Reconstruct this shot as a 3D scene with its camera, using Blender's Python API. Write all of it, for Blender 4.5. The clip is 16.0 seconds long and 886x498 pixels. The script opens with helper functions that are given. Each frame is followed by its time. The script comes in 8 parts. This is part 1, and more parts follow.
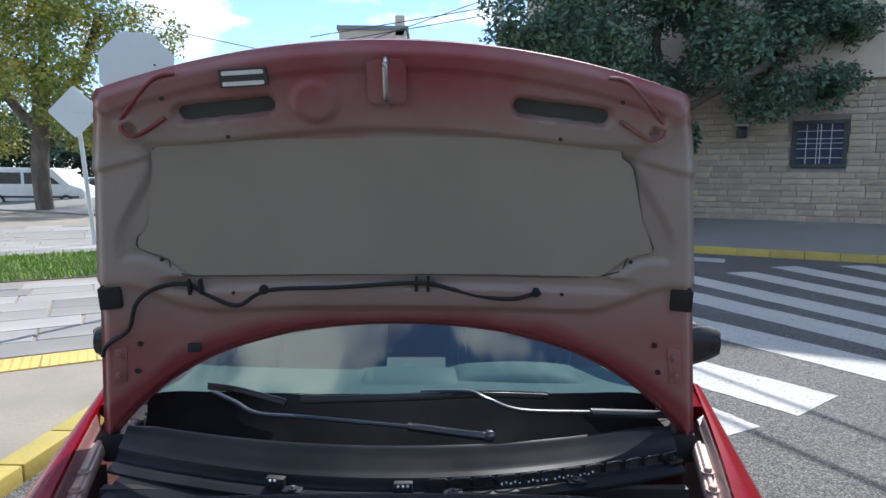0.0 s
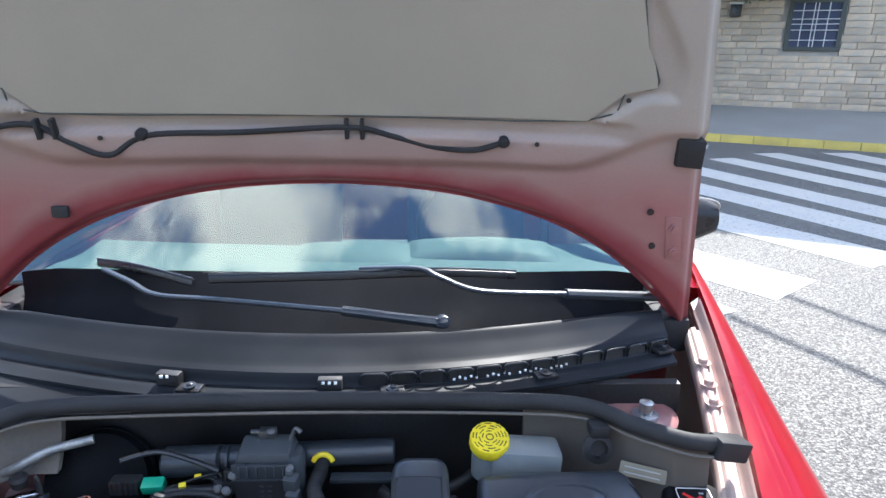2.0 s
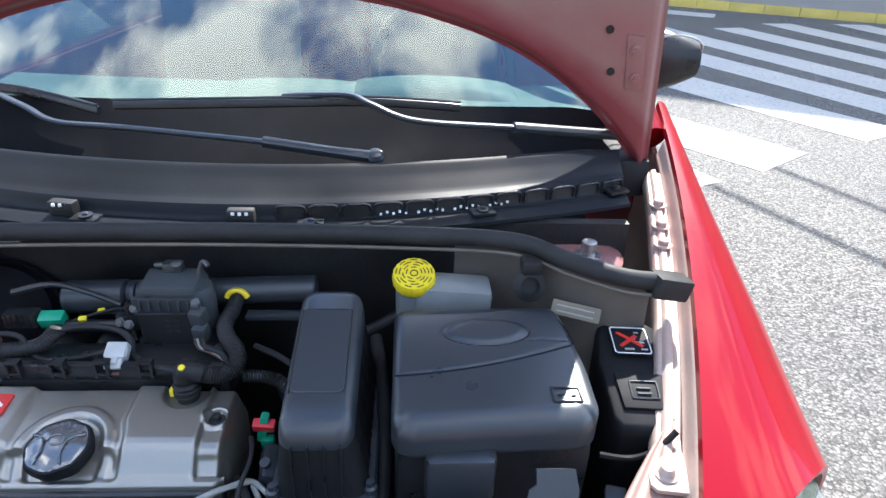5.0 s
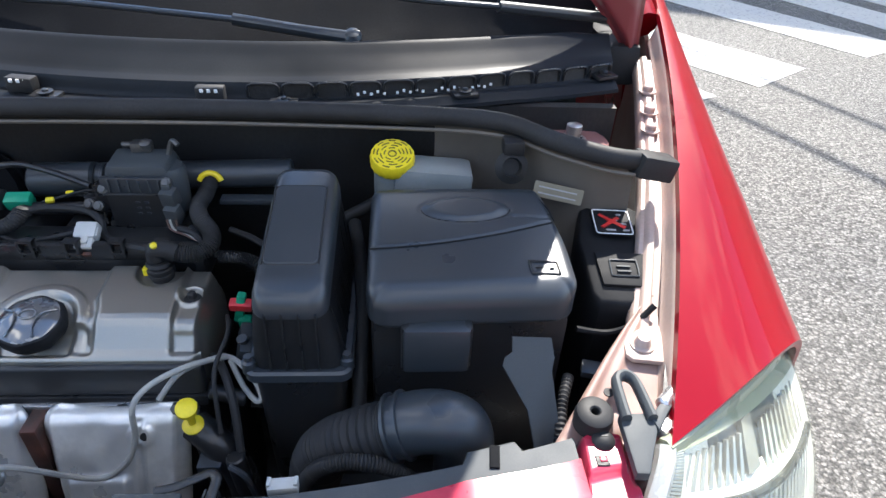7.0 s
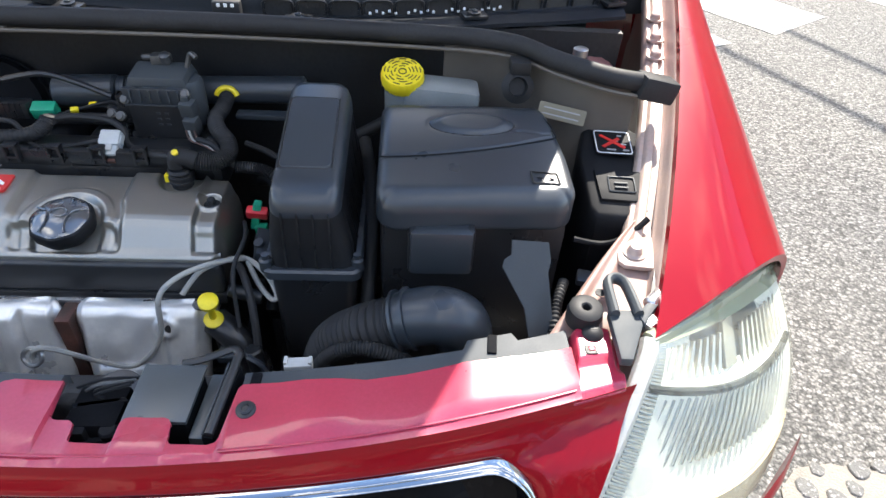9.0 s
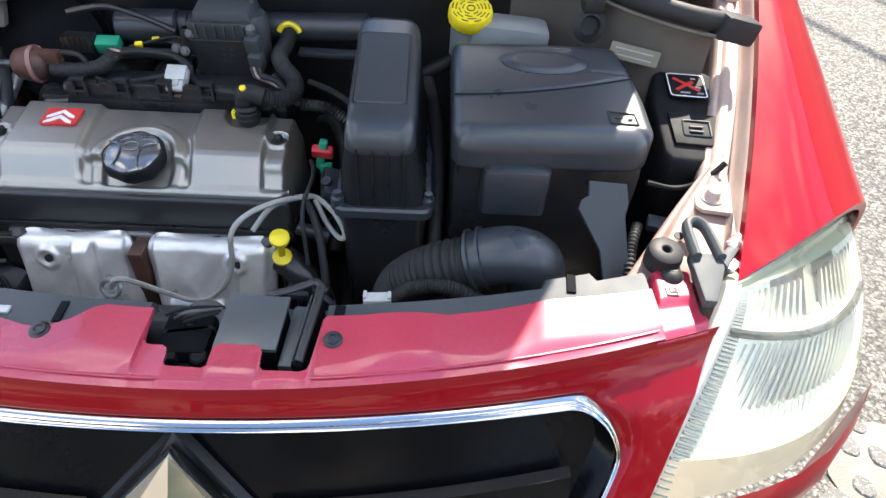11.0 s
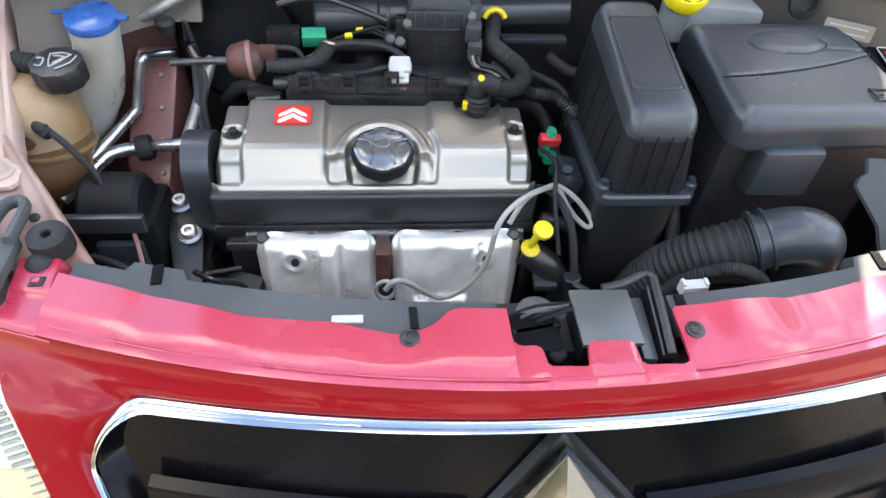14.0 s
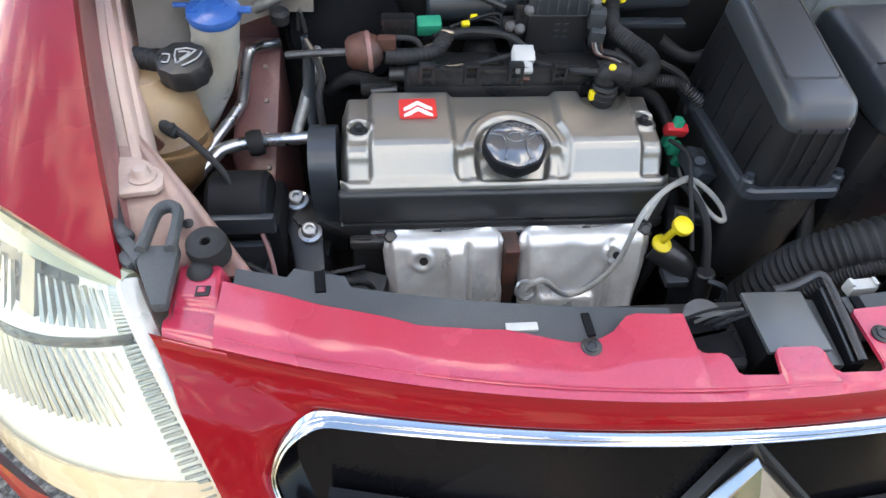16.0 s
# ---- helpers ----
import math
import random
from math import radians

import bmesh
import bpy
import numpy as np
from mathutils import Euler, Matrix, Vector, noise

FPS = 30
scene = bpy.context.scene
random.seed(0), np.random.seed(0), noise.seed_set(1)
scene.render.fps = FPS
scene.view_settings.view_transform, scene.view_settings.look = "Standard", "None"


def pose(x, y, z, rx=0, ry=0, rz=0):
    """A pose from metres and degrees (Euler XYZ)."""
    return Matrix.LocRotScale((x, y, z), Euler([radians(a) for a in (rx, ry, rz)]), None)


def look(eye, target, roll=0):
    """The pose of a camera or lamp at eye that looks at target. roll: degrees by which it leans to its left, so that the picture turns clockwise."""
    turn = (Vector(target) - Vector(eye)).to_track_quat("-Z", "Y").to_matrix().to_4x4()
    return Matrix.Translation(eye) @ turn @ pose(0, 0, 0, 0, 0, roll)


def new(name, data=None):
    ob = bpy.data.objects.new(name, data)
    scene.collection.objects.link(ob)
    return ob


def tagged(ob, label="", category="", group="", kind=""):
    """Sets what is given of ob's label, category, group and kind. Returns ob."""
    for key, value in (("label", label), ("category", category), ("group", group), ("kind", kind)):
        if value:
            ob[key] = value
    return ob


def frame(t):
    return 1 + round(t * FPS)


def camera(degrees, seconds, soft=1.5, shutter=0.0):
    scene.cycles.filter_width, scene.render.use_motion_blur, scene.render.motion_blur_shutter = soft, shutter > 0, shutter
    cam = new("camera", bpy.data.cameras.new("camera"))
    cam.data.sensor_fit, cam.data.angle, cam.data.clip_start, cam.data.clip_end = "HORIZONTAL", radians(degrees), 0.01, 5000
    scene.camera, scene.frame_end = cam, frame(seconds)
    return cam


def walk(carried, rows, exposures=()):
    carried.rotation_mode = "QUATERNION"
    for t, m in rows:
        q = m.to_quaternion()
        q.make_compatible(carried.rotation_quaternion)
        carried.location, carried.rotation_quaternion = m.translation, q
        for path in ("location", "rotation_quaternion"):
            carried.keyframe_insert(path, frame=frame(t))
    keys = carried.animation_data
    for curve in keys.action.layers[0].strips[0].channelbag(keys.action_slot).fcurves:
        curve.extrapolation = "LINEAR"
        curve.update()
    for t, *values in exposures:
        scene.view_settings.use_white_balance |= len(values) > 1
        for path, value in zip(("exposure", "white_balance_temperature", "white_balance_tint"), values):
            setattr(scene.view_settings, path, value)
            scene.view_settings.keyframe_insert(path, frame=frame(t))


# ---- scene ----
cam = camera(71.7, 16.0)
PATH = [
    (0, (0.081, -0.63, 1.608), (0.107, 1.356, 1.377), 0.4),
    (0.5, (0.091, -0.531, 1.577), (0.121, 1.448, 1.288), 0.6),
    (1, (0.104, -0.438, 1.54), (0.151, 1.527, 1.168), 0.6),
    (1.5, (0.12, -0.382, 1.505), (0.203, 1.558, 1.025), 0.7),
    (2, (0.154, -0.337, 1.484), (0.25, 1.574, 0.9), 1.2),
    (2.5, (0.184, -0.308, 1.466), (0.264, 1.576, 0.801), 1.6),
    (3, (0.204, -0.297, 1.445), (0.279, 1.564, 0.715), 1.8),
    (3.5, (0.22, -0.283, 1.424), (0.301, 1.552, 0.634), 2.1),
    (4, (0.239, -0.273, 1.406), (0.33, 1.536, 0.557), 2.2),
    (6.5, (0.284, -0.279, 1.323), (0.428, 1.393, 0.236), 2.9),
    (7, (0.286, -0.29, 1.306), (0.431, 1.343, 0.162), 3.1),
    (7.5, (0.285, -0.307, 1.296), (0.43, 1.292, 0.104), 3.3),
    (8, (0.285, -0.323, 1.291), (0.428, 1.251, 0.065), 3.7),
    (8.5, (0.285, -0.341, 1.29), (0.424, 1.216, 0.042), 4.0),
    (8.7, (0.285, -0.349, 1.29), (0.42, 1.201, 0.034), 4.1),
    (10.8, (0.243, -0.373, 1.267), (0.314, 1.089, -0.096), 4.3),
    (11, (0.219, -0.368, 1.265), (0.291, 1.084, -0.109), 4.2),
    (11.5, (0.145, -0.364, 1.26), (0.23, 1.066, -0.136), 4.3),
    (12, (0.082, -0.36, 1.258), (0.18, 1.055, -0.152), 4.1),
    (12.5, (0.013, -0.35, 1.256), (0.137, 1.056, -0.161), 4.3),
    (13, (-0.046, -0.343, 1.258), (0.109, 1.056, -0.163), 4.4),
    (13.5, (-0.103, -0.344, 1.255), (0.078, 1.054, -0.165), 4.7),
    (14, (-0.161, -0.339, 1.252), (0.033, 1.058, -0.167), 4.7),
    (14.5, (-0.208, -0.323, 1.249), (-0.003, 1.067, -0.174), 4.7),
    (15, (-0.253, -0.308, 1.246), (-0.051, 1.075, -0.185), 4.4),
    (15.5, (-0.284, -0.296, 1.244), (-0.099, 1.07, -0.205), 3.9),
    (16, (-0.311, -0.293, 1.247), (-0.151, 1.051, -0.225), 3.3),
]
EXPOSURES = [(0.0, 0.68, 6050, 10), (0.5, 1.00, 6100, 10), (1.5, 1.80, 6150, 10), (2.0, 2.04, 6150, 10), (3.5, 2.15, 6200, 10), (7.0, 1.79, 6550, 10), (9.0, 1.95, 6850, 10), (11.0, 2.11, 7150, 10), (13.0, 2.87, 7650, 10), (16.0, 2.58, 7950, 10)]
walk(cam, [(t, look(eye, target, roll)) for t, eye, target, roll in PATH], EXPOSURES)

# ---- sky and sun ----
SUN_WAY = Vector((-0.40, -0.858, -1.077)).normalized()
world = bpy.data.worlds.new("sky")
scene.world = world
world.use_nodes = True
wn, wl = world.node_tree.nodes, world.node_tree.links
wn.clear()
w_out = wn.new("ShaderNodeOutputWorld")
w_bg = wn.new("ShaderNodeBackground")
w_bg.inputs["Strength"].default_value = 0.15
w_sky = wn.new("ShaderNodeTexSky")
w_sky.sky_type, w_sky.sun_disc = "NISHITA", False
w_sky.sun_elevation, w_sky.sun_rotation = math.asin(-SUN_WAY.z), math.atan2(-SUN_WAY.x, -SUN_WAY.y)
w_sky.air_density, w_sky.dust_density, w_sky.ozone_density = 0.9, 0.0, 2.6
w_co = wn.new("ShaderNodeTexCoord")
w_map = wn.new("ShaderNodeMapping")
w_map.inputs["Scale"].default_value = (1.0, 1.0, 2.2)
w_map.inputs["Location"].default_value = (3.7, 0.35, 1.55)
w_noise = wn.new("ShaderNodeTexNoise")
w_noise.inputs["Scale"].default_value = 3.1
w_noise.inputs["Detail"].default_value = 7.0
w_noise.inputs["Roughness"].default_value = 0.56
w_ramp = wn.new("ShaderNodeValToRGB")
w_ramp.color_ramp.elements[0].position, w_ramp.color_ramp.elements[1].position = 0.513, 0.63
w_mix = wn.new("ShaderNodeMix")
w_mix.data_type = "RGBA"
w_mix.inputs[7].default_value = (9.0, 8.9, 8.7, 1)
wl.new(w_co.outputs["Generated"], w_map.inputs["Vector"])
wl.new(w_map.outputs[0], w_noise.inputs["Vector"])
wl.new(w_noise.outputs[0], w_ramp.inputs[0])
wl.new(w_ramp.outputs[0], w_mix.inputs[0])
wl.new(w_sky.outputs[0], w_mix.inputs[6])
wl.new(w_mix.outputs[2], w_bg.inputs["Color"])
wl.new(w_bg.outputs[0], w_out.inputs[0])

sun_data = bpy.data.lights.new("sun", "SUN")
sun_data.energy, sun_data.angle, sun_data.color = 4.0, radians(0.53), (1.0, 0.96, 0.90)
sun = new("sun", sun_data)
sun.matrix_world = look(-30 * SUN_WAY, (0, 0, 0))


# ---- mesh helpers ----
def finish(name, bm, material, smooth=38):
    bmesh.ops.remove_doubles(bm, verts=bm.verts, dist=1e-6)
    bmesh.ops.recalc_face_normals(bm, faces=bm.faces)
    me = bpy.data.meshes.new(name)
    bm.to_mesh(me)
    bm.free()
    for m in material if isinstance(material, (list, tuple)) else [material]:
        me.materials.append(m)
    if smooth:
        me.shade_smooth()
        me.set_sharp_from_angle(angle=radians(smooth))
    return me


def thing(name, at, label, category, group="", kind=""):
    ob = new(name)
    ob.empty_display_size = 0.05
    ob.location = at
    return tagged(ob, label, category, group, kind)


def part(name, bm, material, parent=None, label="", smooth=38):
    ob = new(name, finish(name, bm, material, smooth))
    if parent is not None:
        ob.parent = parent
        if parent.type == "EMPTY":
            ob.matrix_parent_inverse = Matrix.Translation(parent.location).inverted()
    return tagged(ob, label)


def solo(name, bm, material, label, category="", kind="", group="", smooth=38):
    return tagged(part(name, bm, material, None, "", smooth), label, category, group, kind)


def bevelled(bm, width, seg=2, angle=30):
    if width > 0:
        es = [e for e in bm.edges if len(e.link_faces) == 2 and e.calc_face_angle(0) > radians(angle)]
        bmesh.ops.bevel(bm, geom=es, offset=width, segments=seg, profile=0.6, affect="EDGES", clamp_overlap=True)
    return bm


def join(bm, other):
    me = bpy.data.meshes.new("tmp")
    other.to_mesh(me)
    other.free()
    bm.from_mesh(me)
    bpy.data.meshes.remove(me)
    return bm


def joined(*bms):
    bm = bmesh.new()
    for b in bms:
        join(bm, b)
    return bm


def box(c, size, bev=0.004, rot=(0, 0, 0), seg=2, taper=None):
    bm = bmesh.new()
    bmesh.ops.create_cube(bm, size=1)
    for v in bm.verts:
        k = taper if (taper and v.co.z > 0) else 1
        v.co = Vector((v.co.x * size[0] * k, v.co.y * size[1] * k, v.co.z * size[2]))
    bevelled(bm, bev, seg)
    bm.transform(pose(*c, *rot))
    return bm


def frame_of(d):
    d = Vector(d).normalized()
    return d.to_track_quat("Z", "Y").to_matrix().to_4x4()


def lathe(profile, at=(0, 0, 0), axis=(0, 0, 1), seg=32, ripple=0, amp=0.0):
    """profile: (radius, height) from bottom to top; ripple flutes on the outside."""
    bm = bmesh.new()
    rings = []
    for r, h in profile:
        ring = []
        for i in range(seg):
            a = 2 * math.pi * i / seg
            q = r * (1 + (amp * math.cos(ripple * a) if ripple else 0))
            ring.append(bm.verts.new((q * math.cos(a), q * math.sin(a), h)))
        rings.append(ring)
    for a, b in zip(rings, rings[1:]):
        for i in range(seg):
            j = (i + 1) % seg
            bm.faces.new((a[i], a[j], b[j], b[i]))
    bm.faces.new(list(reversed(rings[0])))
    bm.faces.new(rings[-1])
    bm.transform(Matrix.Translation(at) @ frame_of(axis))
    return bm


def rod(p0, p1, r, seg=16, bev=0.0, r1=None):
    p0, p1 = Vector(p0), Vector(p1)
    n, b, r1 = (p1 - p0).length, bev, r if r1 is None else r1
    prof = [(r, 0), (r1, n)] if not b else [(r - b, 0), (r, b), (r1, n - b), (r1 - b, n)]
    return lathe(prof, p0, p1 - p0, seg)


def spline(pts, n=10, closed=False):
    P = [Vector(p) for p in pts]
    out = []
    m = len(P)
    for i in range(m if closed else m - 1):
        if closed:
            a, b, c, d = P[i - 1], P[i], P[(i + 1) % m], P[(i + 2) % m]
        else:
            a, b, c, d = P[max(i - 1, 0)], P[i], P[i + 1], P[min(i + 2, m - 1)]
        for k in range(n):
            t = k / n
            out.append(0.5 * ((2 * b) + (c - a) * t + (2 * a - 5 * b + 4 * c - d) * t * t + (3 * b - a - 3 * c + d) * t ** 3))
    if not closed:
        out.append(P[-1])
    return out


def tube(pts, r, seg=10, n=8, flat=1.0, rib=0.0, ribs=0, closed=False):
    """A hose along a smooth line; rib, ribs: depth and number of corrugations."""
    line = spline(pts, max(n, int(ribs * 4 / max(1, len(pts) - 1)) + 1) if ribs else n, closed)
    bm = bmesh.new()
    rings, up = [], Vector((0.13, 0.21, 1)).normalized()
    m = len(line)
    for i, p in enumerate(line):
        d = (line[(i + 1) % m if closed else min(i + 1, m - 1)] - line[i - 1 if closed else max(i - 1, 0)]).normalized()
        s = d.cross(up)
        s = s.normalized() if s.length > 1e-4 else Vector((1, 0, 0))
        u = s.cross(d).normalized()
        q = r + (rib * math.cos(2 * math.pi * ribs * i / m) if ribs else 0)
        rings.append([bm.verts.new(p + q * (math.cos(a) * s + flat * math.sin(a) * u)) for a in (2 * math.pi * k / seg for k in range(seg))])
    pairs = list(zip(rings, rings[1:])) + ([(rings[-1], rings[0])] if closed else [])
    for a, b in pairs:
        for k in range(seg):
            j = (k + 1) % seg
            bm.faces.new((a[k], a[j], b[j], b[k]))
    if not closed:
        bm.faces.new(list(reversed(rings[0])))
        bm.faces.new(rings[-1])
    return bm


def slab(nu, nv, top, under):
    """A closed sheet: top(u, v) and under(u, v, p) give its two faces."""
    bm = bmesh.new()
    T = [[bm.verts.new(top(i / nu, j / nv)) for j in range(nv + 1)] for i in range(nu + 1)]
    U = [[bm.verts.new(under(i / nu, j / nv, T[i][j].co)) for j in range(nv + 1)] for i in range(nu + 1)]
    for i in range(nu):
        for j in range(nv):
            bm.faces.new((T[i][j], T[i + 1][j], T[i + 1][j + 1], T[i][j + 1]))
            bm.faces.new((U[i][j + 1], U[i + 1][j + 1], U[i + 1][j], U[i][j]))
    for i in range(nu):
        bm.faces.new((T[i + 1][0], T[i][0], U[i][0], U[i + 1][0]))
        bm.faces.new((T[i][nv], T[i + 1][nv], U[i + 1][nv], U[i][nv]))
    for j in range(nv):
        bm.faces.new((T[0][j], T[0][j + 1], U[0][j + 1], U[0][j]))
        bm.faces.new((T[nu][j + 1], T[nu][j], U[nu][j], U[nu][j + 1]))
    return bm


def prism(poly, low, high, bev=0.0, seg=2, place=None):
    """An outline (x, y) raised from low to high; place: maps (x, y, z) into the world."""
    bm = bmesh.new()
    a = [bm.verts.new((x, y, low)) for x, y in poly]
    b = [bm.verts.new((x, y, high)) for x, y in poly]
    n = len(poly)
    bm.faces.new(list(reversed(a)))
    bm.faces.new(b)
    for i in range(n):
        j = (i + 1) % n
        bm.faces.new((a[i], a[j], b[j], b[i]))
    bmesh.ops.recalc_face_normals(bm, faces=bm.faces)
    bevelled(bm, bev, seg)
    if place:
        if isinstance(place, Matrix):
            bm.transform(place)
        else:
            bmesh.ops.triangulate(bm, faces=bm.faces)
            for v in bm.verts:
                v.co = place(*v.co)
    return bm


def loft(rings, cap=True):
    bm = bmesh.new()
    R = [[bm.verts.new(p) for p in ring] for ring in rings]
    n = len(R[0])
    for a, b in zip(R, R[1:]):
        for i in range(n):
            j = (i + 1) % n
            bm.faces.new((a[i], a[j], b[j], b[i]))
    if cap:
        bm.faces.new(list(reversed(R[0])))
        bm.faces.new(R[-1])
    return bm


def rounded(w, h, r, n=6, cx=0.0, cy=0.0):
    out = []
    for sx, sy, a0 in ((1, 1, 0), (-1, 1, 90), (-1, -1, 180), (1, -1, 270)):
        for k in range(n + 1):
            a = radians(a0 + 90 * k / n)
            out.append((cx + sx * (w / 2 - r) + r * math.cos(a), cy + sy * (h / 2 - r) + r * math.sin(a)))
    return out


def step(e0, e1, x):
    t = min(1, max(0, (x - e0) / (e1 - e0)))
    return t * t * (3 - 2 * t)


def lerp(a, b, t):
    return a + (b - a) * t


# ---- materials ----
def mat(name, c, rough=0.5, metal=0.0, var=0.25, scale=9.0, fine=140.0, bump=0.15, dist=0.001, coat=0.0, other=None,
        mask=(0.45, 0.65), spots=None, spot_scale=60.0, spot_at=(0.66, 0.7), trans=0.0, sub=0.0, rvar=0.12, emit=None, stretch=None, spec=0.5):
    """Base colour varied by coarse and fine noise; other: a second colour in coarse patches; spots: a third in small specks."""
    m = bpy.data.materials.new(name)
    m.use_nodes = True
    n, l = m.node_tree.nodes, m.node_tree.links
    p = n["Principled BSDF"]
    co = n.new("ShaderNodeTexCoord")
    vec = co.outputs["Object"]
    if stretch:
        mp = n.new("ShaderNodeMapping")
        mp.inputs["Scale"].default_value = stretch
        l.new(vec, mp.inputs["Vector"])
        vec = mp.outputs[0]

    def tex(s, d=4.0):
        t = n.new("ShaderNodeTexNoise")
        t.inputs["Scale"].default_value, t.inputs["Detail"].default_value = s, d
        l.new(vec, t.inputs["Vector"])
        return t.outputs[0]

    def ramp(v, a, b):
        r = n.new("ShaderNodeMapRange")
        r.inputs[1].default_value, r.inputs[2].default_value = a, b
        l.new(v, r.inputs[0])
        return r.outputs[0]

    def blend(f, a, b, kind="MIX"):
        x = n.new("ShaderNodeMix")
        x.data_type, x.blend_type = "RGBA", kind
        for sock, val in ((x.inputs[0], f), (x.inputs[6], a), (x.inputs[7], b)):
            if isinstance(val, tuple):
                sock.default_value = (*val, 1)
            elif isinstance(val, float):
                sock.default_value = val
            else:
                l.new(val, sock)
        return x.outputs[2]

    coarse, small = tex(scale), tex(fine, 6.0)
    lo = tuple(max(0, x * (1 - var)) for x in c)
    hi = tuple(min(1, x * (1 + var)) for x in c)
    col = blend(ramp(coarse, 0.3, 0.7), lo, hi)
    if other:
        col = blend(ramp(tex(scale * 0.6, 5.0), *mask), col, other)
    col = blend(ramp(small, 0.35, 0.65), col, blend(0.5, col, lo))
    if spots:
        col = blend(ramp(tex(spot_scale, 3.0), *spot_at), col, spots)
    l.new(col, p.inputs["Base Color"])
    r = n.new("ShaderNodeMapRange")
    r.inputs[1].default_value, r.inputs[2].default_value = 0.3, 0.7
    r.inputs[3].default_value, r.inputs[4].default_value = max(0.02, rough - rvar), min(1, rough + rvar)
    l.new(coarse, r.inputs[0])
    l.new(r.outputs[0], p.inputs["Roughness"])
    p.inputs["Metallic"].default_value = metal
    p.inputs["Coat Weight"].default_value, p.inputs["Coat Roughness"].default_value = coat, 0.035
    p.inputs["Transmission Weight"].default_value = trans
    p.inputs["Specular IOR Level"].default_value = spec
    if sub:
        p.inputs["Subsurface Weight"].default_value = sub
        p.inputs["Subsurface Radius"].default_value = (0.02, 0.015, 0.01)
    if emit:
        p.inputs["Emission Color"].default_value, p.inputs["Emission Strength"].default_value = (*emit[:3], 1), emit[3]
    if bump:
        b = n.new("ShaderNodeBump")
        b.inputs["Strength"].default_value, b.inputs["Distance"].default_value = bump, dist
        l.new(small, b.inputs["Height"])
        l.new(b.outputs[0], p.inputs["Normal"])
    return m


def glass(name, tint, power=1.0, rough=0.01, haze=0.0):
    """A pane: tinted and clear straight on, with the gloss of its Fresnel reflection."""
    m = bpy.data.materials.new(name)
    m.use_nodes = True
    n, l = m.node_tree.nodes, m.node_tree.links
    n.clear()
    o, mx, t, g, f = (n.new("ShaderNode" + k) for k in ("OutputMaterial", "MixShader", "BsdfTransparent", "BsdfGlossy", "LayerWeight"))
    mul = n.new("ShaderNodeMath")
    mul.operation, mul.use_clamp = "MULTIPLY", True
    mul.inputs[1].default_value = power
    f.inputs["Blend"].default_value = 0.5
    up, base = n.new("ShaderNodeMath"), n.new("ShaderNodeMath")
    up.operation, base.operation = "POWER", "MULTIPLY_ADD"
    up.inputs[1].default_value = 5.0
    base.inputs[1].default_value, base.inputs[2].default_value = 0.96, 0.04
    l.new(f.outputs["Facing"], up.inputs[0])
    l.new(up.outputs[0], base.inputs[0])
    t.inputs["Color"].default_value = (*tint, 1)
    g.inputs["Roughness"].default_value = rough
    l.new(base.outputs[0], mul.inputs[0])
    l.new(mul.outputs[0], mx.inputs[0])
    l.new(t.outputs[0], mx.inputs[1])
    l.new(g.outputs[0], mx.inputs[2])
    last = mx.outputs[0]
    if haze:
        # sun-clouded plastic: thin white scatter in patches over the clear pane
        d, hz, nz, mr = (n.new("ShaderNode" + k) for k in ("BsdfDiffuse", "MixShader", "TexNoise", "MapRange"))
        d.inputs["Color"].default_value = (0.80, 0.81, 0.75, 1)
        nz.inputs["Scale"].default_value, nz.inputs["Detail"].default_value = 14.0, 4.0
        mr.inputs[1].default_value, mr.inputs[2].default_value = 0.3, 0.7
        mr.inputs[3].default_value, mr.inputs[4].default_value = 0.5 * haze, 1.5 * haze
        co = n.new("ShaderNodeTexCoord")
        l.new(co.outputs["Object"], nz.inputs["Vector"])
        l.new(nz.outputs[0], mr.inputs[0])
        l.new(mr.outputs[0], hz.inputs[0])
        l.new(last, hz.inputs[1])
        l.new(d.outputs[0], hz.inputs[2])
        last = hz.outputs[0]
    l.new(last, o.inputs[0])
    return m


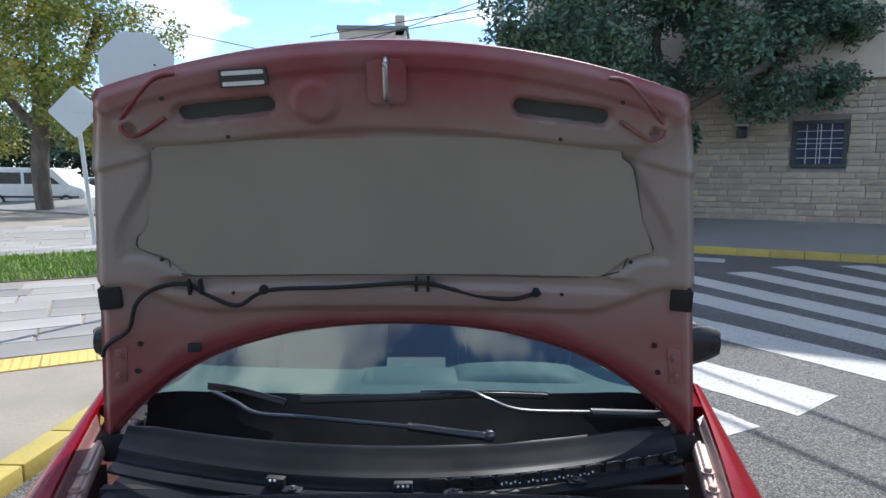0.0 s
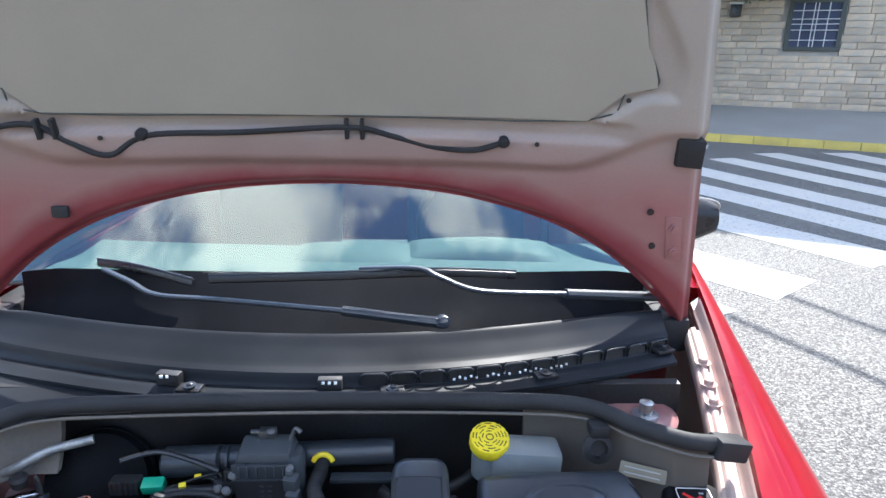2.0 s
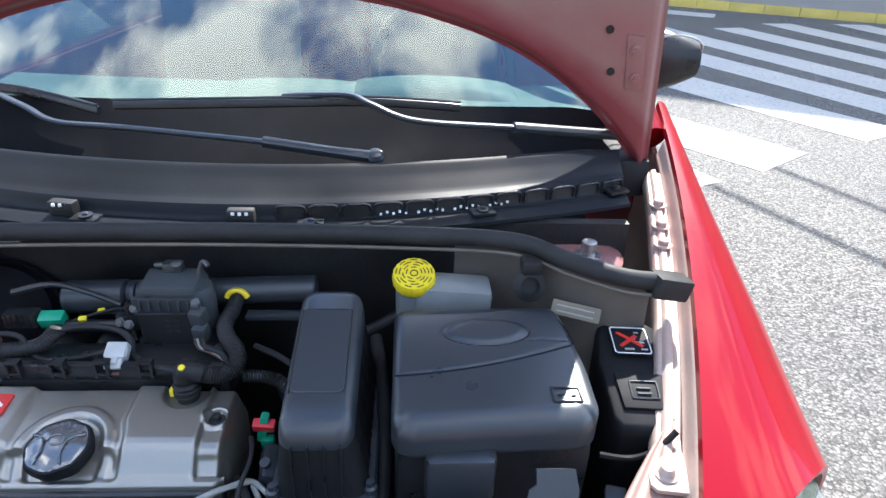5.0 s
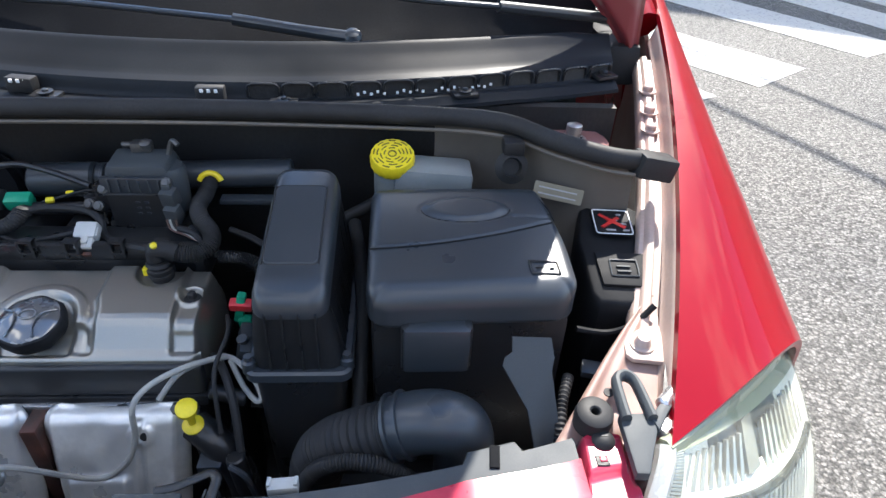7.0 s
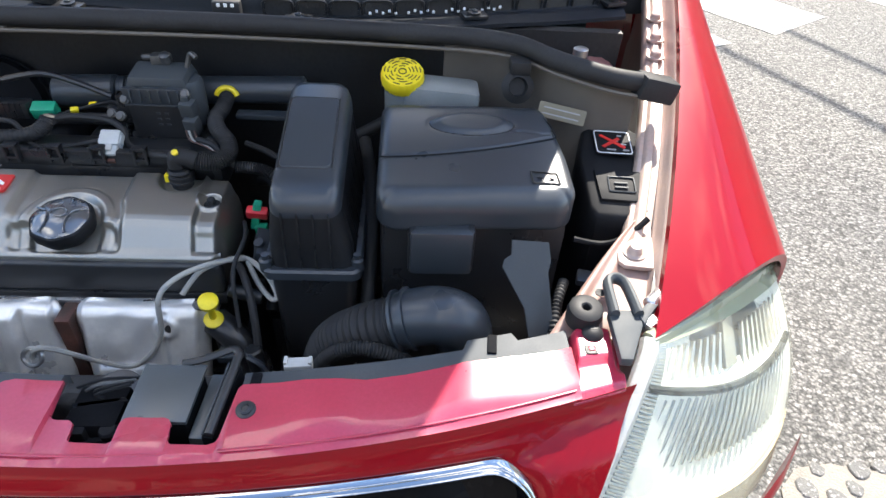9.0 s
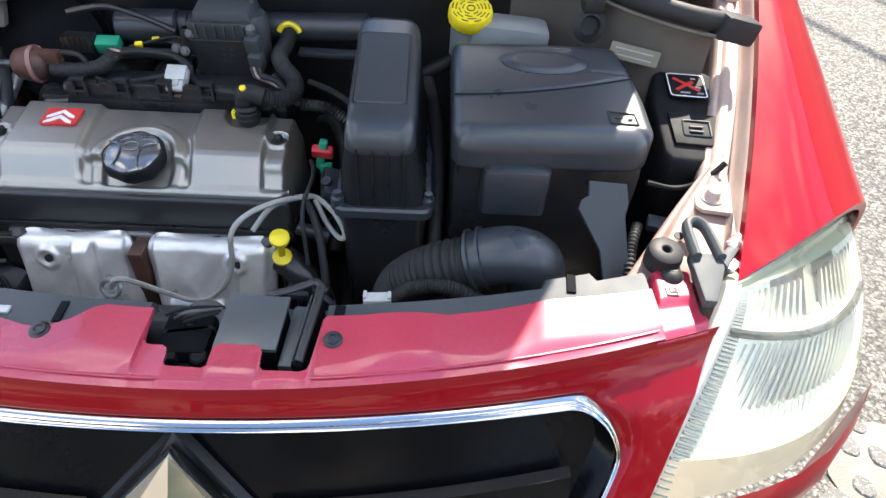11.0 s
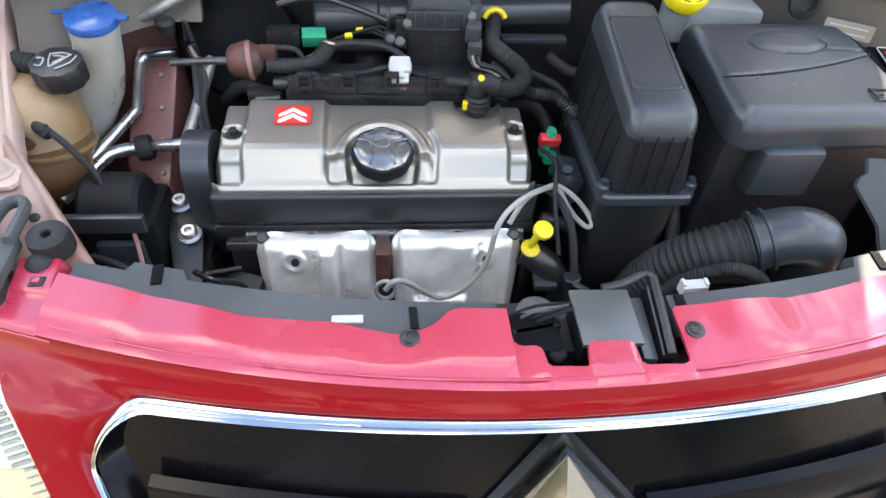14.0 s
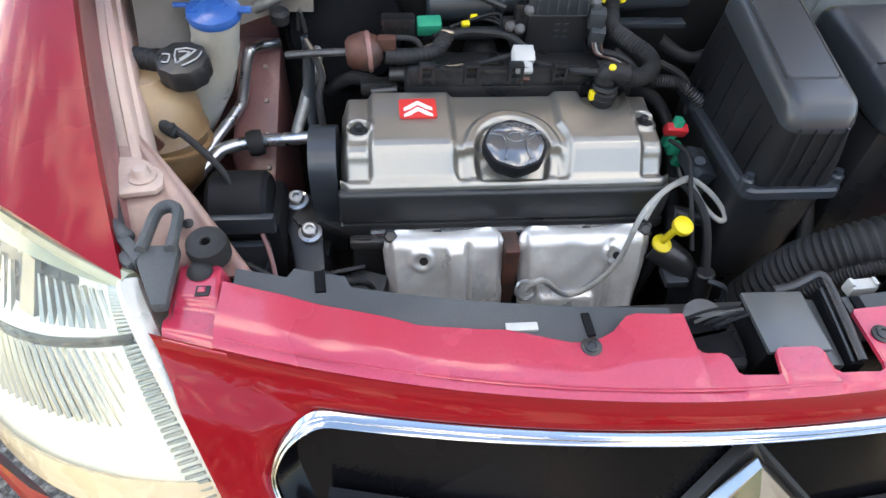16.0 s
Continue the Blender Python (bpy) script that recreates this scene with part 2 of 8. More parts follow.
def asphalt_material():
    """Worn road: pebbles of many greys standing proud of dark bitumen, with broad paler and darker patches."""
    m = mat("worn_asphalt", (0.165, 0.158, 0.145), 0.85, 0.0, 0.22, 0.9, 30, 0.0, other=(0.125, 0.123, 0.12), mask=(0.45, 0.7))
    n, l = m.node_tree.nodes, m.node_tree.links
    p = n["Principled BSDF"]
    old = p.inputs["Base Color"].links[0].from_socket
    co = n.new("ShaderNodeTexCoord")
    warp, mixv = n.new("ShaderNodeTexNoise"), n.new("ShaderNodeMix")
    warp.inputs["Scale"].default_value = 60.0
    mixv.data_type = "VECTOR"
    mixv.inputs[0].default_value = 0.012
    l.new(co.outputs["Object"], warp.inputs["Vector"])
    l.new(co.outputs["Object"], mixv.inputs[4])
    l.new(warp.outputs["Color"], mixv.inputs[5])
    height = None
    for scale, weight in ((85.0, 1.0), (190.0, 0.5)):
        v = n.new("ShaderNodeTexVoronoi")
        v.inputs["Scale"].default_value = scale
        l.new(mixv.outputs[1], v.inputs["Vector"])
        grey, gap = n.new("ShaderNodeSeparateColor"), n.new("ShaderNodeMapRange")
        l.new(v.outputs["Color"], grey.inputs[0])
        tone = n.new("ShaderNodeMapRange")
        tone.inputs[3].default_value, tone.inputs[4].default_value = 1.0 - 0.55 * weight, 1.0 + 0.75 * weight
        l.new(grey.outputs[0], tone.inputs[0])
        gap.inputs[1].default_value, gap.inputs[2].default_value = 0.75, 0.35
        gap.inputs[3].default_value, gap.inputs[4].default_value = 1.0 - 0.6 * weight, 1.0
        l.new(v.outputs["Distance"], gap.inputs[0])
        both = n.new("ShaderNodeMath")
        both.operation = "MULTIPLY"
        l.new(tone.outputs[0], both.inputs[0])
        l.new(gap.outputs[0], both.inputs[1])
        x = n.new("ShaderNodeMix")
        x.data_type, x.blend_type = "RGBA", "MULTIPLY"
        x.inputs[0].default_value = 1.0
        l.new(old, x.inputs[6])
        l.new(both.outputs[0], x.inputs[7])
        old = x.outputs[2]
        height = height or both.outputs[0]
    l.new(old, p.inputs["Base Color"])
    b = n.new("ShaderNodeBump")
    b.inputs["Strength"].default_value, b.inputs["Distance"].default_value = 0.8, 0.004
    l.new(height, b.inputs["Height"])
    l.new(b.outputs[0], p.inputs["Normal"])
    return m


M = dict(
    paint=mat("red_car_paint", (0.23, 0.0022, 0.008), 0.30, 0.1, 0.06, 5, 900, 0.02, 0.0002, coat=0.42, rvar=0.04, spec=0.08),
    # body red turned pinker for dust and for the sky mirrored in the flange
    flange=mat("dusty_skylit_red_paint", (0.42, 0.028, 0.062), 0.30, 0.0, 0.12, 7, 300, 0.05, 0.0004, coat=0.65, other=(0.46, 0.065, 0.105), mask=(0.45, 0.75), spec=0.45),
    primer=mat("cream_primer", (0.42, 0.315, 0.265), 0.5, 0.0, 0.12, 10, 200, 0.1, 0.0005, coat=0.3, other=(0.52, 0.30, 0.26), mask=(0.5, 0.7)),
    corner=mat("dusty_pink_beige", (0.30, 0.195, 0.16), 0.5, 0.0, 0.15, 10, 200, 0.1, 0.0005, coat=0.2, other=(0.27, 0.12, 0.10), mask=(0.5, 0.7)),
    pinkish=mat("overspray_pink", (0.25, 0.105, 0.10), 0.45, 0.0, 0.25, 9, 160, 0.1, 0.0005, coat=0.3, other=(0.27, 0.14, 0.12), mask=(0.45, 0.65)),
    grimy=mat("dusty_beige_paint", (0.13, 0.112, 0.092), 0.6, 0.0, 0.2, 7, 160, 0.15, 0.0006, other=(0.07, 0.060, 0.053), mask=(0.4, 0.65)),
    fabric=mat("beige_pad", (0.29, 0.258, 0.205), 0.9, 0.0, 0.1, 4, 700, 0.3, 0.0008),
    slot=mat("slot_grey", (0.06, 0.068, 0.06), 0.8, 0.0, 0.1, 12, 300, 0.1, 0.0005),
    black=mat("black_plastic", (0.019, 0.0195, 0.021), 0.34, 0.0, 0.3, 14, 420, 0.2, 0.0005, other=(0.022, 0.0225, 0.024), mask=(0.5, 0.8)),
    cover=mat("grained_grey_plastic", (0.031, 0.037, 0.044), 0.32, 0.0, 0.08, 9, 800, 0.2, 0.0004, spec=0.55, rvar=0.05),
    tray=mat("weathered_black_plastic", (0.018, 0.020, 0.023), 0.42, 0.0, 0.2, 6, 500, 0.15, 0.0004, spec=0.12, other=(0.02, 0.023, 0.03), mask=(0.5, 0.75)),
    slate=mat("slate_grey_plastic", (0.052, 0.059, 0.064), 0.58, 0.0, 0.12, 9, 650, 0.2, 0.0005, spec=0.3, other=(0.085, 0.09, 0.092)),
    plate=mat("dusty_grey_plate", (0.062, 0.070, 0.072), 0.36, 0.0, 0.14, 9, 650, 0.15, 0.0004, spec=0.75, other=(0.080, 0.086, 0.086), mask=(0.5, 0.75)),
    dark=mat("grimy_black", (0.015, 0.0145, 0.015), 0.55, 0.0, 0.5, 12, 160, 0.4, 0.002, other=(0.026, 0.023, 0.021), mask=(0.55, 0.8)),
    # black plastic made darker and duller, mostly to keep parts looking unlit
    matt=mat("matt_shaded_black_plastic", (0.009, 0.0095, 0.011), 0.62, 0.0, 0.3, 14, 420, 0.2, 0.0005, other=(0.022, 0.023, 0.025), mask=(0.5, 0.8), spec=0.2),
    gloss=mat("gloss_black_grille", (0.0045, 0.0045, 0.0055), 0.24, 0.0, 0.2, 6, 300, 0.03, 0.0003, spec=0.13),
    # dull near-black: the cowl panel, and shade put into slots and deep parts
    cowl=mat("dull_shade_black", (0.008, 0.0085, 0.010), 0.8, 0.0, 0.3, 10, 300, 0.2, 0.0006, other=(0.013, 0.0135, 0.015), spec=0.06),
    rubber=mat("black_rubber", (0.026, 0.026, 0.027), 0.6, 0.0, 0.3, 18, 300, 0.2, 0.0005, spec=0.25),
    iron=mat("cast_metal", (0.12, 0.12, 0.12), 0.5, 0.7, 0.35, 14, 200, 0.3, 0.001, other=(0.05, 0.04, 0.035)),
    valve=mat("grey_magnesium_paint", (0.345, 0.328, 0.292), 0.33, 0.8, 0.06, 6, 700, 0.16, 0.0004, rvar=0.04),
    skirt=mat("dark_foot_shade", (0.026, 0.027, 0.028), 0.4, 0.0, 0.15, 8, 500, 0.15, 0.0004),
    alu=mat("dull_aluminium", (0.78, 0.76, 0.72), 0.34, 0.5, 0.16, 18, 90, 0.4, 0.0016, other=(0.62, 0.61, 0.60), mask=(0.5, 0.7), rvar=0.08),
    pipe=mat("aluminium_pipe", (0.62, 0.62, 0.63), 0.3, 0.9, 0.15, 20, 200, 0.1, 0.0004),
    steel=mat("zinc_bolt", (0.5, 0.5, 0.49), 0.35, 0.9, 0.2, 40, 400, 0.1, 0.0003),
    chrome=mat("chrome", (0.46, 0.46, 0.455), 0.09, 1.0, 0.03, 8, 300, 0.01, 0.0001, rvar=0.02),
    # black cap top greyed, the sheen of the mirrored sky put into its colour
    captop=mat("sky_sheen_dark_cap", (0.17, 0.172, 0.175), 0.22, 0.55, 0.1, 30, 300, 0.1, 0.0003, coat=0.9),
    notepaper=mat("yellowed_paper", (0.22, 0.195, 0.14), 0.7, 0.0, 0.1, 30, 200, 0.05, 0.0003),
    yellow=mat("yellow_plastic", (0.80, 0.62, 0.02), 0.4, 0.0, 0.1, 30, 300, 0.05, 0.0003),
    printing=mat("dark_print", (0.10, 0.085, 0.02), 0.6, 0.0, 0.1, 30, 300, 0.0),
    blue=mat("blue_plastic", (0.018, 0.095, 0.33), 0.3, 0.0, 0.1, 20, 300, 0.05, 0.0003, coat=0.3),
    green=mat("green_plastic", (0.01, 0.30, 0.17), 0.4, 0.0, 0.1, 30, 300, 0.05, 0.0003),
    redplastic=mat("red_plastic", (0.62, 0.03, 0.04), 0.4, 0.0, 0.1, 30, 300, 0.05, 0.0003),
    white=mat("white_plastic", (0.45, 0.46, 0.45), 0.4, 0.0, 0.1, 30, 300, 0.1, 0.0003, other=(0.4, 0.4, 0.38)),
    whitepaint=mat("white_print", (0.8, 0.8, 0.8), 0.5, 0.0, 0.05, 30, 300, 0.0),
    greyprint=mat("grey_print", (0.35, 0.35, 0.35), 0.5, 0.0, 0.05, 30, 300, 0.0),
    redprint=mat("red_print", (0.62, 0.035, 0.03), 0.45, 0.0, 0.06, 30, 300, 0.0),
    milky=mat("milky_polythene", (0.50, 0.49, 0.44), 0.35, 0.0, 0.1, 14, 200, 0.1, 0.0005, sub=0.3, other=(0.40, 0.37, 0.31)),
    # milky polythene greyed for the shade the brake reservoir stands in
    tankshade=mat("shaded_polythene", (0.20, 0.215, 0.215), 0.4, 0.0, 0.12, 14, 200, 0.1, 0.0005),
    amber=mat("stained_polythene", (0.34, 0.225, 0.125), 0.36, 0.0, 0.2, 12, 150, 0.1, 0.0005, sub=0.2, other=(0.20, 0.10, 0.042), mask=(0.42, 0.66)),
    rust=mat("rusty_valve", (0.12, 0.05, 0.036), 0.55, 0.2, 0.35, 40, 300, 0.3, 0.001, other=(0.05, 0.035, 0.03)),
    wire=mat("grey_cable", (0.34, 0.33, 0.30), 0.55, 0.0, 0.15, 30, 300, 0.05, 0.0003),
    foil=mat("braided_hose", (0.36, 0.36, 0.35), 0.4, 0.6, 0.3, 80, 500, 0.3, 0.0008),
    reflector=mat("lamp_reflector", (0.70, 0.68, 0.62), 0.35, 0.1, 0.05, 20, 200, 0.05, 0.0005),
    lampbody=mat("lamp_bezel", (0.50, 0.50, 0.46), 0.3, 0.15, 0.08, 20, 200, 0.05, 0.0005),
    orange=mat("amber_lens", (0.64, 0.50, 0.34), 0.25, 0.0, 0.08, 20, 200, 0.05, 0.0005, coat=0.5),
    frosted=mat("cloudy_lens_edge", (0.28, 0.30, 0.21), 0.35, 0.0, 0.1, 16, 200, 0.1, 0.0005, coat=0.4),
    bowl=mat("lamp_bowl_grey", (0.05, 0.053, 0.046), 0.3, 0.3, 0.15, 40, 200, 0.05, 0.0005),
    facet=mat("lamp_facets", (0.42, 0.42, 0.38), 0.22, 0.55, 0.06, 30, 200, 0.02, 0.0002, rvar=0.05),
    lens=glass("lamp_lens", (0.96, 0.97, 0.94), 0.35, 0.04, haze=0.035),
    screen=glass("windscreen_glass", (0.62, 0.74, 0.71), 2.0, 0.004),
    pane=glass("window_glass", (0.25, 0.28, 0.28), 2.0, 0.02),
    trim=mat("dash_plastic", (0.085, 0.12, 0.115), 0.75, 0.0, 0.12, 8, 500, 0.3, 0.0006),
    seat=mat("seat_cloth", (0.05, 0.06, 0.10), 0.9, 0.0, 0.2, 12, 500, 0.3, 0.001),
    asphalt=asphalt_material(),
    sand=mat("pale_grit", (0.24, 0.215, 0.18), 0.9, 0.0, 0.2, 12, 160, 0.8, 0.004, other=(0.16, 0.15, 0.135)),
    chunk=mat("broken_asphalt", (0.13, 0.127, 0.12), 0.9, 0.0, 0.2, 20, 180, 0.8, 0.003, spots=(0.33, 0.32, 0.30), spot_scale=160, spot_at=(0.56, 0.66)),
    marking=mat("road_marking", (0.47, 0.455, 0.41), 0.8, 0.0, 0.08, 3, 60, 0.6, 0.003, other=(0.42, 0.41, 0.40), mask=(0.48, 0.72), spots=(0.22, 0.215, 0.21), spot_scale=34, spot_at=(0.58, 0.68)),
    kerb=mat("yellow_kerb_paint", (0.44, 0.345, 0.085), 0.8, 0.0, 0.2, 2, 40, 0.5, 0.004, other=(0.30, 0.26, 0.16), mask=(0.5, 0.75)),
    concrete=mat("pavement_concrete", (0.30, 0.26, 0.20), 0.85, 0.0, 0.2, 1.6, 40, 0.5, 0.003, other=(0.24, 0.205, 0.16), mask=(0.45, 0.7)),
    greypave=mat("dark_pavement", (0.25, 0.24, 0.225), 0.85, 0.0, 0.15, 0.8, 40, 0.5, 0.003, other=(0.23, 0.22, 0.2)),
    tile=mat("pale_paving_tile", (0.30, 0.28, 0.255), 0.75, 0.0, 0.12, 1.0, 60, 0.4, 0.002, other=(0.38, 0.36, 0.33), mask=(0.5, 0.75)),
    tactile=mat("yellow_tactile_tile", (0.62, 0.45, 0.13), 0.75, 0.0, 0.12, 3, 80, 0.3, 0.002),
    stone=mat("cream_wall_stone", (0.54, 0.425, 0.30), 0.85, 0.0, 0.28, 3.5, 30, 0.8, 0.012, other=(0.36, 0.33, 0.28), mask=(0.42, 0.62)),
    mortar=mat("wall_mortar", (0.33, 0.31, 0.28), 0.9, 0.0, 0.15, 3, 40, 0.5, 0.004),
    stucco=mat("beige_stucco", (0.58, 0.49, 0.40), 0.9, 0.0, 0.1, 0.6, 60, 0.4, 0.004, other=(0.50, 0.43, 0.36)),
    grass=mat("grass_blades", (0.20, 0.34, 0.045), 0.7, 0.0, 0.35, 3, 60, 0.0, other=(0.32, 0.40, 0.09)),
    soil=mat("soil", (0.09, 0.075, 0.05), 0.9, 0.0, 0.3, 3, 40, 0.5, 0.01),
    bark=mat("bark", (0.12, 0.095, 0.075), 0.9, 0.0, 0.3, 6, 40, 0.9, 0.012, other=(0.2, 0.17, 0.14), stretch=(1, 1, 0.3)),
    leafdark=mat("dark_leaves", (0.06, 0.105, 0.07), 0.55, 0.0, 0.45, 3.5, 20, 0.0, other=(0.09, 0.16, 0.085)),
    leafstreet=mat("street_tree_leaves", (0.075, 0.135, 0.085), 0.5, 0.0, 0.45, 2.2, 20, 0.0, other=(0.13, 0.21, 0.11), mask=(0.45, 0.65)),
    leafgold=mat("yellow_green_leaves", (0.20, 0.26, 0.045), 0.6, 0.0, 0.35, 1.5, 20, 0.0, other=(0.48, 0.38, 0.05), mask=(0.45, 0.65)),
    signback=mat("sign_back", (0.55, 0.56, 0.55), 0.45, 0.4, 0.06, 3, 60, 0.1, 0.001),
    vanpaint=mat("white_van_paint", (0.72, 0.73, 0.74), 0.3, 0.0, 0.04, 2, 60, 0.0, coat=0.6),
    greycar=mat("grey_car_paint", (0.14, 0.15, 0.17), 0.3, 0.3, 0.06, 2, 60, 0.0, coat=0.6),
    roof=mat("grey_roof", (0.2, 0.22, 0.25), 0.7, 0.0, 0.15, 2, 40, 0.2, 0.005),
)


# ---- ground, road and pavements ----
def flat(poly, z, thick=0.02, place=None):
    bm = bmesh.new()
    a = [bm.verts.new((x, y, z)) for x, y in poly]
    b = [bm.verts.new((x, y, z - thick)) for x, y in poly]
    bm.faces.new(a)
    bm.faces.new(list(reversed(b)))
    for i in range(len(poly)):
        j = (i + 1) % len(poly)
        bm.faces.new((a[i], b[i], b[j], a[j]))
    return bm


ground_bm = bmesh.new()
G = 60
bmesh.ops.create_grid(ground_bm, x_segments=G, y_segments=G, size=1500)
ground = solo("ground", ground_bm, M["asphalt"], "grey worn asphalt road running to the horizon", "road", "structure", smooth=0)

# crossing: each bar by the middles of its ends and its width
BARS = ((1.50, 4.05, 2.00, 3.08, 0.50), (1.60, 5.25, 2.84, 3.57, 0.66), (2.45, 6.95, 4.02, 4.22, 0.64), (3.05, 9.05, 5.05, 4.20, 0.58), (3.85, 10.3, 5.75, 4.60, 0.56),
        (5.39, 9.90, 6.75, 5.00, 0.56), (6.60, 10.62, 7.40, 6.30, 0.58), (8.04, 10.80, 8.35, 7.60, 0.62), (4.4, 12.15, 5.85, 11.40, 0.62))
crossing = None
rnd = random.Random(4)
for i, (xa, ya, xb, yb, w) in enumerate(BARS):
    d = Vector((xb - xa, yb - ya)).normalized()
    n = Vector((-d.y, d.x)) * w / 2
    a, b = Vector((xa, ya)), Vector((xb, yb))
    m = 24
    left = [a.lerp(b, k / m) + n + Vector((rnd.uniform(-1, 1), rnd.uniform(-1, 1))) * 0.008 for k in range(m + 1)]
    right = [a.lerp(b, k / m) - n + Vector((rnd.uniform(-1, 1), rnd.uniform(-1, 1))) * 0.008 for k in range(m, -1, -1)]
    tagged(solo("crossing_bar", flat([tuple(p) for p in left + right], 0.005, 0.003), M["marking"], "worn white painted crossing bar on asphalt", "road marking", "structure", "bars of the crossing", smooth=0))

# far pavement, kerb and stone-faced building across the street
KD, KN = Vector((0.883, -0.469, 0)), Vector((0.469, 0.883, 0))


def across(a, c, z):
    """A place across the street: a along the kerb, c beyond the kerb's face."""
    return Vector((7.4, 11.82, 0)) + KD * a + KN * c + Vector((0, 0, z))


def pave_z(c):
    return 0.15 + 0.36 * step(0.2, 4.6, c) if c < 4.6 else 0.51


pave = solo("pavement_far", slab(60, 12, lambda u, v: across(lerp(-40, 30, u), 0.16 + 4.6 * v, pave_z(0.16 + 4.6 * v)), lambda u, v, p: Vector((p.x, p.y, -0.02))), M["greypave"], "grey concrete pavement rising to the wall", "pavement", "structure", smooth=30)
for k in range(46):
    a = -14 + 0.62 * k
    tagged(part("kerb_stone", slab(4, 6, lambda u, v: across(a + 0.61 * u, 0.17 * v, 0.155 * step(0, 0.28, v) + 0.0), lambda u, v, p: Vector((p.x, p.y, -0.02))), M["kerb"], pave, "" if k else "yellow painted kerb stone", smooth=50))
wall = solo("wall_building", prism([tuple(across(a, c, 0))[:2] for a, c in ((-7.4, 4.66), (-7.4, 12), (18, 12), (18, 4.66))], 0.0, 13.7, 0.0), M["mortar"], "stone faced corner building with beige stucco above", "building", "structure", smooth=0)
upper = part("stucco", prism([tuple(across(a, c, 0))[:2] for a, c in ((-7.5, 4.58), (-7.5, 4.655), (18, 4.655), (18, 4.58))], 4.30, 13.75, 0.02), M["stucco"], wall, "beige stucco upper wall")
part("ledge", prism([tuple(across(a, c, 0))[:2] for a, c in ((-7.5, 4.48), (-7.5, 4.655), (18, 4.655), (18, 4.48))], 4.18, 4.30, 0.01), M["stucco"], wall)
# unseen eave; the wall's height is chosen for the shade it casts on the road
part("roof_eave", prism([tuple(across(a, c, 0))[:2] for a, c in ((-7.9, 4.2), (-7.9, 12.2), (18.2, 12.2), (18.2, 4.2))], 13.7, 13.9, 0.02), M["roof"], wall)

# window with bars, wall lantern
win = solo("window_1", joined(prism([(-0.62, -0.06), (0.62, -0.06), (0.62, 0.05), (-0.62, 0.05)], -0.62, -0.52, 0.01), prism([(-0.62, -0.06), (-0.52, -0.06), (-0.52, 0.05), (-0.62, 0.05)], -0.52, 0.52), prism([(0.52, -0.06), (0.62, -0.06), (0.62, 0.05), (0.52, 0.05)], -0.52, 0.52), prism([(-0.62, -0.06), (0.62, -0.06), (0.62, 0.05), (-0.62, 0.05)], 0.52, 0.62, 0.01)), M["slot"], "dark window behind pale metal bars in the stone wall", "window", "structure")
part("pane", prism([(-0.52, 0.0), (0.52, 0.0), (0.52, 0.02), (-0.52, 0.02)], -0.52, 0.52), M["seat"], win)
part("backing", prism([(-0.52, 0.03), (0.52, 0.03), (0.52, 0.04), (-0.52, 0.04)], -0.52, 0.52), M["dark"], win)
for x in (-0.30, -0.06, 0.02, 0.26):
    part("bar", rod((x, -0.05, -0.52), (x, -0.05, 0.52), 0.011, 8), M["signback"], win)
for z in (-0.36, -0.12, 0.02, 0.14, 0.34):
    part("bar", rod((-0.52, -0.06, z), (0.52, -0.06, z), 0.012, 8), M["signback"], win)
WIN_AT = across(0.68, 4.60, 2.55)
win.matrix_world = Matrix.Translation(WIN_AT) @ pose(0, 0, 0, 0, 0, -28)
lantern = thing("wall_lantern", across(-1.17, 4.5, 2.9), "small black wall lantern on the stone wall", "lantern")
part("housing", box(across(-1.17, 4.50, 2.90), (0.26, 0.22, 0.30), 0.03, (0, 0, -28)), M["black"], lantern)
part("hood", box(across(-1.17, 4.50, 3.08), (0.34, 0.28, 0.05), 0.02, (0, 0, -28)), M["signback"], lantern)

# rows of split stones on the wall
def vary_pieces(m, low, high):
    """Give each loose piece, and each island of a joined mesh, its own tone."""
    n, l = m.node_tree.nodes, m.node_tree.links
    p = n["Principled BSDF"]
    old = p.inputs["Base Color"].links[0].from_socket
    info, geo, add, frac, tone, x = (n.new("ShaderNode" + k) for k in ("ObjectInfo", "NewGeometry", "Math", "Math", "MapRange", "Mix"))
    frac.operation = "FRACT"
    tone.inputs[3].default_value, tone.inputs[4].default_value = low, high
    x.data_type, x.blend_type = "RGBA", "MULTIPLY"
    x.inputs[0].default_value = 1.0
    l.new(info.outputs["Random"], add.inputs[0])
    l.new(geo.outputs["Random Per Island"], add.inputs[1])
    l.new(add.outputs[0], frac.inputs[0])
    l.new(frac.outputs[0], tone.inputs[0])
    l.new(old, x.inputs[6])
    l.new(tone.outputs[0], x.inputs[7])
    l.new(x.outputs[2], p.inputs["Base Color"])


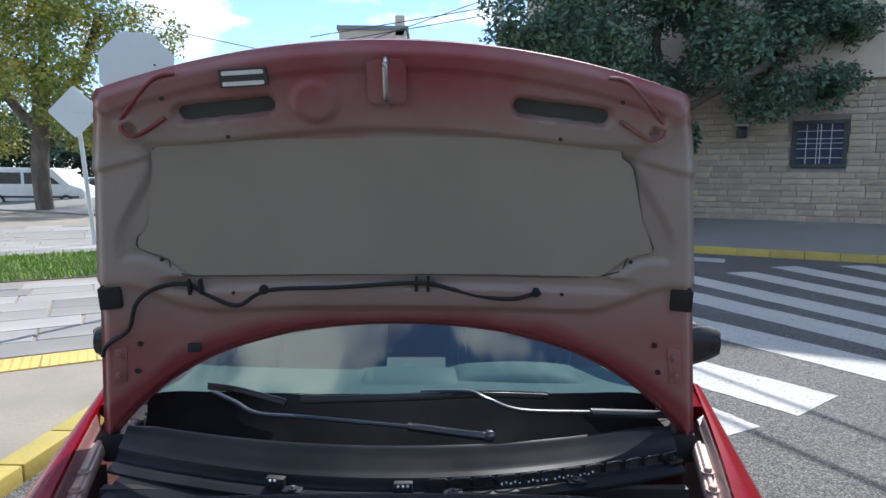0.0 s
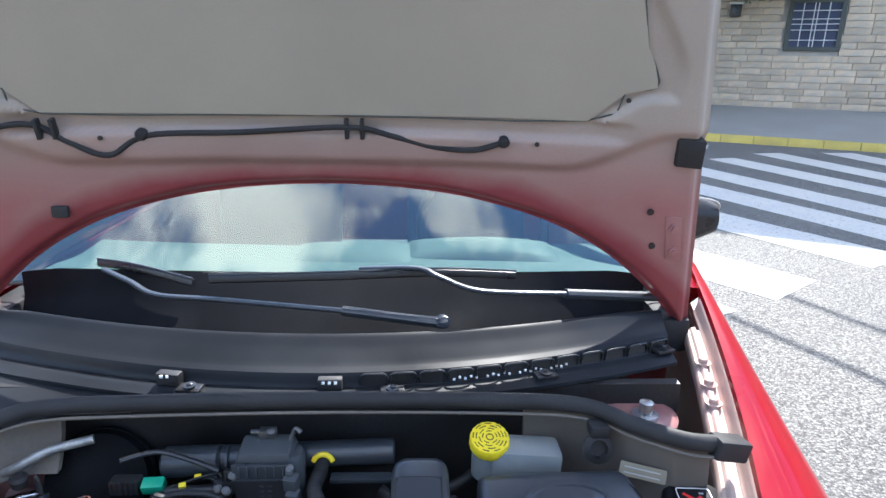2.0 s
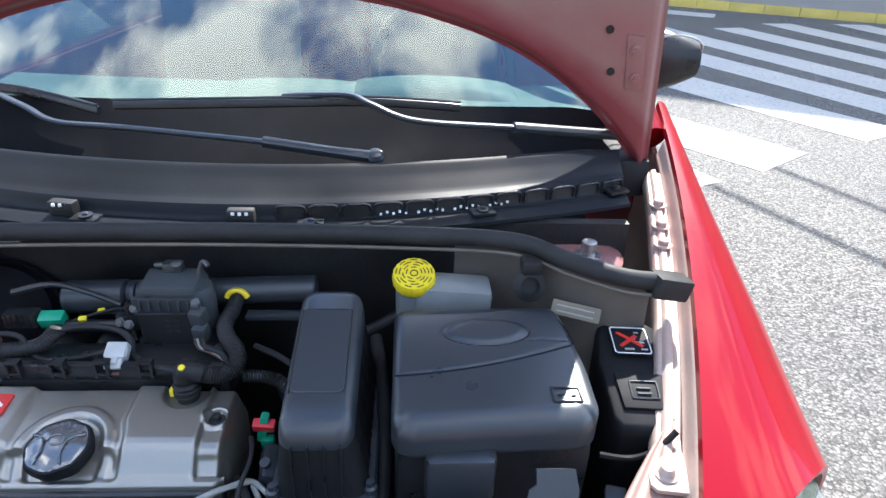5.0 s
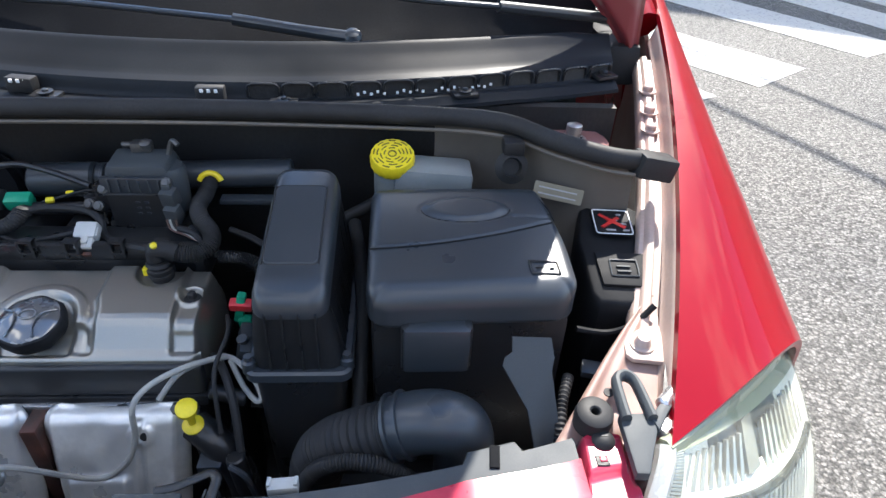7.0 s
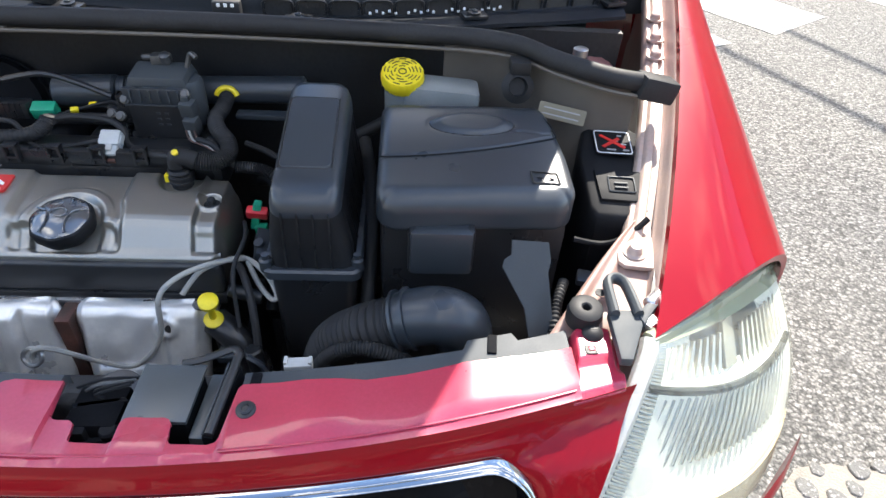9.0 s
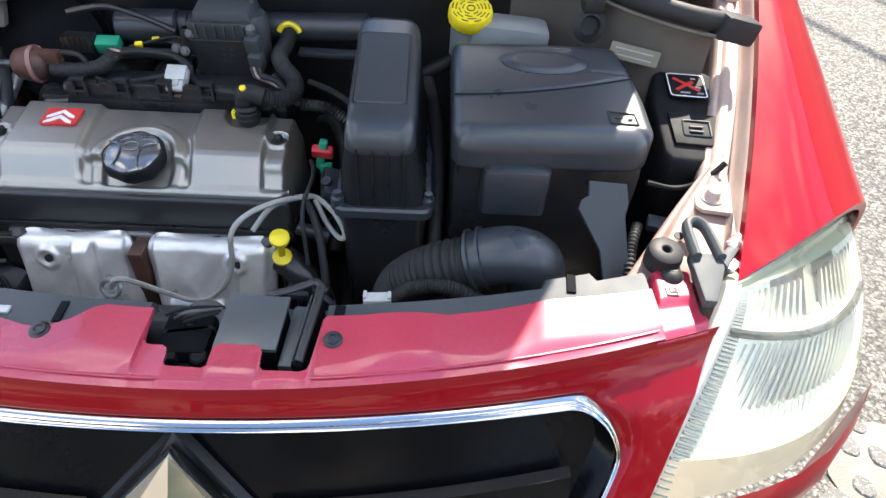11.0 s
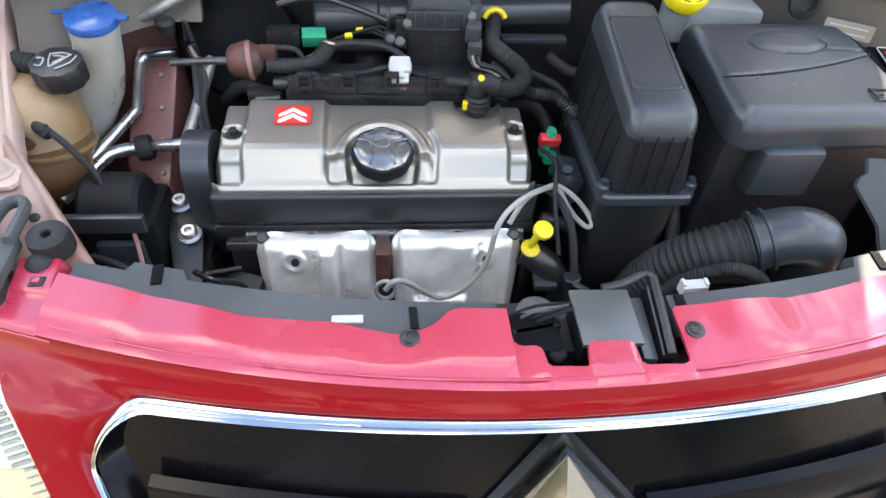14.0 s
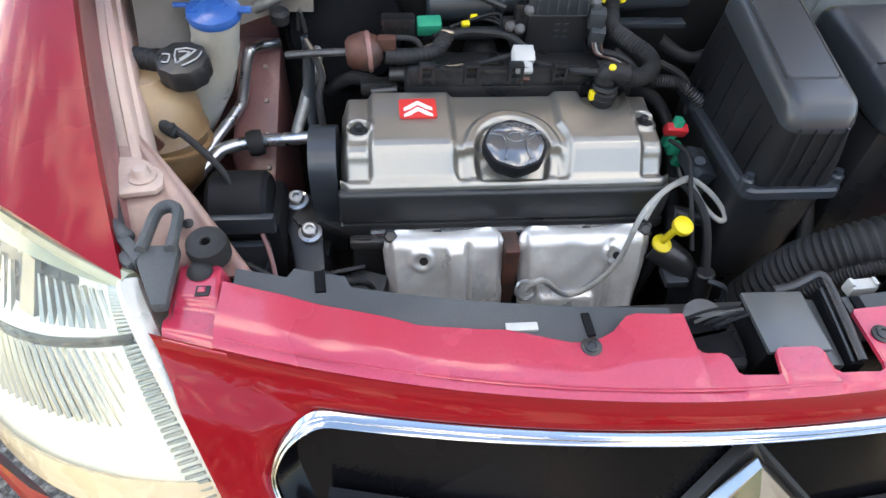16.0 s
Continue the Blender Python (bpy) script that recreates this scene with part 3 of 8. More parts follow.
vary_pieces(M["stone"], 0.80, 1.12)
vary_pieces(M["tile"], 0.68, 1.2)
rs = random.Random(11)
stone_shapes = []
for w in (0.34, 0.46, 0.58, 0.72):
    for k in range(3):
        bm = slab(4, 3, lambda u, v: Vector((lerp(-w / 2, w / 2, u), -0.035 - 0.014 * math.sin(math.pi * u) * math.sin(math.pi * v) - 0.006 * rs.random(), lerp(-0.076, 0.076, v) + 0.004 * rs.uniform(-1, 1))), lambda u, v, p: Vector((p.x * 1.01, 0.02, p.z * 1.02)))
        stone_shapes.append((w, finish("stone", bm, M["stone"], 50)))
far_stones = bmesh.new()
count = 0
for row in range(22):
    z = 0.50 + 0.165 * row + 0.08
    a = -7.3 + rs.random() * 0.3
    while a < 12:
        w, me = rs.choice(stone_shapes)
        mid = a + w / 2
        m = Matrix.Translation(across(mid, 4.64 - 0.02 * rs.random(), z)) @ pose(0, 0, 0, 0, 0, -28)
        in_window = abs(mid - 0.68) < 0.62 + w / 2 and abs(z - 2.55) < 0.68
        if in_window:
            a += 0.05
            continue
        if -3.2 < mid < 4.4 and z < 4.0 and count < 300:
            ob = new("stone", me)
            ob.parent = wall
            ob.matrix_parent_inverse = Matrix()
            ob.matrix_basis = m
            count += 1
        else:
            tmp = bmesh.new()
            tmp.from_mesh(me)
            tmp.transform(m)
            join(far_stones, tmp)
        a += w + 0.012
tagged(part("stone_rest", far_stones, M["stone"], wall), kind="stuff")

# ---- near pavement beside the car, left of the street corner ----
LD, LN = Vector((0.875, 0.484, 0)), Vector((-0.484, 0.875, 0))


def beside(a, c, z):
    """A place on the near corner: c metres out from the kerb, a along it."""
    return Vector((-2.0, 3.05, 0)) + LD * a + LN * c + Vector((0, 0, z))


near = solo("pavement_near", prism([(-3.9, -34.0), (-2.15, 1.0), (-2.12, 2.6), (-2.05, 3.6), (-1.2, 4.2), (14.0, 42.0), (-60, 42.0), (-60, -34.0)], -0.05, 0.075, 0.0), M["concrete"], "pale concrete corner pavement", "pavement", "structure", smooth=0)
for k in range(14):
    y = -2.6 + 0.44 * k
    xk = -2.20 + 0.035 * (y - 1.0)
    part("kerb_stone", box((xk, y, 0.035), (0.16, 0.43, 0.13), 0.015, (0, 0, -2)), M["kerb"], near, "" if k else "faded yellow kerb stone")


def strip(name, a0, a1, c0, c1, z, tw, td, material, parent, rng, tilt=0.0, gap=0.012):
    """Square tiles laid in rows along the corner."""
    ways = (1.0,) if not tilt else (0.55, 0.75, 0.95, 1.2, 1.5)
    shapes = [(w * tw, finish("tile", box((0, 0, 0), (w * tw - gap, td - gap, 0.02), 0.004, seg=1), material, 30)) for w in ways for _ in range(2)]
    rest = bmesh.new()
    made = 0
    c = c0
    while c < c1 - 1e-6:
        a = a0
        while a < a1:
            wide, me = rng.choice(shapes)
            m = Matrix.Translation(beside(a + wide / 2, c + td / 2, z + rng.uniform(-0.003, 0.003))) @ pose(0, 0, 0, rng.uniform(-0.3, 0.3), rng.uniform(-0.3, 0.3), 28.95 + rng.uniform(-tilt, tilt))
            if made < 140:
                ob = new("tile", me)
                ob.parent = parent
                ob.matrix_basis = m
                made += 1
            else:
                b = box((0, 0, 0), (wide - gap, td - gap, 0.02), 0.0)
                b.transform(m)
                join(rest, b)
            a += wide
        c += td
    if len(rest.verts):
        tagged(part(name, rest, material, parent), kind="stuff")
    else:
        rest.free()


rt = random.Random(5)
strip("tactile_rest", -6.0, 1.2, 1.48, 1.88, 0.078, 0.40, 0.40, M["tactile"], near, rt)
dots = bmesh.new()
for i in range(100):
    for j in range(6):
        d = lathe([(0.014, 0), (0.009, 0.005)], beside(-4.2 + 0.0667 * i, 1.515 + 0.066 * j, 0.088), (0, 0, 1), 6)
        join(dots, d)
tagged(part("tactile_studs", dots, M["tactile"], near), kind="stuff")
strip("slab_rest", -9.0, 1.6, 1.90, 6.1, 0.078, 0.95, 0.525, M["tile"], near, rt, 1.6, 0.030)
strip("slab_rest", -20.0, 4.0, 9.8, 17.8, 0.078, 1.2, 0.80, M["tile"], near, rt, 1.2, 0.035)
grass_bed = solo("grass_bed", prism([tuple(beside(a, c, 0))[:2] for a, c in ((-26, 6.36), (3.0, 6.36), (3.0, 9.75), (-26, 9.75))], 0.0, 0.085, 0.0), M["soil"], "soil bed under the grass strip", "lawn", "structure", smooth=0)
rg = random.Random(8)
gv, gf = [], []
for k in range(34000):
    a, c = rg.uniform(-9.5, 2.9), rg.uniform(6.38, 9.72)
    p = beside(a, c, 0.085)
    h, w, ang = rg.uniform(0.03, 0.11), rg.uniform(0.006, 0.014), rg.uniform(0, 6.28)
    dx, dy = math.cos(ang) * w, math.sin(ang) * w
    lx, ly = rg.uniform(-0.06, 0.06), rg.uniform(-0.06, 0.06)
    i = len(gv)
    gv += [(p.x - dx, p.y - dy, p.z), (p.x + dx, p.y + dy, p.z), (p.x + lx, p.y + ly, p.z + h)]
    gf.append((i, i + 1, i + 2))
gm = bpy.data.meshes.new("grass")
gm.from_pydata(gv, [], gf)
gm.materials.append(M["grass"])
tagged(new("grass", gm), "bright green uneven grass strip by the pavement", "grass", "", "stuff")

# ---- signs seen from behind ----
sign = thing("road_sign", (-7.45, 12.95, 0.08), "grey back of a diamond road sign on a pale pole", "road sign")
part("pole", rod((-7.45, 12.97, 0.06), (-7.72, 13.0, 3.38), 0.045, 12), M["signback"], sign)
part("plate", prism(rounded(0.80, 0.80, 0.06, 5), -0.004, 0.004, 0.0, place=Matrix.Translation((-7.68, 12.90, 2.96)) @ pose(0, 0, 0, 90, 0, 4) @ pose(0, 0, 0, 0, 0, 45)), M["signback"], sign, "diamond metal plate")
part("bracket", box((-7.68, 12.91, 2.96), (0.42, 0.03, 0.05), 0.005), M["signback"], sign)
stop = thing("stop_sign", (-3.18, 6.30, 0.08), "grey back of an eight sided sign on a pole", "road sign")
part("pole", rod((-3.18, 6.33, 0.06), (-3.18, 6.33, 3.0), 0.04, 12), M["signback"], stop)
part("plate", prism([(0.415 * math.cos(radians(22.5 + 45 * k)), 0.415 * math.sin(radians(22.5 + 45 * k))) for k in range(8)], -0.004, 0.004, 0.0, place=Matrix.Translation((-3.17, 6.26, 2.76)) @ pose(0, 0, 0, 90, 0, 10)), M["signback"], stop, "octagonal metal plate")
for dx in (-0.21, 0.2):
    part("bolt", lathe([(0.012, 0), (0.012, 0.01)], (-3.17 + dx, 6.25, 2.80), (0, -1, 0), 10), M["black"], stop)


# ---- trees ----
def tree(name, base, limbs, blobs, leaves, leaf, size, seed, label, trunk_r=0.2):
    rng = random.Random(seed)
    t = thing(name, base, label, "tree")
    for k, (pts, r) in enumerate(limbs):
        part("limb" if k and pts[0][2] > 0 else "trunk", tube([Vector(base) + Vector(p) for p in pts], r, 10, 6), M["bark"], t)
    verts, faces = [], []
    for k in range(leaves):
        c, rad = blobs[rng.randrange(len(blobs))]
        d = Vector((rng.gauss(0, 1), rng.gauss(0, 1), rng.gauss(0, 1)))
        d = d.normalized() * (rng.random() ** 0.45)
        p = Vector(base) + Vector(c) + Vector((d.x * rad[0], d.y * rad[1], d.z * rad[2]))
        clump = noise.noise(p * 1.1)
        if clump < -0.12:
            continue
        s = size * rng.uniform(0.6, 1.3)
        ax = Vector((rng.gauss(0, 1), rng.gauss(0, 1), rng.gauss(-0.5, 0.6))).normalized()
        bx = ax.cross(Vector((rng.gauss(0, 1), rng.gauss(0, 1), rng.gauss(0, 1)))).normalized()
        i = len(verts)
        verts += [p, p + ax * s * 0.5 + bx * s * 0.22, p + ax * s, p + ax * s * 0.5 - bx * s * 0.22]
        faces.append((i, i + 1, i + 2, i + 3))
    me = bpy.data.meshes.new("crown")
    me.from_pydata([tuple(v) for v in verts], [], faces)
    me.materials.append(leaf)
    ob = new("crown", me)
    ob.parent = t
    ob.matrix_parent_inverse = Matrix.Translation(base).inverted()
    return t


rb = random.Random(21)
dark_blobs = [((rb.uniform(-3.6, 4.0), rb.uniform(-1.6, 1.6), rb.uniform(3.5, 6.2)), (1.2, 1.1, 0.9)) for _ in range(30)] + [((2.6, -0.6, 3.4), (1.1, 1.0, 0.7)), ((4.1, -0.8, 3.6), (1.0, 0.9, 0.6)), ((0.9, -0.2, 2.4), (0.25, 0.3, 0.5)), ((-3.6, -0.3, 4.6), (1.0, 0.9, 0.6)), ((4.4, -0.6, 5.2), (1.0, 0.8, 0.6))]
tree("tree", (5.6, 15.4, 0.3), [([(0, 0, 0), (0.1, 0, 1.2), (0.0, 0.1, 2.6)], 0.20), ([(0, 0.1, 2.5), (1.2, -0.2, 3.3), (2.8, -0.4, 4.2)], 0.10), ([(0, 0.1, 2.5), (-1.0, 0.2, 3.4), (-2.4, 0.2, 4.4)], 0.10), ([(0, 0.1, 2.5), (0.2, 0.3, 3.8), (0.1, 0.1, 5.2)], 0.11)], dark_blobs, 88000, M["leafstreet"], 0.15, 2, "dense dark green street tree by the stone wall")
gold_blobs = [((rb.uniform(-5.5, 4.2), rb.uniform(-2.5, 2.5), rb.uniform(3.4, 12.0)), (1.8, 1.6, 1.3)) for _ in range(30)] + [((3.6, -1, 3.2), (1.2, 1.2, 0.9))]
tree("tree", (-16.2, 25.2, 0.08), [([(0, 0, 0), (-0.1, 0, 1.8), (0.0, 0.1, 3.6), (0.2, 0, 6.0)], 0.33), ([(0, 0.1, 3.2), (-1.4, -0.2, 5.2), (-2.4, -0.4, 8.6)], 0.20), ([(0, 0.1, 3.5), (1.6, 0.2, 5.6), (2.6, 0.2, 8.0)], 0.18), ([(0.1, 0, 5.0), (0.3, 0.3, 8.0), (-0.2, 0.1, 11.5)], 0.18)], gold_blobs, 60000, M["leafgold"], 0.20, 3, "tall tree with yellow green autumn leaves by the pavement")
far_blobs = [((rb.uniform(-26, 26), rb.uniform(-3, 3), rb.uniform(1.2, 7.0)), (3.0, 2.5, 2.0)) for _ in range(70)]
tree("tree", (-42.0, 62.0, 0.0), [([(k, 0, 0), (k + 0.3, 0, 2.6), (k, 0.1, 5.5)], 0.3) for k in (-22, -14, -6, 3, 11, 20)], far_blobs, 42000, M["leafdark"], 0.8, 5, "dark row of far park trees beyond the street")


# ---- parked vehicles far off ----
def vehicle(name, at, turn, L, W, H, paint, label, van):
    t = thing(name, at, label, "van" if van else "car")
    mm = Matrix.Translation(at) @ pose(0, 0, 0, 0, 0, turn)
    if van:
        prof = [(-L / 2, 0.35), (-L / 2, H * 0.93), (-L / 2 + 0.15, H), (L / 2 - 1.75, H), (L / 2 - 1.45, H * 0.96), (L / 2 - 0.75, H * 0.60), (L / 2 - 0.12, H * 0.49), (L / 2, H * 0.38), (L / 2, 0.30)]
        glassy = [[(-L / 2 + 0.5, H * 0.60), (-L / 2 + 0.5, H * 0.88), (-0.5, H * 0.88), (-0.5, H * 0.60)], [(-0.35, H * 0.60), (-0.35, H * 0.88), (L / 2 - 1.8, H * 0.88), (L / 2 - 1.15, H * 0.60)]]
    else:
        prof = [(-L / 2, 0.35), (-L / 2, 0.85), (-L / 2 + 0.5, 0.95), (-L / 2 + 1.0, H), (0.4, H), (L / 2 - 1.3, 0.95), (L / 2 - 0.1, 0.78), (L / 2, 0.35)]
        glassy = [[(-L / 2 + 0.75, 0.95), (-L / 2 + 1.1, H * 0.94), (0.3, H * 0.94), (L / 2 - 1.5, 0.95)]]
    body = prism(prof, -W / 2, W / 2, 0.06, 2)
    body.transform(mm @ pose(0, 0, 0, 90, 0, 0))
    b = part("body", body, paint, t)
    for g in glassy:
        for s in (-1, 1):
            pb = prism(g, -0.008, 0.008)
            pb.transform(mm @ Matrix.Translation((0, s * (W / 2 + 0.004), 0)) @ pose(0, 0, 0, 90, 0, 0))
            part("side_glass", pb, M["black"], b)
    for x in (-L / 2 + 0.85, L / 2 - 0.9):
        for s in (-1, 1):
            c = mm @ Vector((x, s * (W / 2 - 0.08), 0.33))
            ax = (mm.to_3x3() @ Vector((0, s, 0)))
            w = part("wheel", lathe([(0.20, -0.1), (0.33, -0.09), (0.33, 0.09), (0.22, 0.10)], c, ax, 28), M["rubber"], t)
            part("rim", lathe([(0.04, 0.09), (0.20, 0.095), (0.21, 0.11), (0.10, 0.105)], c, ax, 20), M["signback"], w)
    part("bump_strip", prism([(-L / 2 + 0.1, 0.50), (L / 2 - 0.3, 0.50), (L / 2 - 0.3, 0.60), (-L / 2 + 0.1, 0.60)], -W / 2 - 0.012, W / 2 + 0.012, 0.0, place=mm @ pose(0, 0, 0, 90, 0, 0)), M["black"], t)


vehicle("van", (-19.35, 30.2, 0), 2, 4.95, 1.9, 1.95, M["vanpaint"], "white panel van parked beyond the tree", True)
vehicle("parked_car", (-19.8, 38.0, 0), 3, 4.2, 1.75, 1.45, M["greycar"], "dark grey car parked behind the van", False)
vehicle("parked_car", (-24.2, 44.0, 0), 0, 4.2, 1.75, 1.45, M["vanpaint"], "pale car parked far beyond the van", False)
vehicle("parked_car", (-31.5, 44.6, 0), 0, 4.2, 1.75, 1.45, M["greycar"], "dark car parked far beyond the van", False)

# ---- far roofline and wires ----
house = thing("far_house", (-9.0, 60.0, 0), "pale far house with a low roof and chimney", "house")
part("wall", box((-6.0, 62, 7.4), (6.4, 4, 16.4), 0.05), M["stucco"], house)
part("roof", box((-6.0, 62, 15.75), (6.8, 4.4, 0.4), 0.05), M["roof"], house)
part("chimney", box((-3.4, 60.4, 16.0), (0.9, 0.8, 1.9), 0.04), M["stucco"], house)
for k, (pa, pb) in enumerate((((-6.0, 30, 8.3), (18.0, 30, 13.4)), ((-6.0, 30, 7.9), (18.0, 30, 13.1)), ((-6, 30, 7.2), (18, 30, 16.5)), ((-26.0, 30, 11.3), (18.0, 30, 3.2)))):
    a, b = Vector(pa), Vector(pb)
    tagged(solo("overhead_wire", tube([a, a.lerp(b, 0.5) - Vector((0, 0, 0.4)), b], 0.022, 5, 10), M["black"], "thin black overhead street wire against the sky", "wire", group="overhead wires"))
for pa, pb in (((1.47, 18.24, 7.0), (8.97, 0.27, 7.0)), ((0.92, 16.65, 6.6), (8.54, -0.59, 6.6))):
    solo("overhead_cable", tube([Vector(pa), Vector(pa).lerp(Vector(pb), 0.5), Vector(pb)], 0.028, 8, 8), M["black"], "thick black overhead cable crossing the street", "cable", group="overhead cables")
pole = thing("utility_pole", (3.2, 30.0, 0), "grey street pole carrying the overhead wires", "pole")
part("shaft", rod((3.2, 30.0, 0), (3.2, 30.0, 12.5), 0.16, 14, 0.01), M["signback"], pole)
part("cross_arm", box((3.2, 30.0, 10.3), (1.8, 0.12, 0.12), 0.01), M["signback"], pole)


# ---- across the street, behind the walk: unseen wall, and trees added for dark reflections ----
solo("wall_street", prism([(-34.0, -15.0), (34.0, -15.0), (34.0, -15.4), (-34.0, -15.4)], 0.0, 4.6, 0.0), M["stucco"], "plain beige wall along the other side of the street", "wall", "structure", smooth=0)
back_blobs = [((rb.uniform(-13, 13), rb.uniform(-1.8, 1.8), rb.uniform(1.4, 4.4)), (1.7, 1.3, 1.1)) for _ in range(60)]
tree("tree", (0.0, -11.0, 0.0), [([(k, 0, 0), (k + 0.2, 0, 1.6), (k, 0.1, 4.5)], 0.2) for k in (-10.5, -3.6, 3.4, 10.2)], back_blobs, 22000, M["leafdark"], 0.42, 9, "unseen row of dark green trees added across the street")

# broken edge of the road surface beside the car
rubble = thing("broken_road_edge", (1.35, 0.2, 0), "crumbled pieces of old asphalt on pale grit", "rubble")
rr = random.Random(17)
grit = [(1.10 + 0.06 * math.sin(5 * a) + 0.62 * (0.5 + 0.5 * math.cos(a)), 0.02 + 0.40 * math.sin(a) + 0.03 * math.sin(7 * a)) for a in (2 * math.pi * k / 40 for k in range(40))]
part("grit", prism(grit, -0.01, 0.005, 0.0), M["sand"], rubble, "pale sandy grit", smooth=0)
spots_taken = []
for _ in range(900):
    c = Vector((rr.uniform(1.10, 1.72), rr.uniform(-0.36, 0.44), 0))
    r = rr.choice((0.022, 0.03, 0.045, 0.07, 0.085))
    if ((c.x - 1.42) / 0.33) ** 2 + ((c.y - 0.02) / 0.43) ** 2 > 1 or any((c - q).length < r + w + 0.004 for q, w in spots_taken):
        continue
    spots_taken.append((c, r))
    shape = [(c.x + r * rr.uniform(0.72, 1.08) * math.cos(a), c.y + r * rr.uniform(0.72, 1.08) * math.sin(a)) for a in (2 * math.pi * (k + rr.uniform(-0.2, 0.2)) / 8 for k in range(8))]
    part("chunk", prism(shape, 0.0, 0.006 + 0.14 * r * rr.uniform(0.6, 1.2), 0.003, 1), M["chunk"], rubble, smooth=25)


# ---- the car: body ----
car = thing("car", (0, 1.5, 0), "small red hatchback parked with its bonnet propped open", "car")


def x_in(y):
    return 0.525 + 0.40 * y - 0.135 * y * y


def z_in(y):
    return 0.81 + 0.273 * (y - 0.08)


def crease_y(x):
    return -0.058 + 0.33 * x * x


def face_y(x, z):
    """The bumper's face, behind the height z."""
    t = step(0.79, 0.74, z)
    y = lerp(-0.058 + 0.33 * x * x, -0.080 + 0.285 * x * x, t) - 0.8 * min(0.135, max(0, 0.755 - z))
    return y + 1.9 * max(0, abs(x) - 0.60) ** 2


# wings
for sx in (-1, 1):
    def wing_top(u, v, sx=sx):
        a = v * math.pi / 2
        y = lerp(0.08, 0.98, u)
        for _ in range(4):
            xo = 0.838 - 0.06 * max(0, 0.45 - y)
            x = x_in(y) + (xo - x_in(y)) * math.sin(a) ** 0.72
            q = max(0, x - 0.556)
            y = lerp(0.080 + 0.60 * q + 0.45 * q * q, 0.98, u)
        z = 0.60 + (z_in(y) - 0.60) * math.cos(a) ** 0.62
        return Vector((sx * x, y, z))

    def wing_under(u, v, p, sx=sx):
        return Vector(p) + Vector((-sx * 0.003, 0, -0.012))

    wing = part("wing", slab(40, 26, wing_top, wing_under), M["paint"], car)
    # folded inner lip of the wing and the pale channel beside it
    def lip_top(u, v, sx=sx):
        y = lerp(0.10, 0.86, u)
        x = x_in(y) - 0.002 - 0.012 * v
        return Vector((sx * x, y, z_in(y) - 0.010 - 0.030 * step(0, 1, v)))

    part("wing_lip", slab(30, 6, lip_top, lambda u, v, p: Vector(p) + Vector((0, 0, -0.006))), M["primer"] if sx > 0 else M["pinkish"], wing, "dusty folded edge")

    def rail_top(u, v, sx=sx):
        y = lerp(0.20, 0.80, u)
        w = 0.040 - 0.008 * u
        x = x_in(y) - 0.013 - w * v
        z = z_in(y) - 0.042 + 0.007 * step(0.30, 0.36, v) - 0.006 * step(0.62, 0.68, v) - 0.012 * step(0.9, 1, v)
        return Vector((sx * x, y, z - 0.010 * step(0.35, 0.0, u)))

    rail = part("wing_rail", slab(40, 14, rail_top, lambda u, v, p: Vector(p) + Vector((0, 0, -0.012))), M["primer"], car, "cream painted inner wing rail with bolts")
    for yb in (0.60, 0.645, 0.70):
        xb, zb = sx * (x_in(yb) - 0.030), z_in(yb) - 0.046
        part("rail_bolt", joined(lathe([(0.015, 0), (0.015, 0.003), (0.009, 0.0035), (0.009, 0.010), (0.007, 0.012)], (xb, yb, zb + 0.008), (0, 0, 1), 12)), M["primer"], rail)
    # inner wing: wall of the bay
    def inner_top(u, v, sx=sx):
        y = lerp(0.12, 1.0, u)
        return Vector((sx * (x_in(y) - 0.010), y, lerp(z_in(y) - 0.065, 0.25, v)))

    part("inner_wing", slab(10, 6, inner_top, lambda u, v, p: Vector(p) + Vector((sx * 0.01, 0, 0))), M["pinkish"], car, "overspray pink inner wing panel")
    # door skin and pillar behind the wing
    part("door", slab(16, 8, lambda u, v, sx=sx: Vector((sx * (0.835 - 0.05 * v ** 2 - 0.1 * u * u * 0.2), lerp(0.985, 3.3, u), lerp(0.32, 0.98, v))), lambda u, v, p, sx=sx: Vector(p) - Vector((sx * 0.03, 0, 0))), M["paint"], car)
    part("pillar", tube([(sx * 0.755, 0.90, 1.0), (sx * 0.70, 1.25, 1.2), (sx * 0.60, 1.72, 1.46)], 0.032, 10, 8), M["paint"], car)
    part("side_window", slab(12, 4, lambda u, v, sx=sx: Vector((sx * lerp(0.78, 0.60, v), lerp(lerp(1.02, 1.75, v), lerp(3.2, 2.9, v), u), lerp(0.98, 1.45, v))), lambda u, v, p, sx=sx: Vector(p) - Vector((sx * 0.005, 0, 0))), M["pane"], car)
    for yw in (0.42, 2.86):
        wheel = part("wheel", joined(lathe([(0.20, -0.09), (0.275, -0.085), (0.29, -0.06), (0.292, 0.0), (0.29, 0.06), (0.275, 0.085), (0.20, 0.09)], (sx * 0.70, yw, 0.292), (sx, 0, 0), 40)), M["rubber"], car)
        part("rim", joined(lathe([(0.03, 0.06), (0.19, 0.07), (0.20, 0.095), (0.185, 0.092), (0.06, 0.085)], (sx * 0.70, yw, 0.292), (sx, 0, 0), 32)), M["lampbody"], wheel)

part("strut_tower", slab(10, 10, lambda u, v: Vector((lerp(-0.67, -0.475, u), 0.585 - 0.02 * math.sin(math.pi * u), lerp(0.45, 0.862, v))), lambda u, v, p: Vector(p) + Vector((0, 0.015, 0))), M["pinkish"], car, "overspray pink strut tower wall")

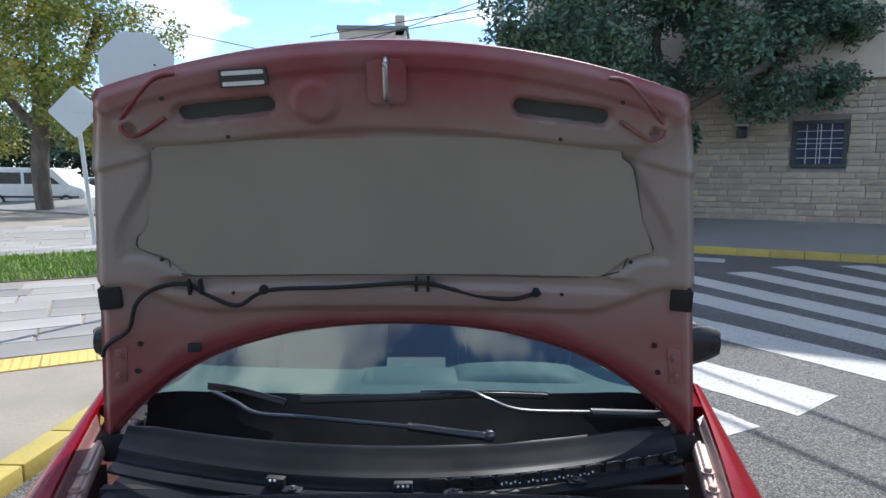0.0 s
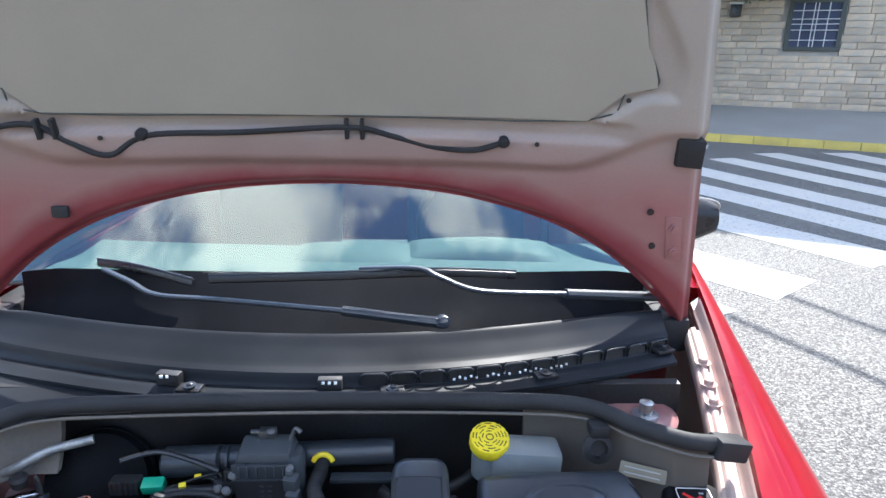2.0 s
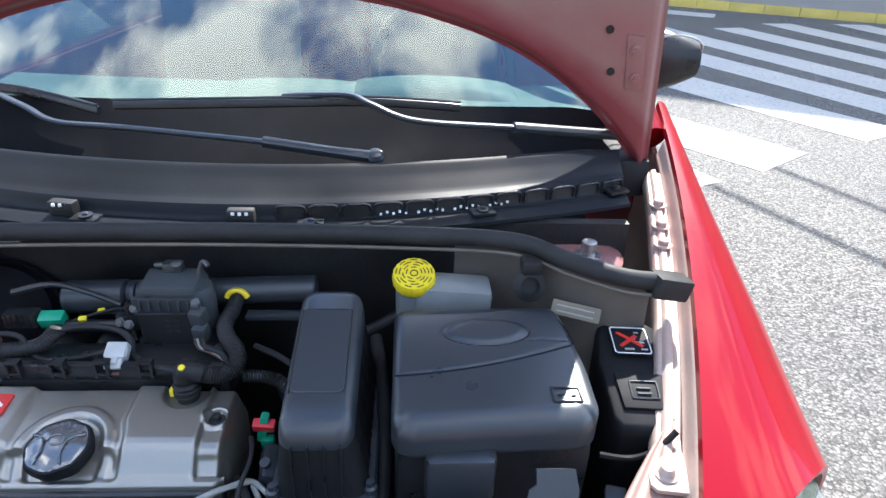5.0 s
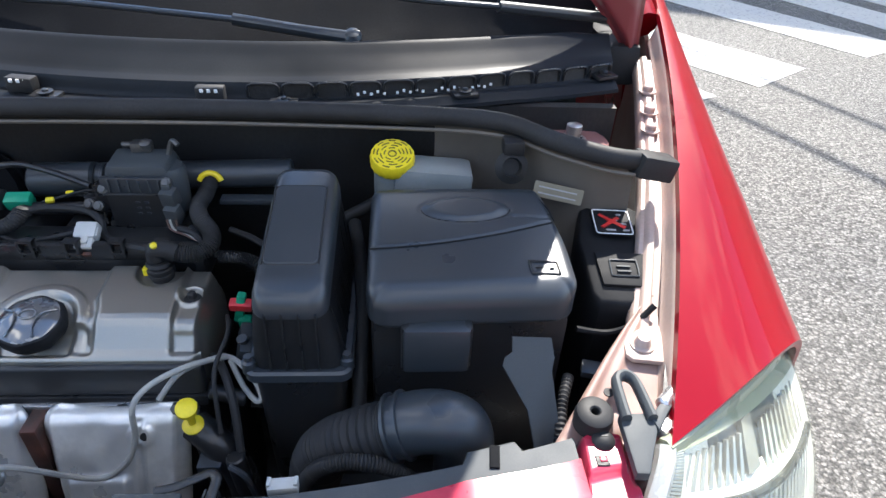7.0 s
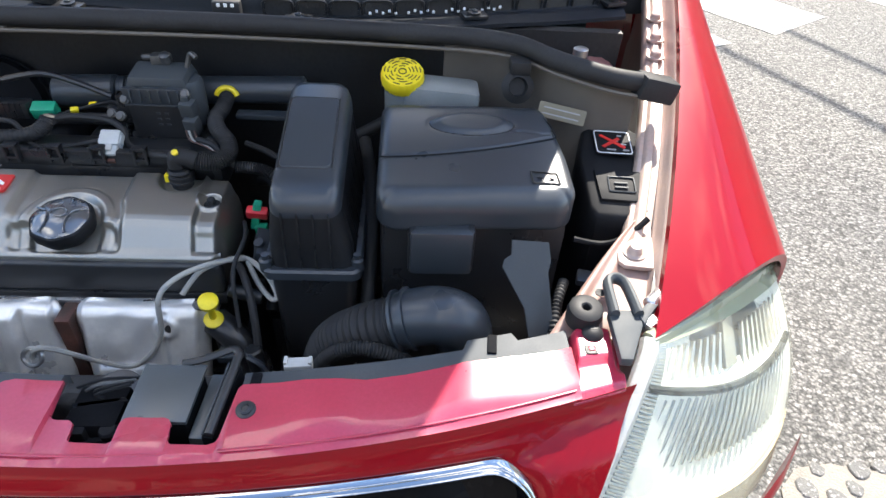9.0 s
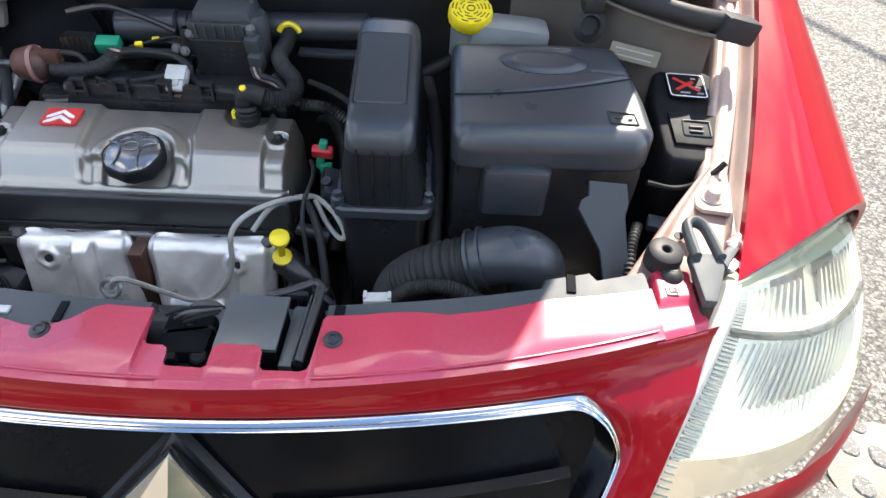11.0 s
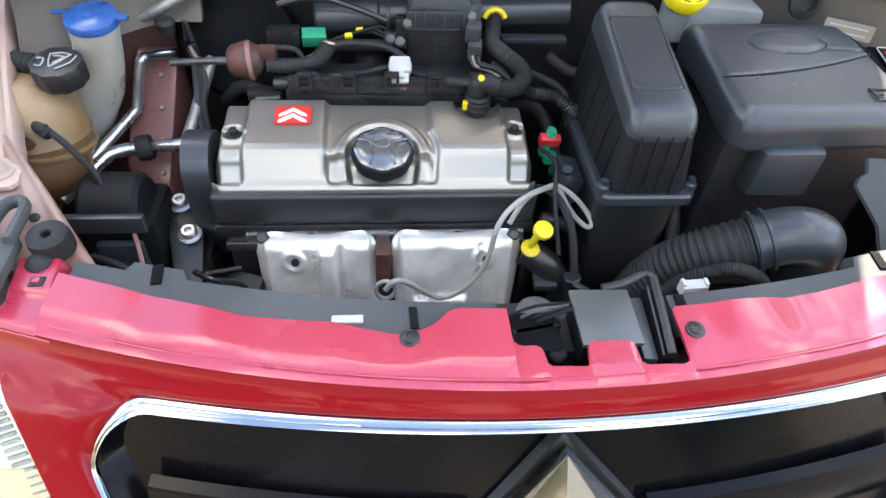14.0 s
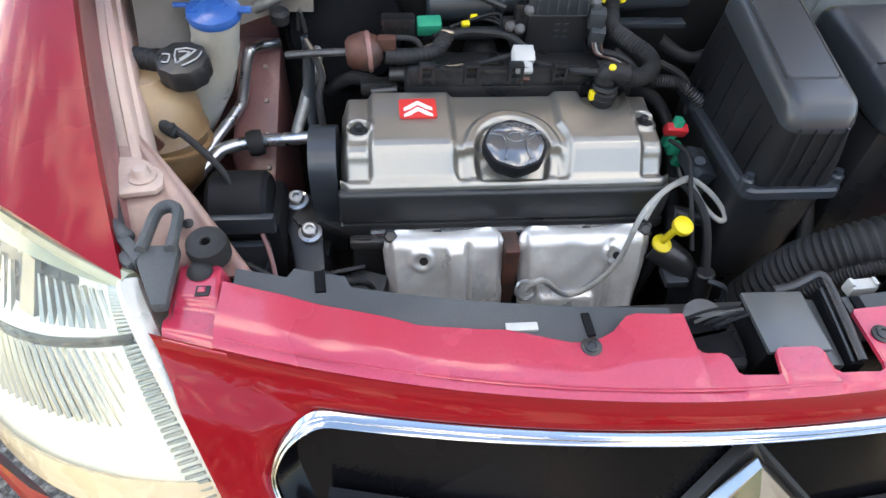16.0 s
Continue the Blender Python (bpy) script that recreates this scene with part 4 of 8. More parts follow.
# roof, tail and floor of the body
part("roof", slab(16, 16, lambda u, v: Vector((lerp(-0.60, 0.60, u), lerp(1.72, 3.35, v), 1.505 - 0.09 * (2 * u - 1) ** 2 - 0.07 * (v - 0.35) ** 2)), lambda u, v, p: Vector(p) - Vector((0, 0, 0.04))), M["paint"], car)
part("tailgate", slab(12, 10, lambda u, v: Vector((lerp(-1, 1, u) * lerp(0.80, 0.60, v), lerp(3.62, 3.33, v ** 1.5), lerp(0.35, 1.44, v))), lambda u, v, p: Vector(p) - Vector((0, 0.04, 0))), M["paint"], car)
part("underbody", box((0, 1.75, 0.24), (1.42, 3.5, 0.04), 0.01), M["dark"], car)
part("firewall", slab(24, 6, lambda u, v: Vector((lerp(-0.63, 0.63, u), 0.605 + 0.01 * v, lerp(0.25, 0.945, v))), lambda u, v, p: Vector(p) + Vector((0, 0.02, 0))), M["dark"], car)
for sx in (-1, 1):
    # pale corner of the scuttle beside the strut tower
    part("scuttle_corner", slab(20, 12, lambda u, v, sx=sx: Vector((sx * lerp(0.34 if sx > 0 else 0.41, 0.615, u), 0.552 - 0.095 * step(0.15, 0.85, u) - 0.035 * (1 - v) ** 2, lerp(0.845 if sx < 0 else 0.72, 0.938, v))), lambda u, v, p: Vector(p) + Vector((0, 0.012, 0))), M["grimy"], car, "dusty grey beige scuttle panel")
    part("strut_top", lathe([(0.075, 0), (0.075, 0.012), (0.06, 0.02), (0.03, 0.022)], (sx * 0.545, 0.60, 0.885), (0, 0, 1), 32), M["pinkish"], car, "pinkish strut tower top")
    part("strut_nut", lathe([(0.022, 0), (0.022, 0.006), (0.012, 0.007), (0.012, 0.028), (0.008, 0.03)], (sx * 0.555, 0.575, 0.905), (0, 0, 1), 16), M["steel"], car)

# windscreen, seen over the scuttle
def screen(u, v):
    x = lerp(-0.70, 0.70, u) * (1 - 0.16 * v)
    y = lerp(0.868 + 0.06 * x * x * (1 - 0.4 * v), 1.70, v)
    return Vector((x, y, 1.03 + 0.51 * (y - 0.80) - 0.10 * x * x))


glass_ob = part("windscreen", slab(30, 20, screen, lambda u, v, p: Vector(p) - Vector((0, -0.002, 0.004))), M["screen"], car, "tinted windscreen mirroring the cloudy sky")
glass_ob.visible_shadow = False
part("screen_band", slab(30, 3, lambda u, v: screen(u, 0.010 * v) - Vector((0, -0.004, 0.008)), lambda u, v, p: Vector(p) - Vector((0, 0, 0.003))), M["black"], glass_ob, "black edge band of the glass")

# dashboard and front seats behind the glass
dash = part("dashboard", slab(30, 14, lambda u, v: Vector((lerp(-0.66, 0.66, u), 0.850 + 0.20 * lerp(-0.66, 0.66, u) ** 2 + 0.36 * v, 1.040 - 0.03 * lerp(-0.66, 0.66, u) ** 2 - 0.012 * v + 0.004 * math.sin(9 * v) - 0.10 * step(0.9, 1, v))), lambda u, v, p: Vector((p.x, p.y, 0.62))), M["trim"], car, "grey green dashboard top lit by the sun")
part("instrument_cowl", slab(20, 10, lambda u, v: Vector((lerp(0.13, 0.52, u), lerp(1.06, 1.24, v), 1.020 + 0.034 * math.sin(math.pi * u) ** 0.4 * math.sin(math.pi * v) ** 0.4)), lambda u, v, p: Vector((p.x, p.y, 1.0))), M["trim"], dash)
part("centre_cowl", slab(20, 8, lambda u, v: Vector((lerp(-0.14, 0.16, u), lerp(1.02, 1.22, v), 1.020 + 0.022 * math.sin(math.pi * u) ** 0.3 * math.sin(math.pi * v) ** 0.4)), lambda u, v, p: Vector((p.x, p.y, 0.99))), M["trim"], dash)
for x0, x1 in ((-0.28, -0.06), (0.0, 0.26)):
    part("vent_slot", box(((x0 + x1) / 2, 0.915, 1.038), (x1 - x0, 0.014, 0.012), 0.003), M["black"], dash)
part("steering_wheel", tube([Vector((0.36, 1.42, 1.02)) + 0.185 * Vector((math.cos(a), 0.42 * math.sin(a), 0.9 * math.sin(a))) for a in (k * math.pi / 6 for k in range(12))], 0.015, 10, 4, closed=True), M["black"], car)
for sx in (-1, 1):
    seat = part("seat", box((sx * 0.36, 2.02, 0.88), (0.46, 0.16, 0.66), 0.06, (-14, 0, 0), 4), M["seat"], car)
    part("headrest", box((sx * 0.36, 2.13, 1.29), (0.25, 0.09, 0.16), 0.04, (-10, 0, 0), 4), M["seat"], seat)
for sx in (-1, 1):
    # mirrors
    mir = part("door_mirror", loft([[Vector((sx * (0.80 + 0.20 * t), 1.30 + 0.10 * (1 - t) + yy * (0.35 + 0.65 * math.sin(math.pi * min(0.97, t * 0.75 + 0.22))), 1.06 + 0.02 * t + zz * (0.4 + 0.6 * math.sin(math.pi * min(0.97, t * 0.75 + 0.22))))) for yy, zz in ((0.07 * math.cos(a), 0.085 * math.sin(a)) for a in (k * math.pi / 10 for k in range(20)))] for t in (0, 0.15, 0.35, 0.6, 0.8, 0.92, 0.985)]), M["black"], car, "black plastic door mirror")
    part("mirror_seam", tube([(sx * 0.84, 1.262, 1.135), (sx * 0.92, 1.235, 1.150), (sx * 0.985, 1.262, 1.128), (sx * 1.0, 1.30, 1.09)], 0.003, 6, 8), M["lampbody"], mir)

for sx in (-1, 1):
    part("scuttle_end", box((sx * 0.690, 0.89, 0.955), (0.062, 0.20, 0.075), 0.012), M["rubber"], car)

# ---- scuttle tray under the windscreen ----
COWL = ((0.545, 0.400, 0.955), (0.566, 0.38, 0.960), (0.584, 0.36, 0.960), (0.590, 0.36, 0.982), (0.606, 0.35, 0.987), (0.640, 0.335, 1.006), (0.657, 0.325, 1.018), (0.663, 0.325, 1.0205), (0.670, 0.325, 1.016), (0.685, 0.325, 0.985), (0.74, 0.31, 0.972), (0.80, 0.22, 1.012), (0.872, 0.06, 1.0625))


def cowl(u, v):
    x = lerp(-0.655, 0.655, u)
    f = v * (len(COWL) - 1)
    i = min(int(f), len(COWL) - 2)
    a, b, t = COWL[i], COWL[i + 1], f - i
    y0, k, z = (lerp(a[j], b[j], t) for j in range(3))
    yy = y0 + k * x * x
    if v < 0.2:
        yy = y0 + k * x * x * (1 - 0.15 * (1 - v / 0.2))
    return Vector((x, yy, z - 0.03 * max(0, abs(x) - 0.45) * (1 - v) - 0.05 * max(0, abs(x) - 0.57) ** 1.2 * 4 * step(0.45, 0.6, v)))


part("cowl_panel", slab(60, 16, lambda u, v: cowl(u, 0.667 + 0.333 * v), lambda u, v, p: Vector(p) - Vector((0, 0, 0.006))), M["cowl"], car, "matt black cowl panel under the wipers")
tray = part("scuttle_tray", slab(80, 34, lambda u, v: cowl(u, 0.667 * v), lambda u, v, p: Vector(p) - Vector((0, 0, 0.006))), M["tray"], car, "black weathered plastic scuttle tray with vents")
for i in range(13):
    # vent mouths along the tray's lower step
    x = 0.04 + 0.049 * i
    ang = math.degrees(math.atan(0.72 * x))
    y, z = 0.5865 + 0.36 * x * x, 0.971 - 0.03 * max(0, x - 0.45)
    if i not in (0,):
        part("vent", joined(prism(rounded(0.040, 0.021, 0.006, 4), -0.004, 0.003, 0.0, place=pose(x, y, z, 84, 0, ang))), M["dark"], tray, "dark vent mouth")
        part("vent_hood", tube([pose(x, y - 0.003, z, 84, 0, ang) @ Vector(q) for q in ((-0.022, -0.008, 0), (-0.020, 0.010, 0.004), (0.0, 0.013, 0.006), (0.020, 0.010, 0.004), (0.022, -0.008, 0))], 0.0022, 6, 4), M["black"], tray)
for x in (-0.212, 0.121, 0.387, 0.635):
    y = 0.560 + 0.385 * x * x
    clip = part("tray_clip", joined(box((x, y, 0.9625), (0.040, 0.024, 0.006), 0.002, (4, 0, math.degrees(math.atan(0.7 * x)))), lathe([(0.0105, 0), (0.0105, 0.003), (0.006, 0.0035)], (x, y, 0.966), (0, -0.05, 1), 20)), M["black"], tray, "black plastic tray clip")
    part("clip_head", lathe([(0.0045, 0), (0.0045, 0.003), (0.0025, 0.004)], (x, y, 0.9685), (0, -0.05, 1), 12), M["cover"], clip)
for x in (-0.25, 0.018):
    y = 0.572 + 0.37 * x * x
    block = part("drain_block", box((x, y, 0.972), (0.040, 0.018, 0.022), 0.003, (0, 0, math.degrees(math.atan(0.7 * x)))), M["dark"], tray)
    for k in (-1, 0, 1):
        part("drain_pin", box((x + 0.010 * k, y - 0.009, 0.979), (0.005, 0.003, 0.005), 0.001), M["whitepaint"], block)
for k in range(22):
    # small white boxes stand in for pale specks of light on the vent grid
    x = 0.225 + 0.0098 * k
    if k % 6 != 5:
        part("grid_tooth", box((x, 0.5815 + 0.36 * x * x, 0.9645 + 0.003 * (k % 2)), (0.0042, 0.003, 0.0042), 0.001), M["whitepaint"], tray)
# rubber seal round the back of the bay
seal_line = [(-0.625, 0.452, 0.935), (-0.57, 0.448, 0.943), (-0.50, 0.480, 0.950), (-0.43, 0.525, 0.957), (-0.30, 0.535, 0.960), (0.0, 0.540, 0.962), (0.30, 0.537, 0.960), (0.43, 0.525, 0.957), (0.50, 0.480, 0.950), (0.57, 0.448, 0.943), (0.625, 0.452, 0.935)]


def shelf_top(u, v):
    x = lerp(0.30, 0.615, u)
    front = 0.548 - 0.088 * step(0.40, 0.57, x)
    return Vector((-x, lerp(front, 0.549 + 0.4 * x * x, v), lerp(0.936 - 0.010 * u, 0.949, v)))


part("scuttle_shelf", slab(24, 4, shelf_top, lambda u, v, p: Vector(p) - Vector((0, 0, 0.004))), M["tray"], car, "black plastic shelf behind the seal")
part("bonnet_seal", tube(seal_line, 0.0125, 12, 8, flat=1.1), M["rubber"], car, "black rubber bonnet seal")
part("seal_lip", tube([(x, y - 0.012, z - 0.016) for x, y, z in seal_line], 0.0028, 8, 8), M["grimy"], car, "thin cream edge below the seal")
for sx in (-1, 1):
    part("seal_end", box((sx * 0.637, 0.452, 0.928), (0.060, 0.034, 0.034), 0.006, (0, sx * 14, sx * 12)), M["rubber"], car)

# ---- wipers ----
def wiper(arm_pts, blade_pts, pivot):
    w = part("wiper", tube(arm_pts, 0.0075, 10, 8, flat=0.7), M["cover"], car, "grey black wiper arm with its blade")
    part("pivot_cap", lathe([(0.015, 0), (0.016, 0.006), (0.012, 0.013), (0.006, 0.015)], pivot, (0, -0.4, 1), 20), M["cover"], w)
    part("blade", tube(blade_pts, 0.0055, 8, 8, flat=1.5), M["black"], w)
    part("blade_rail", tube([Vector(p) + Vector((0, -0.004, 0.010)) for p in blade_pts], 0.0026, 6, 8), M["cover"], w)
    part("arm_root", tube([pivot, lerp(Vector(pivot), Vector(arm_pts[1]), 0.35), arm_pts[1]], 0.013, 10, 6, flat=0.75), M["cover"], w)


wiper([(0.665, 0.815, 1.035), (0.45, 0.765, 1.058), (0.28, 0.735, 1.075), (0.205, 0.745, 1.098), (0.16, 0.775, 1.105), (0.05, 0.80, 1.095)], [(0.36, 0.825, 1.075), (0.20, 0.80, 1.088), (0.0, 0.785, 1.085), (-0.24, 0.80, 1.072)], (0.675, 0.82, 1.030))
wiper([(0.205, 0.745, 1.012), (0.02, 0.745, 1.030), (-0.22, 0.775, 1.040), (-0.345, 0.80, 1.040), (-0.41, 0.835, 1.055), (-0.475, 0.875, 1.065)], [(-0.285, 0.835, 1.052), (-0.36, 0.86, 1.062), (-0.43, 0.885, 1.068), (-0.50, 0.905, 1.070)], (0.21, 0.745, 1.004))

# ---- open bonnet ----
HB, HD = Vector((0, 0.86, 1.0)), Vector((0, -0.273, 0.962))
HN = Vector((0, -0.962, -0.273))


def h_half(s):
    return 0.747 - 0.185 * s - 0.022 * step(0.70, 0.93, s)


def h_rear(x):
    return 0.281 - 0.30 * x * x - 0.47 * x ** 4


def h_front(x):
    return 0.915 - 0.27 * x * x


def h_at(x, s, d=0.0):
    """A place on the bonnet: x across, s up from the hinges, d towards the engine."""
    bend = 0.55 * max(0, s - 0.62) ** 2 + 0.10 * x * x
    return HB + HD * s + HN * (bend + d) + Vector((x * (1 - bend / 1.25), 0, 0))


def h_xs(u, v):
    a = 2 * u - 1
    x = a * 0.70
    for _ in range(3):
        s = lerp(h_rear(x), h_front(x), v)
        x = a * h_half(s)
    return x, lerp(h_rear(x), h_front(x), v)


def oval(x, s, cx, cs, w, h, soft):
    qx, qs = max(0, abs(x - cx) - w / 2 + h / 2), abs(s - cs)
    return 1 - step(h / 2 - soft, h / 2 + soft, math.hypot(qx, qs))


def relief(x, s):
    a = abs(x)
    d = 0.0
    lower = 0.335 + 0.07 * step(0.42, 0.62, a)
    d += 0.012 * step(lower - 0.012, lower + 0.012, s) * (1 - step(0.66, 0.70, s) * 0.5)
    d -= 0.014 * step(0.385, 0.395, s) * step(0.425, 0.415, s) * step(0.55, 0.48, a)
    well = step(0.412 + 0.05 * step(0.45, 0.56, a), 0.425 + 0.05 * step(0.45, 0.56, a), s) * (1 - step(0.70, 0.725, s)) * (1 - step(0.50, 0.515, a - 0.09 * step(0.68, 0.5, s)))
    d -= 0.012 * well
    band = 0.765 - 0.22 * x * x
    d += 0.010 * step(band - 0.03, band - 0.015, s)
    for sx in (-1, 1):
        tilt = 0.10 * (abs(x) - 0.34)
        d -= 0.022 * oval(x, s + tilt, sx * 0.335, 0.783, 0.20 + 0.02 * sx * 0, 0.036, 0.005)
        d += 0.006 * (1 - step(0.020, 0.032, math.hypot(x - sx * 0.527, s - 0.746)))
        d -= 0.010 * (1 - step(0.010, 0.015, math.hypot(x - sx * 0.527, s - 0.746)))
        d += 0.005 * step(0.02, 0.0, abs((s - 0.746) - 0.9 * (a - 0.527))) * step(0.35, 0.45, a) * step(0.74, 0.78, s)
    d += 0.010 * (1 - step(0.035, 0.052, math.hypot(x + 0.155, (s - 0.80) * 1.1)))
    d += 0.006 * step(0.858 - 0.27 * x * x, 0.870 - 0.27 * x * x, s)
    d += 0.004 * math.sin(24 * a) * step(0.39, 0.30, s) * step(0.1, 0.3, a) * 0.5
    edge = min(s - h_rear(x), h_front(x) - s, h_half(s) - a)
    d -= 0.022 * step(0.022, 0.0, edge)
    return d


def pink_primer():
    m = mat("bonnet_underside_paint", (0.30, 0.255, 0.215), 0.5, 0.0, 0.1, 6, 220, 0.1, 0.0006, coat=0.15)
    n, l = m.node_tree.nodes, m.node_tree.links
    p = n["Principled BSDF"]
    old = p.inputs["Base Color"].links[0].from_socket
    geo = n.new("ShaderNodeTexCoord")
    xyz = n.new("ShaderNodeSeparateXYZ")
    l.new(geo.outputs["Object"], xyz.inputs[0])
    nz = n.new("ShaderNodeTexNoise")
    nz.inputs["Scale"].default_value, nz.inputs["Detail"].default_value = 5.0, 5.0
    l.new(geo.outputs["Object"], nz.inputs["Vector"])

    def rng(v, a, b, lo, hi):
        r = n.new("ShaderNodeMapRange")
        for k, x in enumerate((a, b, lo, hi)):
            r.inputs[k + 1].default_value = x
        l.new(v, r.inputs[0])
        return r.outputs[0]

    def op(kind, a, b):
        o = n.new("ShaderNodeMath")
        o.operation = kind
        for k, v in enumerate((a, b)):
            if isinstance(v, float):
                o.inputs[k].default_value = v
            else:
                l.new(v, o.inputs[k])
        return o.outputs[0]

    wob = op("ADD", xyz.outputs[2], rng(nz.outputs[0], 0.3, 0.7, -0.02, 0.02))
    low, high = rng(wob, 1.40, 1.24, 0.0, 0.75), rng(wob, 1.66, 1.80, 0.0, 1.0)
    xx = op("MULTIPLY", xyz.outputs[0], xyz.outputs[0])
    rim = op("ADD", op("ADD", wob, op("MULTIPLY", xx, 0.29)), op("MULTIPLY", op("MULTIPLY", xx, xx), 0.45))
    hem = rng(rim, 1.320, 1.285, 0.0, 0.9)
    f = op("MULTIPLY", op("MAXIMUM", low, high), rng(nz.outputs[0], 0.25, 0.7, 0.55, 1.15))
    mx = n.new("ShaderNodeMix")
    mx.data_type, mx.clamp_factor = "RGBA", True
    l.new(f, mx.inputs[0])
    l.new(old, mx.inputs[6])
    mx.inputs[7].default_value = (0.27, 0.060, 0.065, 1)
    my = n.new("ShaderNodeMix")
    my.data_type, my.clamp_factor = "RGBA", True
    l.new(hem, my.inputs[0])
    l.new(mx.outputs[2], my.inputs[6])
    my.inputs[7].default_value = (0.19, 0.022, 0.030, 1)
    l.new(my.outputs[2], p.inputs["Base Color"])
    return m


M["underside"] = pink_primer()
M["hem"] = mat("overspray_red", (0.24, 0.04, 0.045), 0.45, 0.0, 0.2, 9, 200, 0.1, 0.0005, coat=0.3, other=(0.25, 0.13, 0.11))
bonnet = part("bonnet", slab(50, 40, lambda u, v: h_at(*h_xs(u, v), -0.012), lambda u, v, p: h_at(*h_xs(u, v), -0.003)), M["paint"], car, "red bonnet raised on its stay")
part("inner_panel", slab(170, 120, lambda u, v: h_at(*h_xs(-0.003 + 1.006 * u, -0.006 + 1.006 * v), 0.024 + relief(*h_xs(-0.003 + 1.006 * u, -0.006 + 1.006 * v))), lambda u, v, p: h_at(*h_xs(-0.003 + 1.006 * u, -0.006 + 1.006 * v), 0.002)), M["underside"], bonnet, "pressed bonnet underside, beige with pink overspray", smooth=60)
pad_outline = [(-0.497, 0.700), (-0.500, 0.668), (-0.530, 0.545), (-0.556, 0.518), (-0.560, 0.490), (-0.500, 0.462), (-0.455, 0.422), (0.0, 0.419), (0.450, 0.424), (0.508, 0.474), (0.560, 0.486), (0.548, 0.522), (0.531, 0.548), (0.496, 0.668), (0.470, 0.690), (0.462, 0.716), (0.20, 0.728), (-0.20, 0.728), (-0.464, 0.716)]


def pad_mesh():
    bm = bmesh.new()
    vs = [bm.verts.new((x, s, 0)) for x, s in pad_outline]
    bm.faces.new(vs)
    bmesh.ops.triangulate(bm, faces=bm.faces)
    bmesh.ops.subdivide_edges(bm, edges=bm.edges, cuts=5, use_grid_fill=True)
    top = [(v, Vector(v.co)) for v in bm.verts]
    ret = bmesh.ops.extrude_face_region(bm, geom=bm.faces[:])
    for v in [g for g in ret["geom"] if isinstance(g, bmesh.types.BMVert)]:
        x, s = v.co.x, v.co.y
        v.co = h_at(x, s, 0.0305 + 0.0015 * math.sin(9 * x) * math.sin(11 * s))
    for v, c in top:
        v.co = h_at(c.x, c.y, 0.010)
    return bm


part("sound_pad", pad_mesh(), M["fabric"], bonnet, "beige felt sound pad", smooth=30)
part("pad_gap", tube([h_at(x, s, 0.0285) for x, s in [(-0.468, 0.716)] + pad_outline[0:15] + [(0.466, 0.716)]], 0.0016, 6, 3), M["slot"], bonnet, "dark gap round the pad")
for sx in (-1, 1):
    part("buffer_pad", prism([(0.622, 0.352), (0.672, 0.350), (0.668, 0.402), (0.618, 0.402)], 0.010, 0.034, 0.003, place=lambda x, s, d, sx=sx: h_at(sx * x, s, d)), M["rubber"], bonnet, "black foam pad")
    part("slot", prism([(p[0], p[1]) for p in rounded(0.192, 0.034, 0.015, 6)], 0.0, 0.0215, 0.0, place=lambda x, s, d, sx=sx: h_at(sx * 0.335 + x, 0.783 + s - 0.10 * (abs(sx * 0.335 + x) - 0.34), d)), M["slot"], bonnet, "grey recessed slot")
    part("hinge_plate", prism([(0.632, 0.252), (0.664, 0.250), (0.684, 0.160), (0.652, 0.158)], 0.010, 0.0275, 0.0015, place=lambda x, s, d, sx=sx: h_at(sx * x, s, d)), M["underside"], bonnet, "beige hinge plate with two bolts")
    part("pocket_rim", tube([h_at(sx * x, s, 0.0255 + relief(sx * x, s)) for x, s in ((0.420, 0.852), (0.462, 0.842), (0.533, 0.772), (0.540, 0.748), (0.521, 0.733), (0.495, 0.742), (0.452, 0.768))], 0.0055, 8, 6, flat=0.7), M["hem"], bonnet, "red pressed pocket rim")
    hinge = part("hinge", tube([(sx * 0.690, 0.855, 0.965), (sx * 0.692, 0.865, 1.05), (sx * 0.685, 0.835, 1.10), (sx * 0.665, 0.80, 1.20)], 0.011, 8, 6, flat=0.5), M["pinkish"], bonnet, "painted hinge arm")
    for x, s in ((0.600, 0.258), (0.619, 0.187), (0.517, 0.461), (0.334, 0.729), (0.452, 0.806), (0.367, 0.381)):
        part("hole", lathe([(0.0065 if s < 0.3 else 0.004, 0), (0.0065 if s < 0.3 else 0.004, 0.003)], h_at(sx * x, s, 0.0245 + relief(sx * x, s)), HN, 14), M["dark"], bonnet)
    part("hinge_bolt", lathe([(0.010, 0), (0.010, 0.003), (0.006, 0.004), (0.006, 0.008)], h_at(sx * 0.652, 0.228, 0.0275), HN, 6), M["underside"], hinge)
    part("hinge_bolt", lathe([(0.010, 0), (0.010, 0.003), (0.006, 0.004), (0.006, 0.008)], h_at(sx * 0.664, 0.180, 0.0275), HN, 6), M["underside"], hinge)
part("rubber_plug", box(h_at(-0.478, 0.240, 0.027), (0.030, 0.010, 0.022), 0.005), M["rubber"], bonnet)
part("washer_hose", tube([h_at(x, s, 0.036 + 0.004 * math.sin(30 * x)) for x, s in ((-0.690, 0.235), (-0.674, 0.263), (-0.615, 0.301), (-0.583, 0.367), (-0.533, 0.400), (-0.469, 0.403), (-0.422, 0.375), (-0.36, 0.351), (-0.292, 0.383), (-0.137, 0.391), (0.043, 0.402), (0.12, 0.385), (0.186, 0.368), (0.257, 0.367), (0.309, 0.382))], 0.0048, 8, 8), M["rubber"], bonnet, "thin black washer hose")
